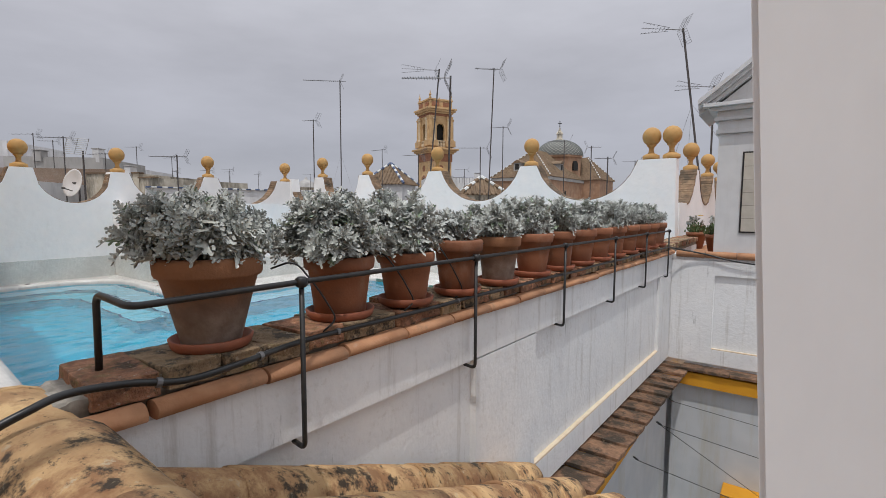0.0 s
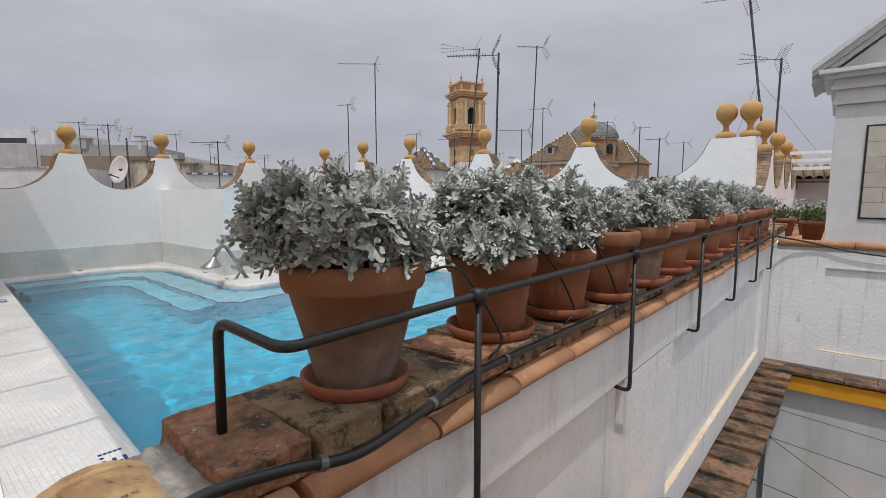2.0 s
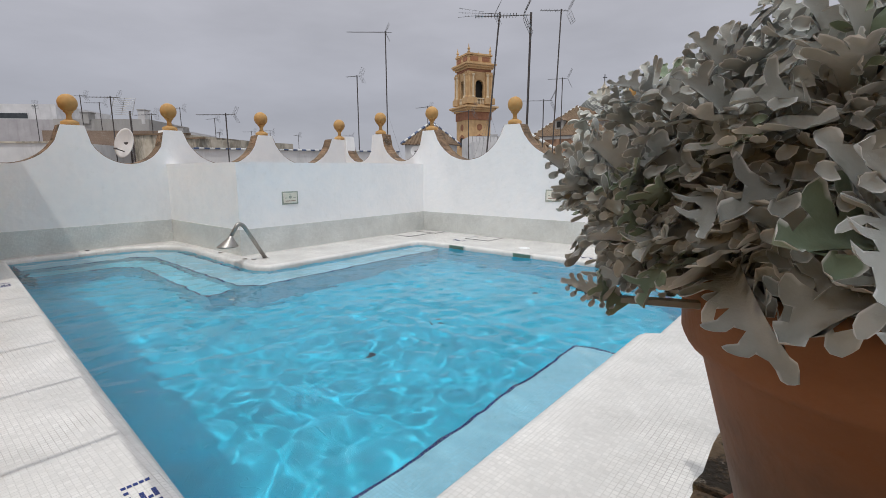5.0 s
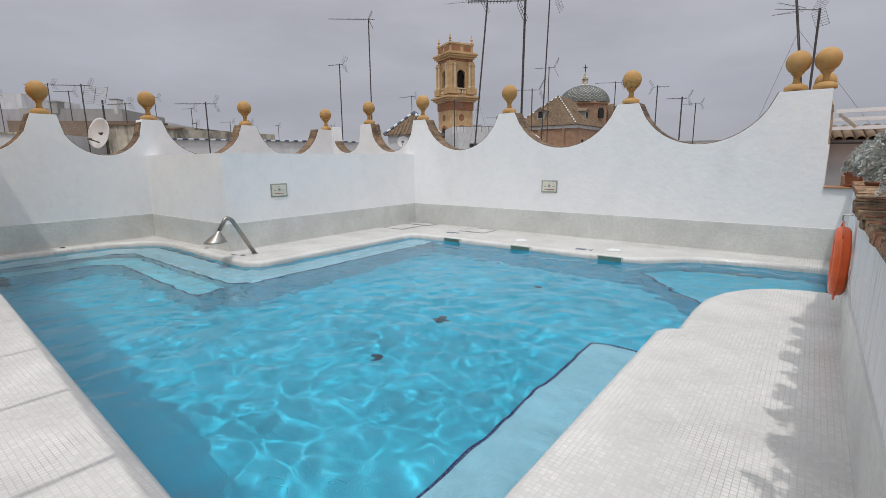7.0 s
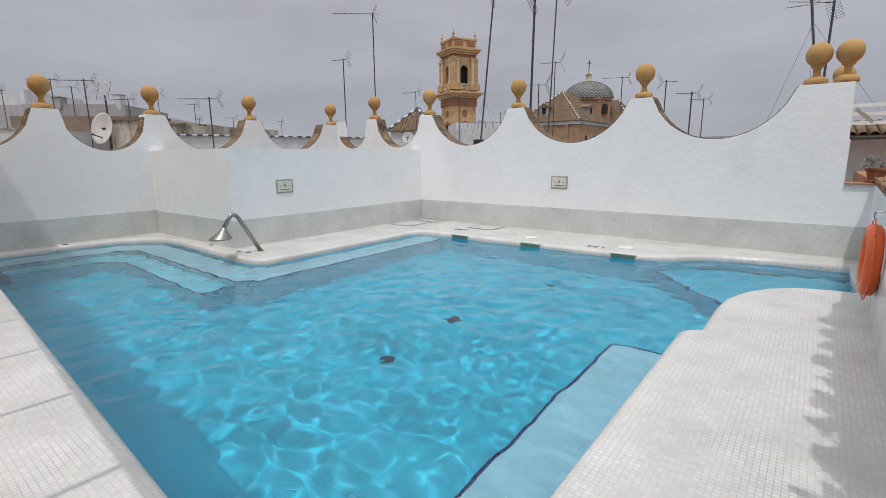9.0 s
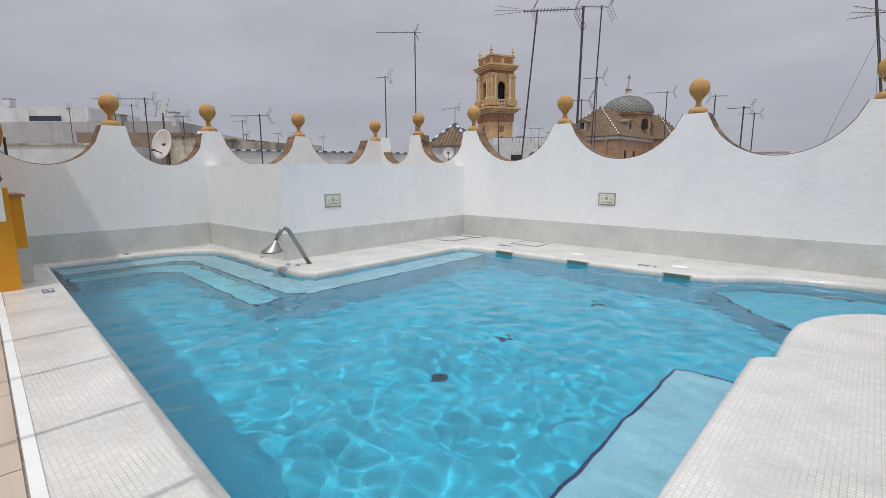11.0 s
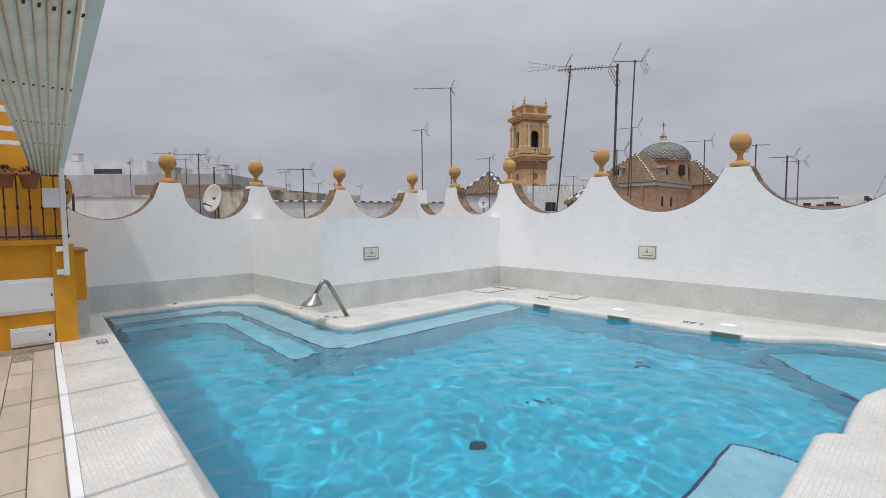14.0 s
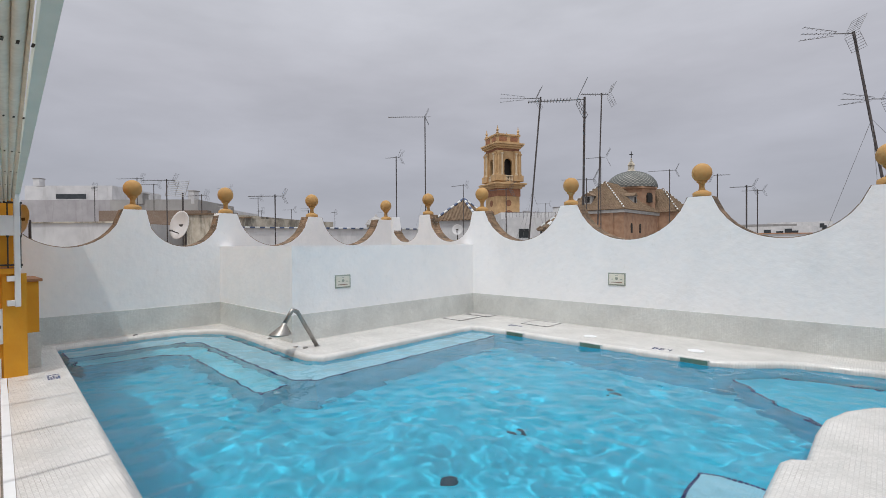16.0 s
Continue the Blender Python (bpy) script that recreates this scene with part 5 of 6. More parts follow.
def stroke(pts, w, name="monogram_stroke"):
    b = bmesh.new()
    pts = [Vector((p[0], 0, p[1])) for p in pts]
    ws = w if isinstance(w, list) else [w] * len(pts)
    rows = []
    for i, p in enumerate(pts):
        d = (pts[min(i + 1, len(pts) - 1)] - pts[max(0, i - 1)]).normalized()
        s = Vector((-d.z, 0, d.x)) * ws[i]
        rows.append([b.verts.new((q.x, yy, q.z)) for q, yy in ((p + s, 5.8955), (p - s, 5.8955), (p - s, 5.899), (p + s, 5.899))])
    for a, c in zip(rows, rows[1:]):
        for i in range(4):
            b.faces.new((a[i], a[(i + 1) % 4], c[(i + 1) % 4], c[i]))
    b.faces.new(rows[0][::-1])
    b.faces.new(rows[-1])
    part(name, b, RUST, panel, "rust brown glazed line")


cxm = -1.905
stroke([(cxm - 0.13, 1.965), (cxm - 0.10, 1.985), (cxm + 0.10, 1.985), (cxm + 0.13, 2.005)], [0.004, 0.012, 0.012, 0.004])
stroke([(cxm, 1.98), (cxm, 1.78)], 0.016)
stroke([(cxm - 0.11, 1.84), (cxm - 0.005, 1.58)], [0.020, 0.008])
stroke([(cxm + 0.12, 1.84), (cxm + 0.0, 1.58)], [0.010, 0.014])
stroke([(cxm - 0.04 + 0.045 * math.cos(a) + 0.04, 1.85 + 0.045 * math.sin(a)) for a in [i * math.pi / 8 for i in range(17)]], 0.008)
stroke([(cxm - 0.11 + 0.085 * math.cos(a), 1.74 + 0.075 * math.sin(a)) for a in [math.pi * (0.4 + i / 12) for i in range(15)]], [0.004] * 3 + [0.012] * 9 + [0.006] * 3)
stroke([(cxm + 0.08, 1.84), (cxm + 0.17, 1.84), (cxm + 0.20, 1.79), (cxm + 0.17, 1.74), (cxm + 0.09, 1.72)], 0.011)
stroke([(cxm + 0.10, 1.72), (cxm + 0.17, 1.62), (cxm + 0.24, 1.56), (cxm + 0.32, 1.545)], [0.012, 0.014, 0.008, 0.003])


# ---- terrace and pergola ----
structure("floor_terrace_base", prism([(-12.37, strip_y(-12.37) - 0.072), (-12.37, -6.0), (-0.5, -6.0), (-0.5, -0.03), (-3.29, -0.03), (-3.29, strip_y(-3.29) - 0.072)], -0.2, -0.012), MORTAR, "grouted terrace bed", "floor")
tf = thing("floor_terrace_tiles", "beige plank-look tiles on the terrace", "floor", kind="structure")
ang = math.atan2(-0.059, 1)
plank = box(-0.5955, -0.0960, -0.010, 0.5955, 0.0960, 0.0, bevel=0.002)
me_pl = bpy.data.meshes.new("plank_tile")
plank.to_mesh(me_pl)
plank.free()
me_pl.materials.append(WOODTILE)
for r in range(9):
    for k in range(9):
        u = -12.1 + 0.6 + 1.2 * k + (0.6 if r % 2 else 0.15)
        v = -0.078 - 0.1 - 0.2 * r
        x = u
        y = strip_y(x) + v
        if -12.3 < x - 0.6 and x + 0.6 < -1.5:
            shared("plank_tile", me_pl, tf, Matrix.Translation((x, y, 0)) @ Matrix.Rotation(ang, 4, "Z"))
dr = thing("floor_drain_channel", "white drain channel strip between tiles and mosaic deck", "drain channel", kind="structure")
part("channel_cover", prism([(-12.36, strip_y(-12.36) - 0.068), (-3.3, strip_y(-3.3) - 0.068), (-3.3, strip_y(-3.3) - 0.006), (-12.36, strip_y(-12.36) - 0.006)], -0.03, 0.004), PAINTMETAL, dr)

# ochre house with balcony
house = thing("ochre_house", "ochre painted house front with balcony beside the pool", "house")
part("wall", box(-18.0, -6.0, -0.2, -12.37, 0.74, 4.8, bevel=0.01), OCHRE, house)
part("corner_pier", box(-14.62, 0.742, 0.5, -12.78, 1.03, 1.22), OCHRE, house)
part("corner_pier_foot", box(-14.62, 0.745, 0.0, -12.77, 1.045, 0.5), BAND, house, "pale mosaic pier foot")
part("lower_pier", box(-12.37, 0.62, 0.0, -12.33, 0.86, 1.36), OCHRE, house)
part("pier_cap", box(-13.6, 0.74, 1.22, -12.74, 1.07, 1.26, bevel=0.006), TRIM, house, "terracotta tile cap")
part("balcony_floor", box(-12.37, -3.0, 1.36, -12.28, 0.78, 1.43, bevel=0.006), OCHRE, house)
part("balcony_tiles", box(-12.42, -3.0, 1.43, -12.30, 0.76, 1.45), TRIM, house, "terracotta balcony edge")
for z0, z1, y0, y1 in ((0.44, 0.91, 0.02, 0.645), (-0.0, 0.26, 0.15, 0.60)):
    hd = part("hatch", box(-12.37, y0, z0 + 0.01, -12.335, y1, z1, bevel=0.004), PAINTMETAL, house, "white painted service hatch")
    part("hatch_door", box(-12.335, y0 + 0.035, z0 + 0.05, -12.325, y1 - 0.035, z1 - 0.04, bevel=0.004), PAINTMETAL, hd)
    part("hatch_latch", box(-12.326, y1 - 0.06, (z0 + z1) / 2 - 0.02, -12.315, y1 - 0.045, (z0 + z1) / 2 + 0.02), DARK, hd)
part("step_block", box(-12.37, -1.5, 1.45, -12.36, 0.5, 1.62), TRIM, house, "terracotta balcony skirting")
part("meter_box", box(-12.37, 0.55, 1.86, -12.25, 0.80, 2.12, bevel=0.006), PAINTMETAL, house, "white box")
rl = thing("balcony_railing", "black wrought iron balcony railing on the ochre house", "railing")
part("top_rail", tube([(-12.27, -3.0, 2.29), (-12.27, 0.82, 2.29)], 0.014, 8), IRON, rl)
part("bottom_rail", tube([(-12.27, -3.0, 1.475), (-12.27, 0.82, 1.475)], 0.012, 8), IRON, rl)
k = 0
y = 0.80
while y > -3.0:
    b = tube([(-12.27, y, 1.435), (-12.27, y, 2.29)], 0.008, 6)
    lathe([(0.008, -0.03), (0.016, -0.012), (0.016, 0.012), (0.008, 0.03)], 8, b, (-12.27, y, 1.86))
    part("baluster", b, IRON, rl)
    y -= 0.125
for y in (0.43, 0.19):
    hpot = thing("hanging_flower_pot", "small terracotta pot with dark purple plant hung on the railing", "potted plant", "pots on the balcony", (-12.19, y, 2.10))
    part("pot", lathe([(0, 0), (0.07, 0), (0.10, 0.15), (0.115, 0.155), (0.115, 0.20), (0.10, 0.20), (0.09, 0.17), (0, 0.17)], 24, caps=False), TERRA, hpot, smooth=True)
    b = bmesh.new()
    for i in range(46):
        a, e = random.uniform(0, 6.3), random.uniform(0.2, 1.4)
        r = random.uniform(0.05, 0.12)
        merge(box(0, -0.007, -0.001, 0.05, 0.007, 0.002), b, Matrix.Translation((r * math.cos(a) * math.cos(e), r * math.sin(a) * math.cos(e), 0.18 + 0.07 * math.sin(e))) @ Matrix.Rotation(a, 4, "Z") @ Matrix.Rotation(-e, 4, "Y"))
    tagged(part("foliage", b, PURPLE, hpot, "dark purple leaves"), kind="stuff")


def beam_y(x):
    return 0.80 + 0.071 * (-12.37 - x)


pg = thing("pergola", "white painted metal pergola with pale green beam", "pergola")
bx0, bx1 = -12.30, -2.4
part("front_beam", prism([(bx0, beam_y(bx0) - 0.04), (bx1, beam_y(bx1) - 0.05), (bx1, beam_y(bx1) - 0.005), (bx0, beam_y(bx0) + 0.01)], 2.40, 2.49), PALEMETAL, pg, "pale green painted beam")
part("wall_post", box(-12.30, 0.735, 0.93, -12.24, 0.795, 2.40, bevel=0.006), PAINTMETAL, pg)
for z in (0.98, 1.30):
    part("post_bracket", box(-12.33, 0.66, z - 0.035, -12.23, 0.735, z + 0.035, bevel=0.004), PAINTMETAL, pg)
for i in range(-3, 6):
    x = -5.96 - 1.13 * i
    if bx0 < x < bx1:
        part("rafter", box(x - 0.018, -5.8, 2.58, x + 0.018, beam_y(x) + 0.02, 2.63, bevel=0.004), PAINTMETAL, pg)
aw = thing("folded_awning", "cream canvas awning gathered in pleats under the pergola", "awning")
NP, NL = 8, 60
verts, faces = [], []
rows = NP * 8 + 1
for i in range(NL + 1):
    x = bx0 + (bx1 - bx0) * i / NL
    fall = 0.10 * max(0.0, 1 - (x - bx0) / 1.2)
    for j in range(rows):
        u = j / (rows - 1)
        y = beam_y(x) - 0.055 - 0.30 * u
        ph = u * NP * 2 * math.pi
        z = 2.43 - 0.06 * abs(math.cos(ph / 2)) ** 0.55 - fall * (0.4 + 0.6 * math.sin(u * 3.1)) + 0.006 * noise.noise((x * 0.9, u * 9, 2))
        verts.append((x, y + 0.01 * math.sin(ph + x * 0.4), z))
for i in range(NL):
    for j in range(rows - 1):
        k = i * rows + j
        faces.append((k, k + 1, k + rows + 1, k + rows))
me = bpy.data.meshes.new("canvas")
me.from_pydata(verts, [], faces)
me.materials.append(FABRIC)
for p in me.polygons:
    p.use_smooth = True
cv = new("canvas", me)
cv.parent = aw
for k in range(8):
    x = -11.9 + 1.18 * k
    for j in range(NP):
        y = beam_y(x) - 0.055 - 0.30 * j / NP
        part("slot", box(x - 0.016, y - 0.004, 2.3665, x + 0.016, y + 0.004, 2.3695), DARK, aw, "dark batten slot")
structure("wall_terrace_south", box(-18, -6.3, -0.2, 0.2, -6.0, 4.0), OCHRE, "plain ochre wall closing the terrace", "wall")
structure("wall_terrace_east", box(-0.5, -6.0, -0.2, -0.2, 0.55, 3.2), WHITE, "plain white wall closing the terrace", "wall")

# ---- pool fittings ----
sh = thing("pool_spout_shower", "steel pool spout with a flared outlet on the deck", "pool spout", at=(-11.0, 4.42, 0))
part("pipe", tube(rounded([(0, 0, 0), (0, -0.36, 0.62), (0, -0.45, 0.66), (0, -0.585, 0.46)], 0.10, 8), 0.034, 14), STEEL, sh, smooth=True)
b = lathe([(0.036, 0.0), (0.042, -0.03), (0.165, -0.165), (0.170, -0.182), (0.160, -0.187), (0.03, -0.17)], 28)
for v in b.verts:
    v.co.y += 0.38 * v.co.z
    v.co.x += 0.12 * v.co.z
part("outlet", b, STEEL, sh, "flared conical steel outlet", smooth=True).matrix_basis = pose(0, -0.585, 0.465)
part("flange", lathe([(0.0, 0.001), (0.055, 0.001), (0.055, 0.010), (0.03, 0.014), (0.0, 0.014)], 20, caps=False), STEEL, sh)
for x, y in ((-11.2, 4.14), (-12.2, 4.18), (-14.48, 2.62), (-11.0, 4.2)):
    dn = thing("deck_fitting", "small steel socket let into the coping", "socket", "sockets in the coping", (x, y, 0))
    part("cap", lathe([(0, 0.001), (0.04, 0.001), (0.036, 0.012), (0, 0.014)], 14, caps=False), STEEL if x > -14 else DARK, dn)


PLAQUE = mat("cream_plaque_glaze", (0.66, 0.64, 0.55), (0.72, 0.70, 0.62), 9, 0.3, bump=0)


def plaque(x, y, z, turn):
    t = thing("rule_plaque", "small cream ceramic plaque with green border and unreadable lines", "plaque", "plaques on the wall", (x, y, z), turn)
    part("border", box(-0.175, -0.012, -0.125, 0.175, 0.0, 0.125, bevel=0.003), GREEN, t, "green border")
    part("tile", box(-0.150, -0.016, -0.100, 0.150, -0.011, 0.100, bevel=0.002), PLAQUE, t)
    for dx, dz, w, h in ((-0.09, 0.0, 0.045, 0.012), (0.09, 0.0, 0.05, 0.012), (0, -0.06, 0.22, 0.01), (0.0, 0.07, 0.05, 0.01)):
        part("text_bar", box(dx - w / 2, -0.018, dz - h / 2, dx + w / 2, -0.0155, dz + h / 2), RUST if dz < 0 else GREEN, t)
    part("emblem", lathe([(0.0, 0.0), (0.030, 0.0), (0.030, 0.003), (0.0, 0.003)], 18, caps=False), GREEN, t).matrix_basis = pose(0, -0.0158, 0.015, 90, 0, 0)
    return t


plaque(-7.86, 9.2, 0.99, 0)
plaque(-11.54, 5.32, 1.01, 90)

lb = thing("lifebuoy", "orange plastic lifebuoy with orange rope hung on the wall", "lifebuoy", at=(-3.318, 5.85, 0.57))
b = bmesh.new()
RR, rr = 0.265, 0.062
rings = []
for i in range(40):
    a = 2 * math.pi * i / 40
    rings.append([b.verts.new((0.060 * math.copysign(abs(math.sin(c)) ** 0.6, math.sin(c)), (RR + rr * math.cos(c)) * math.cos(a), (RR + rr * math.cos(c)) * math.sin(a))) for c in [2 * math.pi * j / 12 for j in range(12)]])
for i in range(40):
    for j in range(12):
        b.faces.new((rings[i][j], rings[i][(j + 1) % 12], rings[(i + 1) % 40][(j + 1) % 12], rings[(i + 1) % 40][j]))
part("ring", b, ORANGE, lb, smooth=True)
for k in range(4):
    a0 = math.pi / 4 + k * math.pi / 2
    part("grab_rope", tube([(-0.012, (RR + rr + 0.012 + 0.03 * math.sin(math.pi * i / 10)) * math.cos(a0 + math.pi / 2 * i / 10), (RR + rr + 0.012 + 0.03 * math.sin(math.pi * i / 10)) * math.sin(a0 + math.pi / 2 * i / 10)) for i in range(11)], 0.006, 6), ORANGE, lb, smooth=True)
part("hook", tube(rounded([(0.055, 0, 0.44), (-0.02, 0, 0.44), (-0.02, 0, 0.385), (0.0, 0, 0.36)], 0.02), 0.006, 6), STEEL, lb)

# ---- city ----
structure("ground", box(-1500, -1500, -12.3, 1500, 1500, -12.0), CITY, "distant city ground reaching the horizon", "ground")


def house_far(name, label, cx, cy, w, d, z0, z1, turn, material, windows=(), parapet=0.25, coping=None):
    """Flat-roofed town house; windows: (u, z, width, height) on the side that faces local -y."""
    t = thing(name, label, "house", "", (cx, cy, 0), turn)
    part("wall", box(-w / 2, 0, z0, w / 2, d, z1 - parapet), material, t)
    pb = bmesh.new()
    for q in ((-w / 2, 0, w / 2, 0.2), (-w / 2, d - 0.2, w / 2, d), (-w / 2, 0.2, -w / 2 + 0.2, d - 0.2), (w / 2 - 0.2, 0.2, w / 2, d - 0.2)):
        box(q[0], q[1], z1 - parapet, q[2], q[3], z1, pb)
    part("parapet", pb, material, t)
    if coping:
        part("coping", box(-w / 2 - 0.05, -0.06, z1, w / 2 + 0.05, 0.26, z1 + 0.06), coping, t)
    for u, z, ww, hh in windows:
        wi = part("window", box(u - ww / 2, -0.03, z, u + ww / 2, 0.02, z + hh), WHITE_FAR, t)
        part("pane", box(u - ww / 2 + 0.06, -0.04, z + 0.06, u + ww / 2 - 0.06, -0.028, z + hh - 0.06), GLASSY, wi, "dark glass")
    return t


# facing turns so that local -y looks at the terrace
house_far("town_house", "low white rendered house with a flat tiled coping", -28.1, 4.05, 4.2, 6, -12, 2.66, 45, WHITE_FAR, coping=STAINED)
house_far("town_house", "grey-white rendered house with stained walls", -44.0, 6.5, 7.4, 8, -12, 4.85, 46, GREYLILAC, ((2.2, 3.2, 0.5, 0.4),))
house_far("town_house", "white upper storey with a dark opening", -50.6, 7.0, 6.6, 7, -12, 6.45, 46, WHITE_FAR, ((0.2, 5.35, 2.4, 0.5),))
house_far("town_house", "grey cement block storey on an older house", -32.8, 8.0, 4.6, 5, -12, 4.2, 46, GREY_FAR, ((-1.7, 3.1, 0.5, 0.5),))
house_far("town_house", "brown brick boundary wall of an old house", -30.4, 7.3, 5.2, 0.5, -12, 3.45, 46, BRICKFAR, parapet=0.05)
house_far("town_house", "old house with peeling black-stained render", -25.6, 8.1, 2.5, 6, -12, 3.05, 30, STAINED, coping=ROOFT)
house_far("town_house", "old stained wall beside the blue tiled coping", -24.3, 8.8, 1.2, 5, -12, 2.85, 10, STAINED, coping=ROOFT)
house_far("town_house", "white and grey flat-roofed house with plant room", -36, 10.6, 5, 6, -12, 4.0, 46, WHITE_FAR, ((-1.2, 2.9, 1.0, 0.5), (0.8, 2.9, 1.0, 0.5)))
house_far("town_house", "white house with a dark window under the tower", -26.2, 35.2, 4.6, 6, -12, 3.9, 45, WHITE_FAR, ((-0.9, 2.1, 1.0, 0.9), (0.8, 2.4, 0.7, 0.6)))
house_far("town_house", "white house with iron roof railing", -31, 42, 6, 6, -12, 4.9, 45, WHITE_FAR, ((0, 3.2, 0.8, 0.8),))
house_far("town_house", "pale low house with a long moulded parapet", -7.6, 38.6, 13.0, 8, -12, 2.2, 34, WHITE_FAR, coping=TRIM)
rndc = random.Random(5)
for i in range(34):
    az = radians(96 + 84 * i / 33 + rndc.uniform(-1, 1))
    D = rndc.uniform(85, 190)
    cx, cy = -4 + D * math.cos(az), D * math.sin(az)
    w = rndc.uniform(8, 16)
    zt = 1.7 + D * rndc.uniform(0.004, 0.034)
    wins = [(rndc.uniform(-w / 2 + 1, w / 2 - 1), zt - rndc.uniform(1.6, 2.6), 1.1, 1.3) for _ in range(4)]
    house_far("distant_house", "distant flat-roofed house in the hazy old town", cx, cy, w, 10, -12, zt, math.degrees(az) - 90 + rndc.uniform(-12, 12), rndc.choice((WHITE_FAR, WHITE_FAR, GREY_FAR, STAINED)), wins, 0.5)
for x, y, z, w, hh in ((-33.4, 7.6, 4.2, 0.4, 0.3), (-31.6, 9.6, 4.2, 0.35, 0.45), (-50.2, 5.2, 6.45, 0.5, 0.3), (-25.0, 8.6, 3.05, 0.25, 0.3), (-36.4, 10.9, 4.0, 0.5, 0.4), (-27.2, 35.6, 3.9, 0.6, 0.6), (-25.2, 37.2, 3.9, 0.5, 0.9)):
    cm = thing("chimney", "stained rooftop chimney stack of a neighbouring house", "chimney", "rooftop chimneys", (x, y, z - 0.25), 40)
    part("shaft", box(-w / 2, -0.25, 0, w / 2, 0.25, hh + 0.25, bevel=0.03), random.choice((STAINED, WHITE_FAR, GREY_FAR)), cm)
    part("chimney_cap", box(-w / 2 - 0.03, -0.28, hh + 0.25, w / 2 + 0.03, 0.28, hh + 0.30, bevel=0.01), GREY_FAR, cm)
for x0, y0, x1, y1, z in ((-27.9, 33.4, -24.8, 36.4, 3.9),):
    rg = thing("roof_railing", "thin rusty roof railing of a neighbouring house", "railing", "roof railings")
    n = 14
    for k in range(n + 1):
        p = Vector((x0, y0, z)).lerp(Vector((x1, y1, z)), k / n)
        part("upright", tube([p, p + Vector((0, 0, 0.45))], 0.012, 5), DARKPOLE, rg)
    part("handrail", tube([(x0, y0, z + 0.45), (x1, y1, z + 0.45)], 0.015, 5), DARKPOLE, rg)
# white wall with blue and white coping
bw = thing("tiled_coping_wall", "white garden wall with blue and white tiled coping", "wall", at=(-23.6, 8.6, 0), turn=73)
part("wall", box(0, 0, -12, 9.4, 0.35, 2.42), WHITE_FAR, bw)
for i in range(47):
    part("coping_tile", box(0.2 * i, -0.09, 2.42, 0.2 * i + 0.195, 0.42, 2.485, bevel=0.015), WHITEG if i % 2 else BLUEW, bw)


def tiled_hip(name, label, cx, cy, w, d, ze, za, turn, wall=WHITE_FAR, hips=True, rows=26, ridge=0.0):
    """House with a hipped roof of barrel tiles, blue and white tiles along the hips."""
    t = thing(name, label, "house", "", (cx, cy, 0), turn)
    part("wall", box(-w / 2 + 0.3, -d / 2 + 0.3, -12, w / 2 - 0.3, d / 2 - 0.3, ze), wall, t)
    b = bmesh.new()
    c = [b.verts.new(p) for p in ((-w / 2, -d / 2, ze), (w / 2, -d / 2, ze), (w / 2, d / 2, ze), (-w / 2, d / 2, ze))]
    a0, a1 = b.verts.new((-ridge / 2, 0, za)), b.verts.new((ridge / 2, 0, za)) if ridge else None
    a1 = a1 or a0
    for i, (p, q) in enumerate(((0, 1), (1, 2), (2, 3), (3, 0))):
        e0, e1 = ((a0, a1), (a1, a1), (a1, a0), (a0, a0))[i]
        b.faces.new((c[p], c[q], e1, e0) if e0 is not e1 else (c[p], c[q], e0))
    b.faces.new(c[::-1])
    roof = part("roof", b, ROOFT, t, "old barrel tile roof")
    sides = [((-w / 2, -d / 2), (w / 2, -d / 2), (-ridge / 2, 0), (ridge / 2, 0)), ((w / 2, -d / 2), (w / 2, d / 2), (ridge / 2, 0), (ridge / 2, 0)), ((-w / 2, d / 2), (-w / 2, -d / 2), (-ridge / 2, 0), (-ridge / 2, 0))]
    tb = bmesh.new()
    for p, q, e0, e1 in sides:
        L = math.hypot(q[0] - p[0], q[1] - p[1])
        n = max(6, int(L / 0.33))
        for i in range(n):
            f = (i + 0.5) / n
            x0, y0 = p[0] + (q[0] - p[0]) * f, p[1] + (q[1] - p[1]) * f
            lo = Vector((x0, y0, ze + 0.02))
            # highest point straight up the slope
            ed = Vector((q[0] - p[0], q[1] - p[1])).normalized()
            s0, s1 = (Vector(e0) - Vector(p)).dot(ed), (Vector(e1) - Vector(p)).dot(ed)
            s = f * L
            k = min(1.0, s / max(0.01, s0), (L - s) / max(0.01, L - s1))
            inw = Vector((e0[0] - p[0], e0[1] - p[1])) - ed * s0
            hi = Vector((x0 + inw.x * k, y0 + inw.y * k, ze + (za - ze) * k + 0.02))
            if k > 0.05:
                tube([lo, hi], 0.09, 6, tb)
    tagged(part("barrel_tiling", tb, ROOFT, roof), kind="stuff")
    if hips:
        for cx2, cy2, ex in ((-w / 2, -d / 2, -ridge / 2), (w / 2, -d / 2, ridge / 2), (w / 2, d / 2, ridge / 2), (-w / 2, d / 2, -ridge / 2)):
            p, q = Vector((cx2, cy2, ze + 0.1)), Vector((ex, 0, za + 0.08))
            n = int((q - p).length / 0.42)
            for i in range(n):
                part("hip_tile", tube([p.lerp(q, i / n), p.lerp(q, (i + 0.94) / n)], 0.13, 6), WHITEG if i % 2 else (BLUEW if hips == 2 else ROOFT), roof)
    return t


tiled_hip("tile_roofed_house", "pavilion with brown tile roof and blue and white hips", -35.2, 36.4, 4.6, 4.6, 3.95, 6.15, 20, hips=2)
tiled_hip("tile_roofed_house", "low brown barrel tiled roof behind the parapet", -20.6, 30.4, 3.4, 3.4, 2.6, 3.9, 40, hips=1, wall=STAINED)

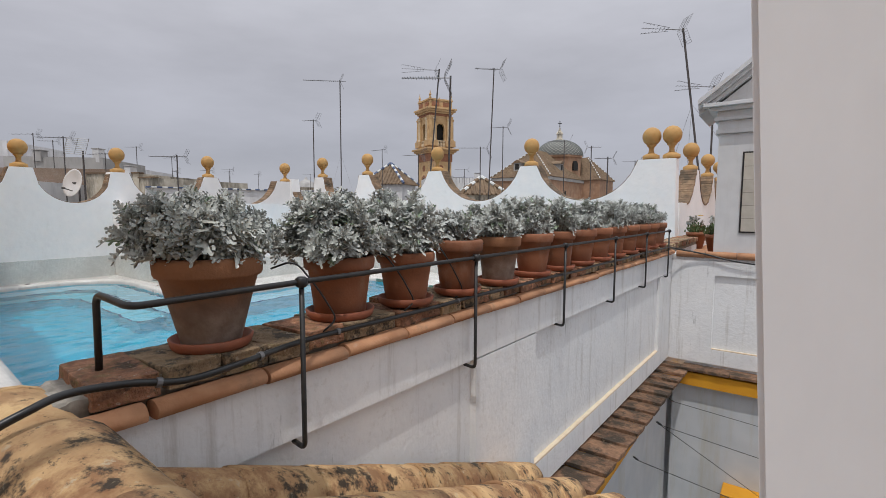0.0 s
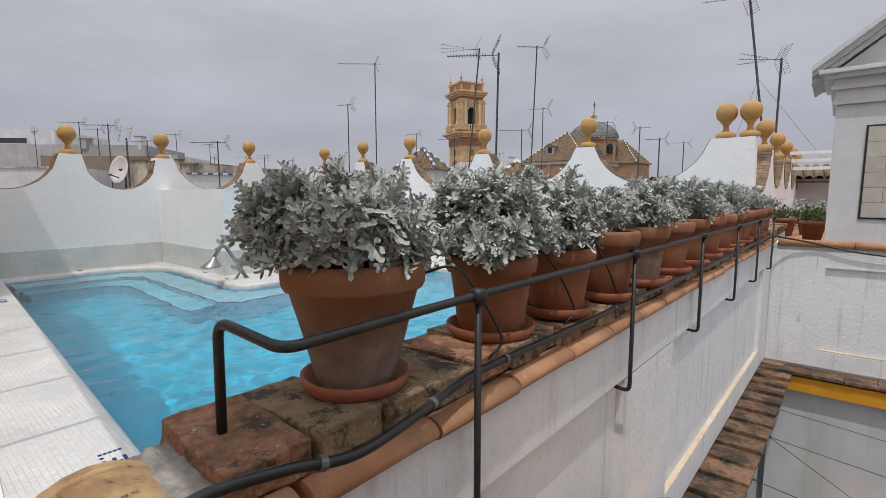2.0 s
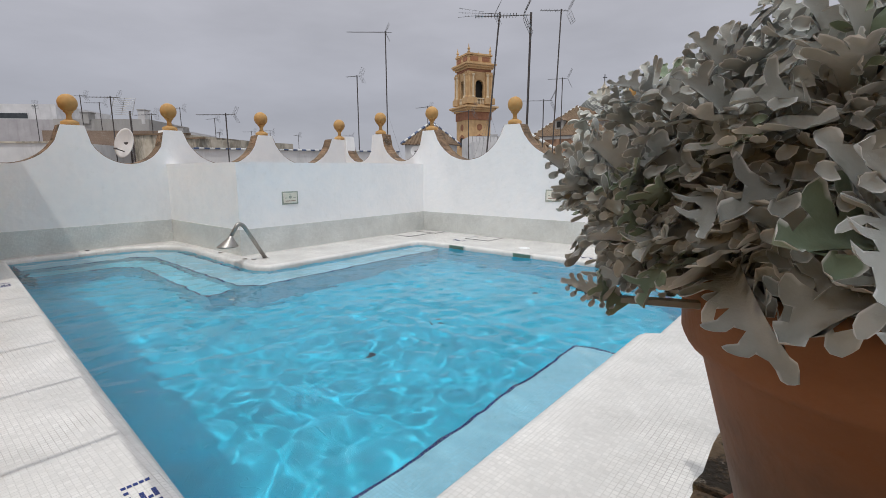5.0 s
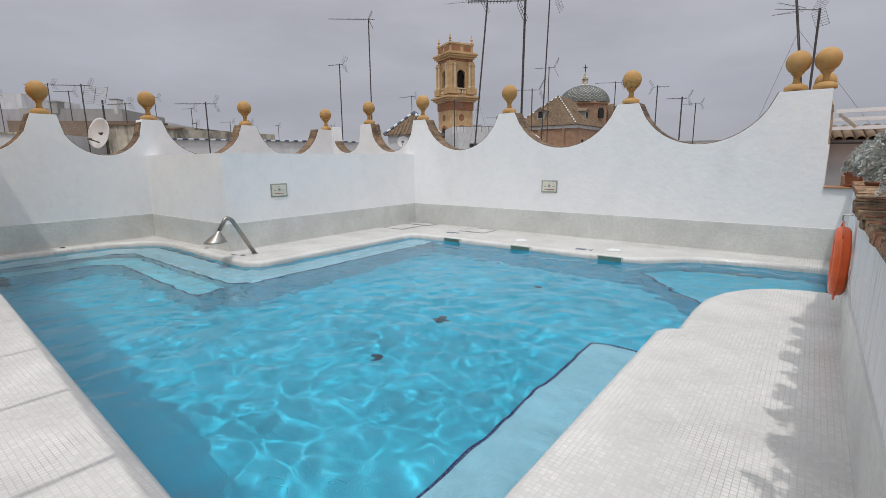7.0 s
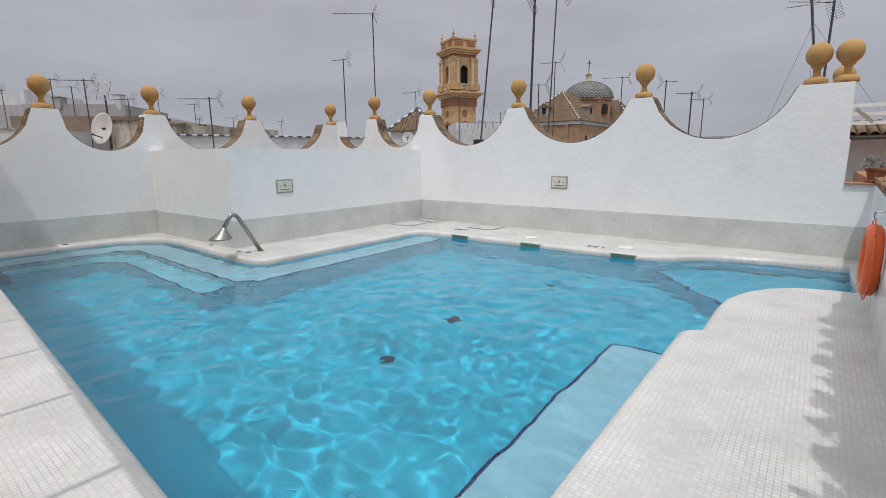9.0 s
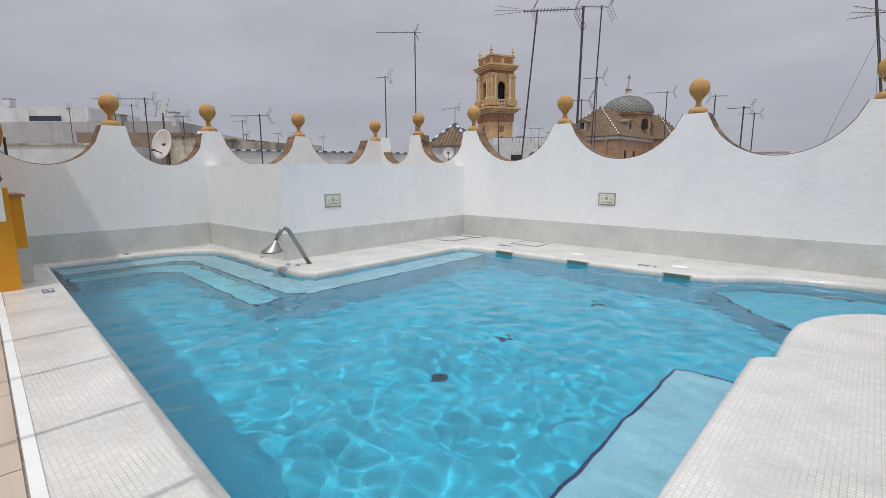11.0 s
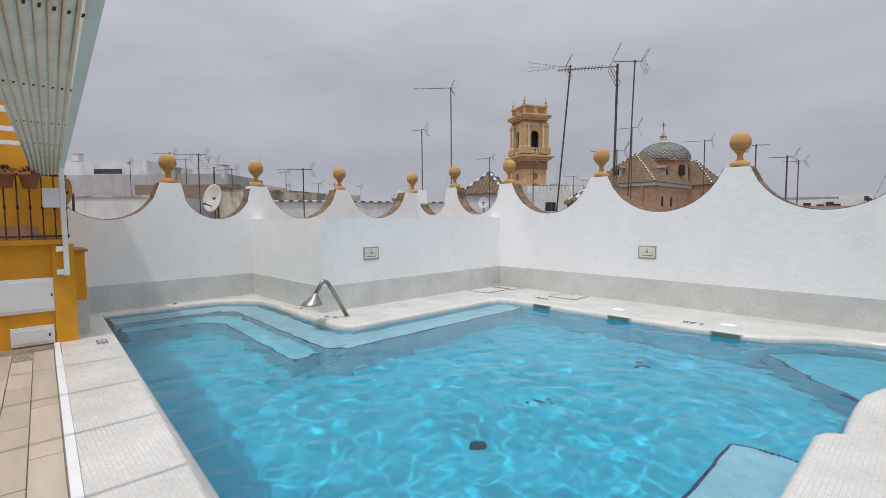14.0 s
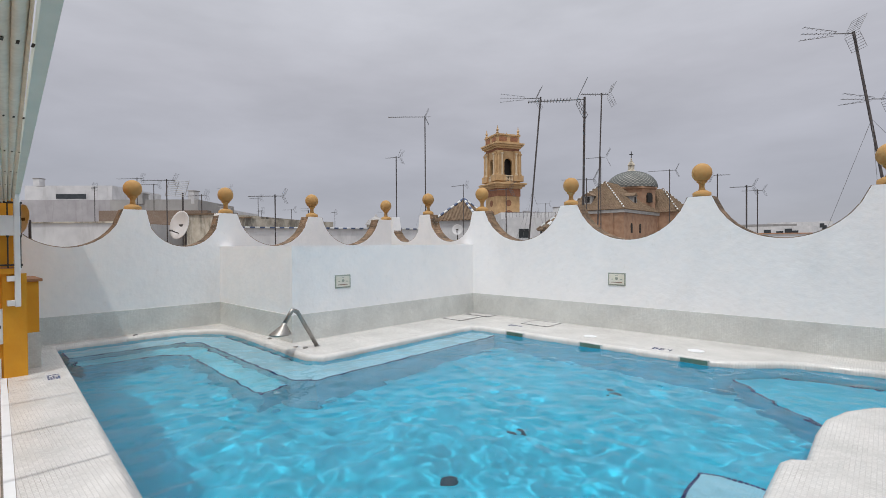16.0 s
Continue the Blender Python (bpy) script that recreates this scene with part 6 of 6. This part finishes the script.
# church with dome
ch = tiled_hip("church", "rose brick church with brown tile roofs and glazed dome", -43.1, 93.6, 26, 12.6, 7.5, 13.2, 90, wall=PINKBR, hips=1, ridge=13.4)
part("cornice", box(-12.9, -6.2, 6.9, 12.9, 6.2, 7.45), GREY_FAR, ch, "weathered grey moulded cornice")


def dormer(x, y, z, turn):
    """Small roof dormer whose dark window looks along local -y."""
    d = part("dormer", box(-0.75, 0.0, -1.2, 0.75, 2.6, 0.75), GREY_FAR, ch, "grey rendered roof dormer")
    d.matrix_basis = ch.matrix_basis.inverted() @ pose(x, y, z, 0, 0, turn)
    part("dormer_window", box(-0.42, -0.05, -0.55, 0.42, 0.04, 0.5), DARK, d)
    part("dormer_roof", prism([(-1.0, 0.72), (1.0, 0.72), (0.0, 1.35)], -0.2, 2.8, "y"), ROOFT, d)


dormer(-44.3, 82.0, 9.6, 0)
dormer(-38.5, 89.6, 9.7, 90)
for y in (84.6, 88.6):
    part("arched_window", prism([(y - 94 - 0.35, 3.4), (y - 94 + 0.35, 3.4), (y - 94 + 0.35, 4.8), (y - 94 + 0.2, 5.1), (y - 94 - 0.2, 5.1), (y - 94 - 0.35, 4.8)], -6.08, -5.95, "y"), DARK, ch)
for x in (-43.8, -39.2):
    part("pilaster", box(-12.95, -x - 43.1 - 0.25, -12, -12.65, -x - 43.1 + 0.25, 6.9), PINKBR, ch)
tiled_hip("church_transept", "church transept with brown hipped tile roof", -40.3, 102.4, 14, 9.5, 7.6, 12.7, 0, wall=PINKBR, hips=1, ridge=5.0)
dm = thing("church_dome", "glazed tile dome with lantern and cross on a brick drum", "dome", at=(-42.3, 97.4, 1.1))
part("drum", lathe([(4.75, 4.0), (4.75, 11.0), (5.1, 11.2), (5.1, 11.5), (4.9, 11.6)], 8), PINKBR, dm)
part("drum_window", prism([(-0.6, 8.4), (0.6, 8.4), (0.6, 9.8), (0.3, 10.3), (-0.3, 10.3), (-0.6, 9.8)], -4.85, -4.3, "y"), DARK, dm).matrix_basis = pose(0, 0, 0, 0, 0, 67)
prof = [(4.95 * math.cos(a), 11.6 + 3.5 * math.sin(a)) for a in [math.pi / 2 * i / 10 for i in range(10)]] + [(0.55, 15.1)]
DOMEPALE = mat("pale_weathered_dome_glaze", (0.30, 0.295, 0.27), (0.40, 0.39, 0.35), 3, 0.85, bump=0)
dome = part("shell", lathe(prof, 32), DOMEPALE, dm, "green and white glazed tiles", smooth=False)
GRN = mat("dark_green_roof_glaze", (0.12, 0.13, 0.125), (0.18, 0.19, 0.18), 6, 0.85, bump=0)
tb = bmesh.new()
for i in range(18):
    for k in range(72):
        if (i + k) % 2:
            continue
        a, u = 2 * math.pi * k / 72, math.pi / 2 * (i + 0.5) / 19
        r, z = 4.97 * math.cos(u), 11.61 + 3.52 * math.sin(u)
        m = Matrix.Translation((r * math.cos(a), r * math.sin(a), z)) @ Matrix.Rotation(a, 4, "Z") @ Matrix.Rotation(-u, 4, "Y")
        s = r * math.pi / 72
        merge(box(-0.03, -s, -0.16, 0.03, s, 0.16), tb, m)
tagged(part("glazed_tiles", tb, GRN, dome), kind="stuff")
part("lantern", lathe([(0.9, 15.0), (0.9, 15.2), (0.6, 15.4), (0.6, 16.3), (0.75, 16.4), (0.6, 16.7), (0.32, 17.1), (0.12, 17.5), (0.17, 17.65), (0.05, 17.8)], 12), STAINED, dm, "weathered stone lantern")
part("cross", box(-0.06, -0.06, 17.8, 0.06, 0.06, 19.2, box(-0.42, -0.06, 18.55, 0.42, 0.06, 18.68)), IRON, dm).matrix_basis = pose(0, 0, 0, 0, 0, 50)

# bell tower
TOWERPALE = mat("pale_tower_stone", (0.54, 0.43, 0.29), (0.62, 0.51, 0.36), 2, 0.85, bump=0)
S = 2.12
tw = thing("bell_tower", "cream and red brick baroque church bell tower", "tower", at=(-52.25, 66.45, 0), turn=65)


def slab(z0, z1, h, mt=STONE, name="cornice", lab=""):
    return part(name, box(-h, -h, z0, h, h, z1, bevel=0.05), mt, tw, lab)


slab(-12, 10.4, S, STONE, "shaft")
slab(9.6, 10.9, S + 0.12, TOWERRED, "brick_frieze", "red brick frieze")
slab(10.9, 11.2, S + 0.35)
slab(11.2, 11.5, S + 0.65)
slab(11.5, 11.8, S + 0.95)
slab(11.8, 12.1, S + 0.1)
CORE = S * 0.80
# Solid near-black block: the shade inside the open belfry, put in as colour.
part("belfry_shade_block", box(-CORE + 0.5, -CORE + 0.5, 12.0, CORE - 0.5, CORE - 0.5, 17.2), DARK, tw, "near-black block standing in for the shade inside the belfry")
for sx in (-1, 1):
    for sy in (-1, 1):
        part("corner_pier", box(sx * CORE - 0.62, sy * CORE - 0.62, 12.1, sx * CORE + 0.62, sy * CORE + 0.62, 17.2, bevel=0.05), STONE, tw)
        for dx, dy in ((0.66, 0.3), (0.66, -0.35), (0.3, 0.66), (-0.35, 0.66)):
            x, y = sx * (CORE + dx), sy * (CORE + dy)
            part("pilaster", lathe([(0.26, 13.1), (0.26, 13.3), (0.18, 13.4), (0.16, 16.4), (0.25, 16.6), (0.28, 16.8)], 10, at=(x, y, 0)), TOWERPALE if (dx + dy) < 0.6 else STONE, tw)
        part("pier_base", box(sx * CORE - 0.9, sy * CORE - 0.9, 12.1, sx * CORE + 0.95, sy * CORE + 0.95, 13.1, bevel=0.04), STONE, tw)
        fx, fy = sx * (S - 0.15), sy * (S - 0.15)
        part("pinnacle", lathe([(0.16, 20.0), (0.24, 20.15), (0.12, 20.35), (0.24, 20.6), (0.10, 20.85), (0.05, 21.2), (0.01, 21.4)], 10, at=(fx, fy, 0)), STONE, tw)
for rot in range(4):
    M4 = Matrix.Rotation(rot * math.pi / 2, 4, "Z")
    arch = [(-1.35, 12.1), (-0.75, 12.1), (-0.75, 15.2)] + [(0.75 * math.cos(a), 15.2 + 0.75 * math.sin(a)) for a in [math.pi * (1 - i / 8) for i in range(1, 8)]] + [(0.75, 15.2), (0.75, 12.1), (1.35, 12.1), (1.35, 17.2), (-1.35, 17.2)]
    b = prism(arch, -CORE - 0.35, -CORE + 0.15, "y")
    bmesh.ops.transform(b, matrix=M4, verts=b.verts)
    part("arch", b, STONE, tw)
    b = bmesh.new()
    box(-0.9, -CORE - 0.55, 12.95, 0.9, -CORE - 0.35, 13.1, b)
    bmesh.ops.transform(b, matrix=M4, verts=b.verts)
    part("balustrade_rail", b, TOWERPALE, tw)
    for k in range(6):
        b = lathe([(0.07, 12.1), (0.12, 12.4), (0.06, 12.75), (0.09, 12.95)], 8, at=(-0.75 + 0.3 * k, -CORE - 0.45, 0))
        bmesh.ops.transform(b, matrix=M4, verts=b.verts)
        part("baluster", b, TOWERPALE, tw)
    for z0, z1, w, mt in ((7.9, 9.0, 0.5, TOWERRED), (5.2, 6.9, 0.85, TOWERRED), (5.3, 6.6, 0.5, DARK)):
        b = prism([(w * math.cos(i * math.pi / 6), (z0 + z1) / 2 + (z1 - z0) / 2 * math.sin(i * math.pi / 6)) for i in range(12)] if z0 > 7 else [(-w, z0), (w, z0), (w, z1), (0, z1 + w * 0.5), (-w, z1)], -S - (0.06 if mt is TOWERRED else 0.09), -S + 0.05, "y")
        bmesh.ops.transform(b, matrix=M4, verts=b.verts)
        part("window_frame" if mt is TOWERRED else "window", b, mt, tw)
part("bell", lathe([(0.6, 14.2), (0.5, 14.35), (0.35, 14.9), (0.2, 15.2), (0.05, 15.3)], 14, at=(0, 0, 0)), ALU, tw)
slab(17.2, 17.6, S + 0.0, TOWERRED, "brick_frieze", "red brick frieze")
slab(17.6, 17.9, S + 0.2)
slab(17.9, 18.2, S + 0.5)
slab(18.2, 18.5, S + 0.65)
slab(18.5, 19.7, S + 0.02, STONE, "parapet")
slab(19.7, 20.0, S + 0.15)
for rot in range(4):
    M4 = Matrix.Rotation(rot * math.pi / 2, 4, "Z")
    for u in (-1.05, 1.05):
        b = box(u - 0.7, -S - 0.07, 18.8, u + 0.7, -S + 0.0, 19.5)
        bmesh.ops.transform(b, matrix=M4, verts=b.verts)
        part("parapet_panel", b, TOWERRED, tw)

# small cupola roof far off
cp = thing("roof_cupola", "small brick lantern cupola on a distant roof", "cupola", at=(-60, 45, 0))
part("body", box(-1, -1, -12, 1, 1, 4.6), STAINED, cp)
part("roof", lathe([(1.7, 4.6), (1.2, 5.3), (0.3, 5.8), (0.05, 6.2)], 8), GREY_FAR, cp)


# ---- aerials ----
def aerial(x, y, z0, z1, az, boom=1.0, n=9, kind="yagi", lean=(0, 0), r=0.018, label="", rig=False, second=None, fore=0.0, wing=1.0):
    t = thing("tv_aerial", label or "thin television aerial on a rooftop mast", "aerial", "rooftop aerials", (x, y, 0))
    top = Vector((lean[0], lean[1], z1))
    part("mast", tube([(0, 0, z0), top], r, 7), DARKPOLE, t)
    for zz, a in ((z1 - 0.05, az),) + (((second[0], second[1]),) if second else ()):
        f = (zz - z0) / (z1 - z0)
        head = pose(lean[0] * f, lean[1] * f, zz, 0, 0, a) @ Matrix.Translation((fore, 0, 0))
        if fore:
            part("bracket", tube([(0, 0, 0), (fore, 0, 0)], 0.012, 6), ALU, t).matrix_basis = pose(lean[0] * f, lean[1] * f, zz, 0, 0, a)
        b = tube([(-0.25 * boom, 0, 0), (0.75 * boom, 0, 0)], max(0.009, 0.5 * r), 5)
        if kind == "tri":
            b = bmesh.new()
            for e in (-0.13, 0.0, 0.13):
                tube([(0.15, e * 0.3, e * 0.3), (boom, e * 0.6, e)], 0.006, 5, b)
                for k in range(8):
                    xx = 0.2 + (boom - 0.2) * k / 7
                    box(xx - 0.004, e * 0.5 - 0.05, e * k / 7 - 0.004, xx + 0.004, e * 0.5 + 0.05, e * k / 7 + 0.004, b)
            tube([(-0.2, 0, 0), (0.2, 0, 0)], 0.012, 6, b)
        p = part("boom", b, ALU, t)
        p.matrix_basis = head
        if kind != "tri":
            for k in range(n):
                xx = -0.1 * boom + 0.83 * boom * k / max(1, n - 1)
                L = 0.16 - 0.06 * k / n
                e = part("element", tube([(xx, -L, 0), (xx, L, 0)], max(0.006, 0.3 * r), 4), ALU, t)
                e.matrix_basis = head
        for sgn in (-1, 1):
            g = bmesh.new()
            for k in range(7):
                q = 0.06 * k
                tube([(-0.22 * min(1, boom) - 0.05 - q * 0.5, -0.22, sgn * (0.03 + q)), (-0.22 * min(1, boom) - 0.05 - q * 0.5, 0.22, sgn * (0.03 + q))], 0.005, 4, g)
            for yy in (-0.22, 0.0, 0.22):
                tube([(-0.22 * min(1, boom) - 0.05, yy, sgn * 0.03), (-0.22 * min(1, boom) - 0.23, yy, sgn * 0.40)], 0.005, 4, g)
            bmesh.ops.transform(g, matrix=Matrix.Translation((-0.22 * min(1, boom) - 0.05, 0, 0)) @ Matrix.Diagonal((wing, wing, wing, 1)) @ Matrix.Translation((0.22 * min(1, boom) + 0.05, 0, 0)), verts=g.verts)
            p = tagged(part("reflector", g, ALU, t), kind="stuff")
            p.matrix_basis = head
    if rig:
        for a in (0.4, 2.5, 4.6):
            part("guy_wire", tube([(lean[0] * .6, lean[1] * .6, z0 + (z1 - z0) * 0.62), (2.2 * math.cos(a), 2.2 * math.sin(a), z0)], 0.004, 4), ALU, t)
    return t


# the tall aerials over the far parapet; aerial booms point along the given heading
aerial(-13.94, 14.86, -2.0, 7.08, 225, 1.05, 9, "tri", lean=(0.66, 0.41), r=0.03, label="tall leaning mast with television aerial", fore=0.42, rig=True)
aerial(-8.80, 9.62, 1.0, 4.86, 215, 1.05, 14, lean=(0.05, 0.03), r=0.025, label="steel mast with television aerial behind the parapet", fore=0.42)
aerial(-11.75, 16.35, -2.0, 7.1, 225, 1.0, 10, lean=(0.26, 0.12), r=0.024, label="tall thin mast with long aerial")
aerial(-22.1, 18.0, -2.0, 8.58, 222, 2.3, 18, r=0.03, fore=0.25, rig=True, label="tall guyed mast with long aerial")
aerial(-24.8, 18.3, -2.0, 6.8, 200, 0.9, 5, r=0.03)
aerial(-13.9, 21.6, -2.0, 5.8, 200, 0.9, 8, r=0.022)
aerial(-12.1, 16.5, -2.0, 4.1, 215, 1.2, 9, r=0.02)
aerial(-18.6, 20.5, -2.0, 4.6, 190, 1.3, 8, r=0.025)
aerial(-3.75, 15.3, 1.0, 6.85, 222, 0.95, 9, "tri", lean=(-0.85, 0.2), r=0.03, label="leaning dark mast with triple-boom aerial", fore=0.3, rig=True)
aerial(-3.93, 17.19, 1.0, 5.48, 222, 0.95, 9, "tri", r=0.03, label="dark mast with triple-boom aerial", fore=0.3)
aerial(-11.6, 24.1, -1.0, 5.2, 205, 1.25, 9, r=0.022, wing=0.8)
aerial(-7.14, 17.1, -1.0, 3.45, 205, 0.6, 5, r=0.022, wing=0.6, label="low aerial mast beyond the parapet")
aerial(-8.14, 24.7, -1.0, 4.0, 205, 0.8, 5, r=0.022, wing=0.6)
aerial(-8.33, 18.8, -1.0, 4.1, 30, 0.5, 5, r=0.02, wing=0.6)
for x, y, z, b in ((-39.7, 6.65, 5.4, 1.2), (-32.3, 7.1, 5.25, 1.5), (-32.8, 8.0, 5.05, 0.9), (-23.6, 5.9, 4.2, 1.2), (-26.85, 8.3, 4.05, 1.3), (-34.1, 12.4, 5.3, 0.9), (-34.7, 14.7, 4.9, 1.0), (-18.5, 7.56, 3.35, 1.2),
                   (-36.8, 18.3, 4.4, 1.0), (-39.4, 21.3, 4.6, 1.0), (-42.1, 25.7, 4.8, 1.1), (-23.8, 23.1, 5.5, 1.4), (-22.7, 31.3, 4.7, 1.0), (-31.5, 43.9, 5.1, 1.2), (-38, 16.5, 4.3, 0.9), (-44, 24, 5.2, 1.0), (-40, 30, 4.9, 1.0)):
    aerial(x, y, -2.0, z, random.uniform(170, 230), b, random.choice((5, 7, 9)), r=0.020, wing=0.6)
# grid aerial and satellite dishes
ga = thing("grid_aerial", "square grid aerial on a rooftop mast", "aerial", "rooftop aerials", (-25.3, 7.0, 0))
part("mast", tube([(0, 0, -2), (0, 0, 3.9)], 0.035, 7), DARKPOLE, ga)
for k in range(9):
    part("grid_bar", tube([(-0.42 + 0.03 * k, 0, 3.78 + 0.075 * k), (0.42 + 0.03 * k, 0, 3.72 + 0.075 * k)], 0.008, 4), STEEL, ga).matrix_basis = pose(0, 0, 0, 8, 0, 40)
for xx in (-0.42, 0.0, 0.42):
    part("grid_upright", tube([(xx, 0, 3.74), (xx + 0.24, 0, 4.36)], 0.009, 4), STEEL, ga).matrix_basis = pose(0, 0, 0, 8, 0, 40)


def dish(x, y, z, r, turn, tilt, mast):
    t = thing("satellite_dish", "white satellite dish on a rooftop bracket", "satellite dish", "satellite dishes", (x, y, z), turn)
    pr = [(0.002, 0.0)] + [(r * i / 8, 0.22 * r * (i / 8) ** 2) for i in range(1, 9)] + [(r * 1.01, 0.22 * r + 0.015), (r * 0.9, 0.2 * r + 0.0), (0.002, 0.02)]
    part("reflector", lathe(pr, 28, caps=False), WHITE_FAR, t, smooth=True).matrix_basis = pose(0, 0, 0, 90 - tilt, 0, 0)
    part("arm", tube([(0, 0, -0.6 * r), (0, -0.8 * r, -0.35 * r)], 0.014, 6), DARKPOLE, t)
    part("receiver", box(-0.04, -0.9 * r, -0.4 * r, 0.04, -0.75 * r, -0.28 * r, bevel=0.01), DARKPOLE, t)
    part("bracket", tube([(0, 0.1, -mast), (0, 0.08, 0)], 0.025, 7), DARKPOLE, t)
    part("writing_bar", box(-0.25 * r, -0.03, -0.02, 0.2 * r, -0.022, 0.04), DARKPOLE, t)
    return t


dish(-16.73, 4.2, 2.20, 0.36, 16, 12, 6)
dish(-16.2, 13.9, 2.24, 0.21, 35, 12, 6)
dish(-16.6, 1.25, 2.25, 0.30, 20, 8, 6)

# things past the end of the far wall
ps = thing("far_pergola", "white painted pergola bars over a neighbouring terrace", "pergola", at=(-2.6, 14.2, 0))
for k, z in enumerate((2.50, 2.35, 2.18)):
    part("bar", box(-0.75, 0.6 * k, z, 4.0, 0.6 * k + 0.08, z + 0.08), PAINTMETAL, ps)
part("leg", box(3.8, 0, -2, 3.9, 0.1, 2.5), PAINTMETAL, ps)
fa = thing("far_awning", "small pale pleated awning folded on the receding wall", "awning", at=(-3.3, 13.0, 0))
for k in range(10):
    part("pleat", prism([(0.0, 2.42), (0.02, 2.42), (0.30, 2.18), (0.30, 2.14)], 0.1 * k, 0.1 * k + 0.085, "y"), FABRIC, fa)
house_far("town_house", "white neighbouring house beyond the end wall", -0.6, 20.0, 7.0, 5, -6, 2.35, 8, WHITE_FAR)
lt = thing("neighbour_eaves", "small barrel-tiled eaves on the neighbouring house", "roof", at=(-0.6, 19.6, 0), turn=8)
for k in range(26):
    part("eaves_tile", barrel(1.1, 0.12, 0.10), ROOFT, lt, smooth=True).matrix_basis = Matrix.Translation((-3.4 + 0.26 * k, -0.55, 2.02)) @ Matrix.Rotation(math.pi / 2, 4, "Z") @ Matrix.Rotation(-0.38, 4, "Y")
part("roof_bed", prism([(-0.5, 1.98), (-0.5, 2.03), (0.5, 2.43), (0.5, 2.36)], -3.5, 3.3, "x"), ROOFT, lt)
part("gutter", tube([(-3.55, -0.56, 1.96), (3.4, -0.56, 1.96)], 0.055, 10), DARKPOLE, lt, "dark metal gutter", smooth=True)
structure("floor_side_terrace", box(-2.92, 6.26, 0.6, 3.0, 19, 1.0), TRIM, "terracotta paved terrace behind the courtyard", "floor")
for i, (x, y) in enumerate(((-2.95, 8.0), (-2.7, 8.4), (-2.62, 7.4))):
    gp = thing("green_shrub_pot", "small terracotta pot with green shrub on the terrace", "potted plant", "pots on the end terrace", (x, y, 1.0))
    part("pot", lathe([(0, 0), (0.09, 0), (0.13, 0.20), (0.14, 0.20), (0.14, 0.25), (0.12, 0.25), (0.11, 0.22), (0, 0.22)], 24, caps=False), TERRA, gp, smooth=True)
    b = bmesh.new()
    rnd2 = random.Random(70 + i)
    for k in range(160):
        d = Vector((rnd2.gauss(0, 1), rnd2.gauss(0, 1), abs(rnd2.gauss(0, 1)))).normalized() * rnd2.uniform(0.06, 0.17)
        merge(box(-0.02, -0.009, -0.0008, 0.02, 0.009, 0.0008), b, Matrix.Translation(d + Vector((0, 0, 0.25))) @ Euler((rnd2.uniform(0, 3), rnd2.uniform(0, 3), rnd2.uniform(0, 6))).to_matrix().to_4x4())
    tagged(part("foliage", b, GREENLEAF, gp, "small green leaves"), kind="stuff")
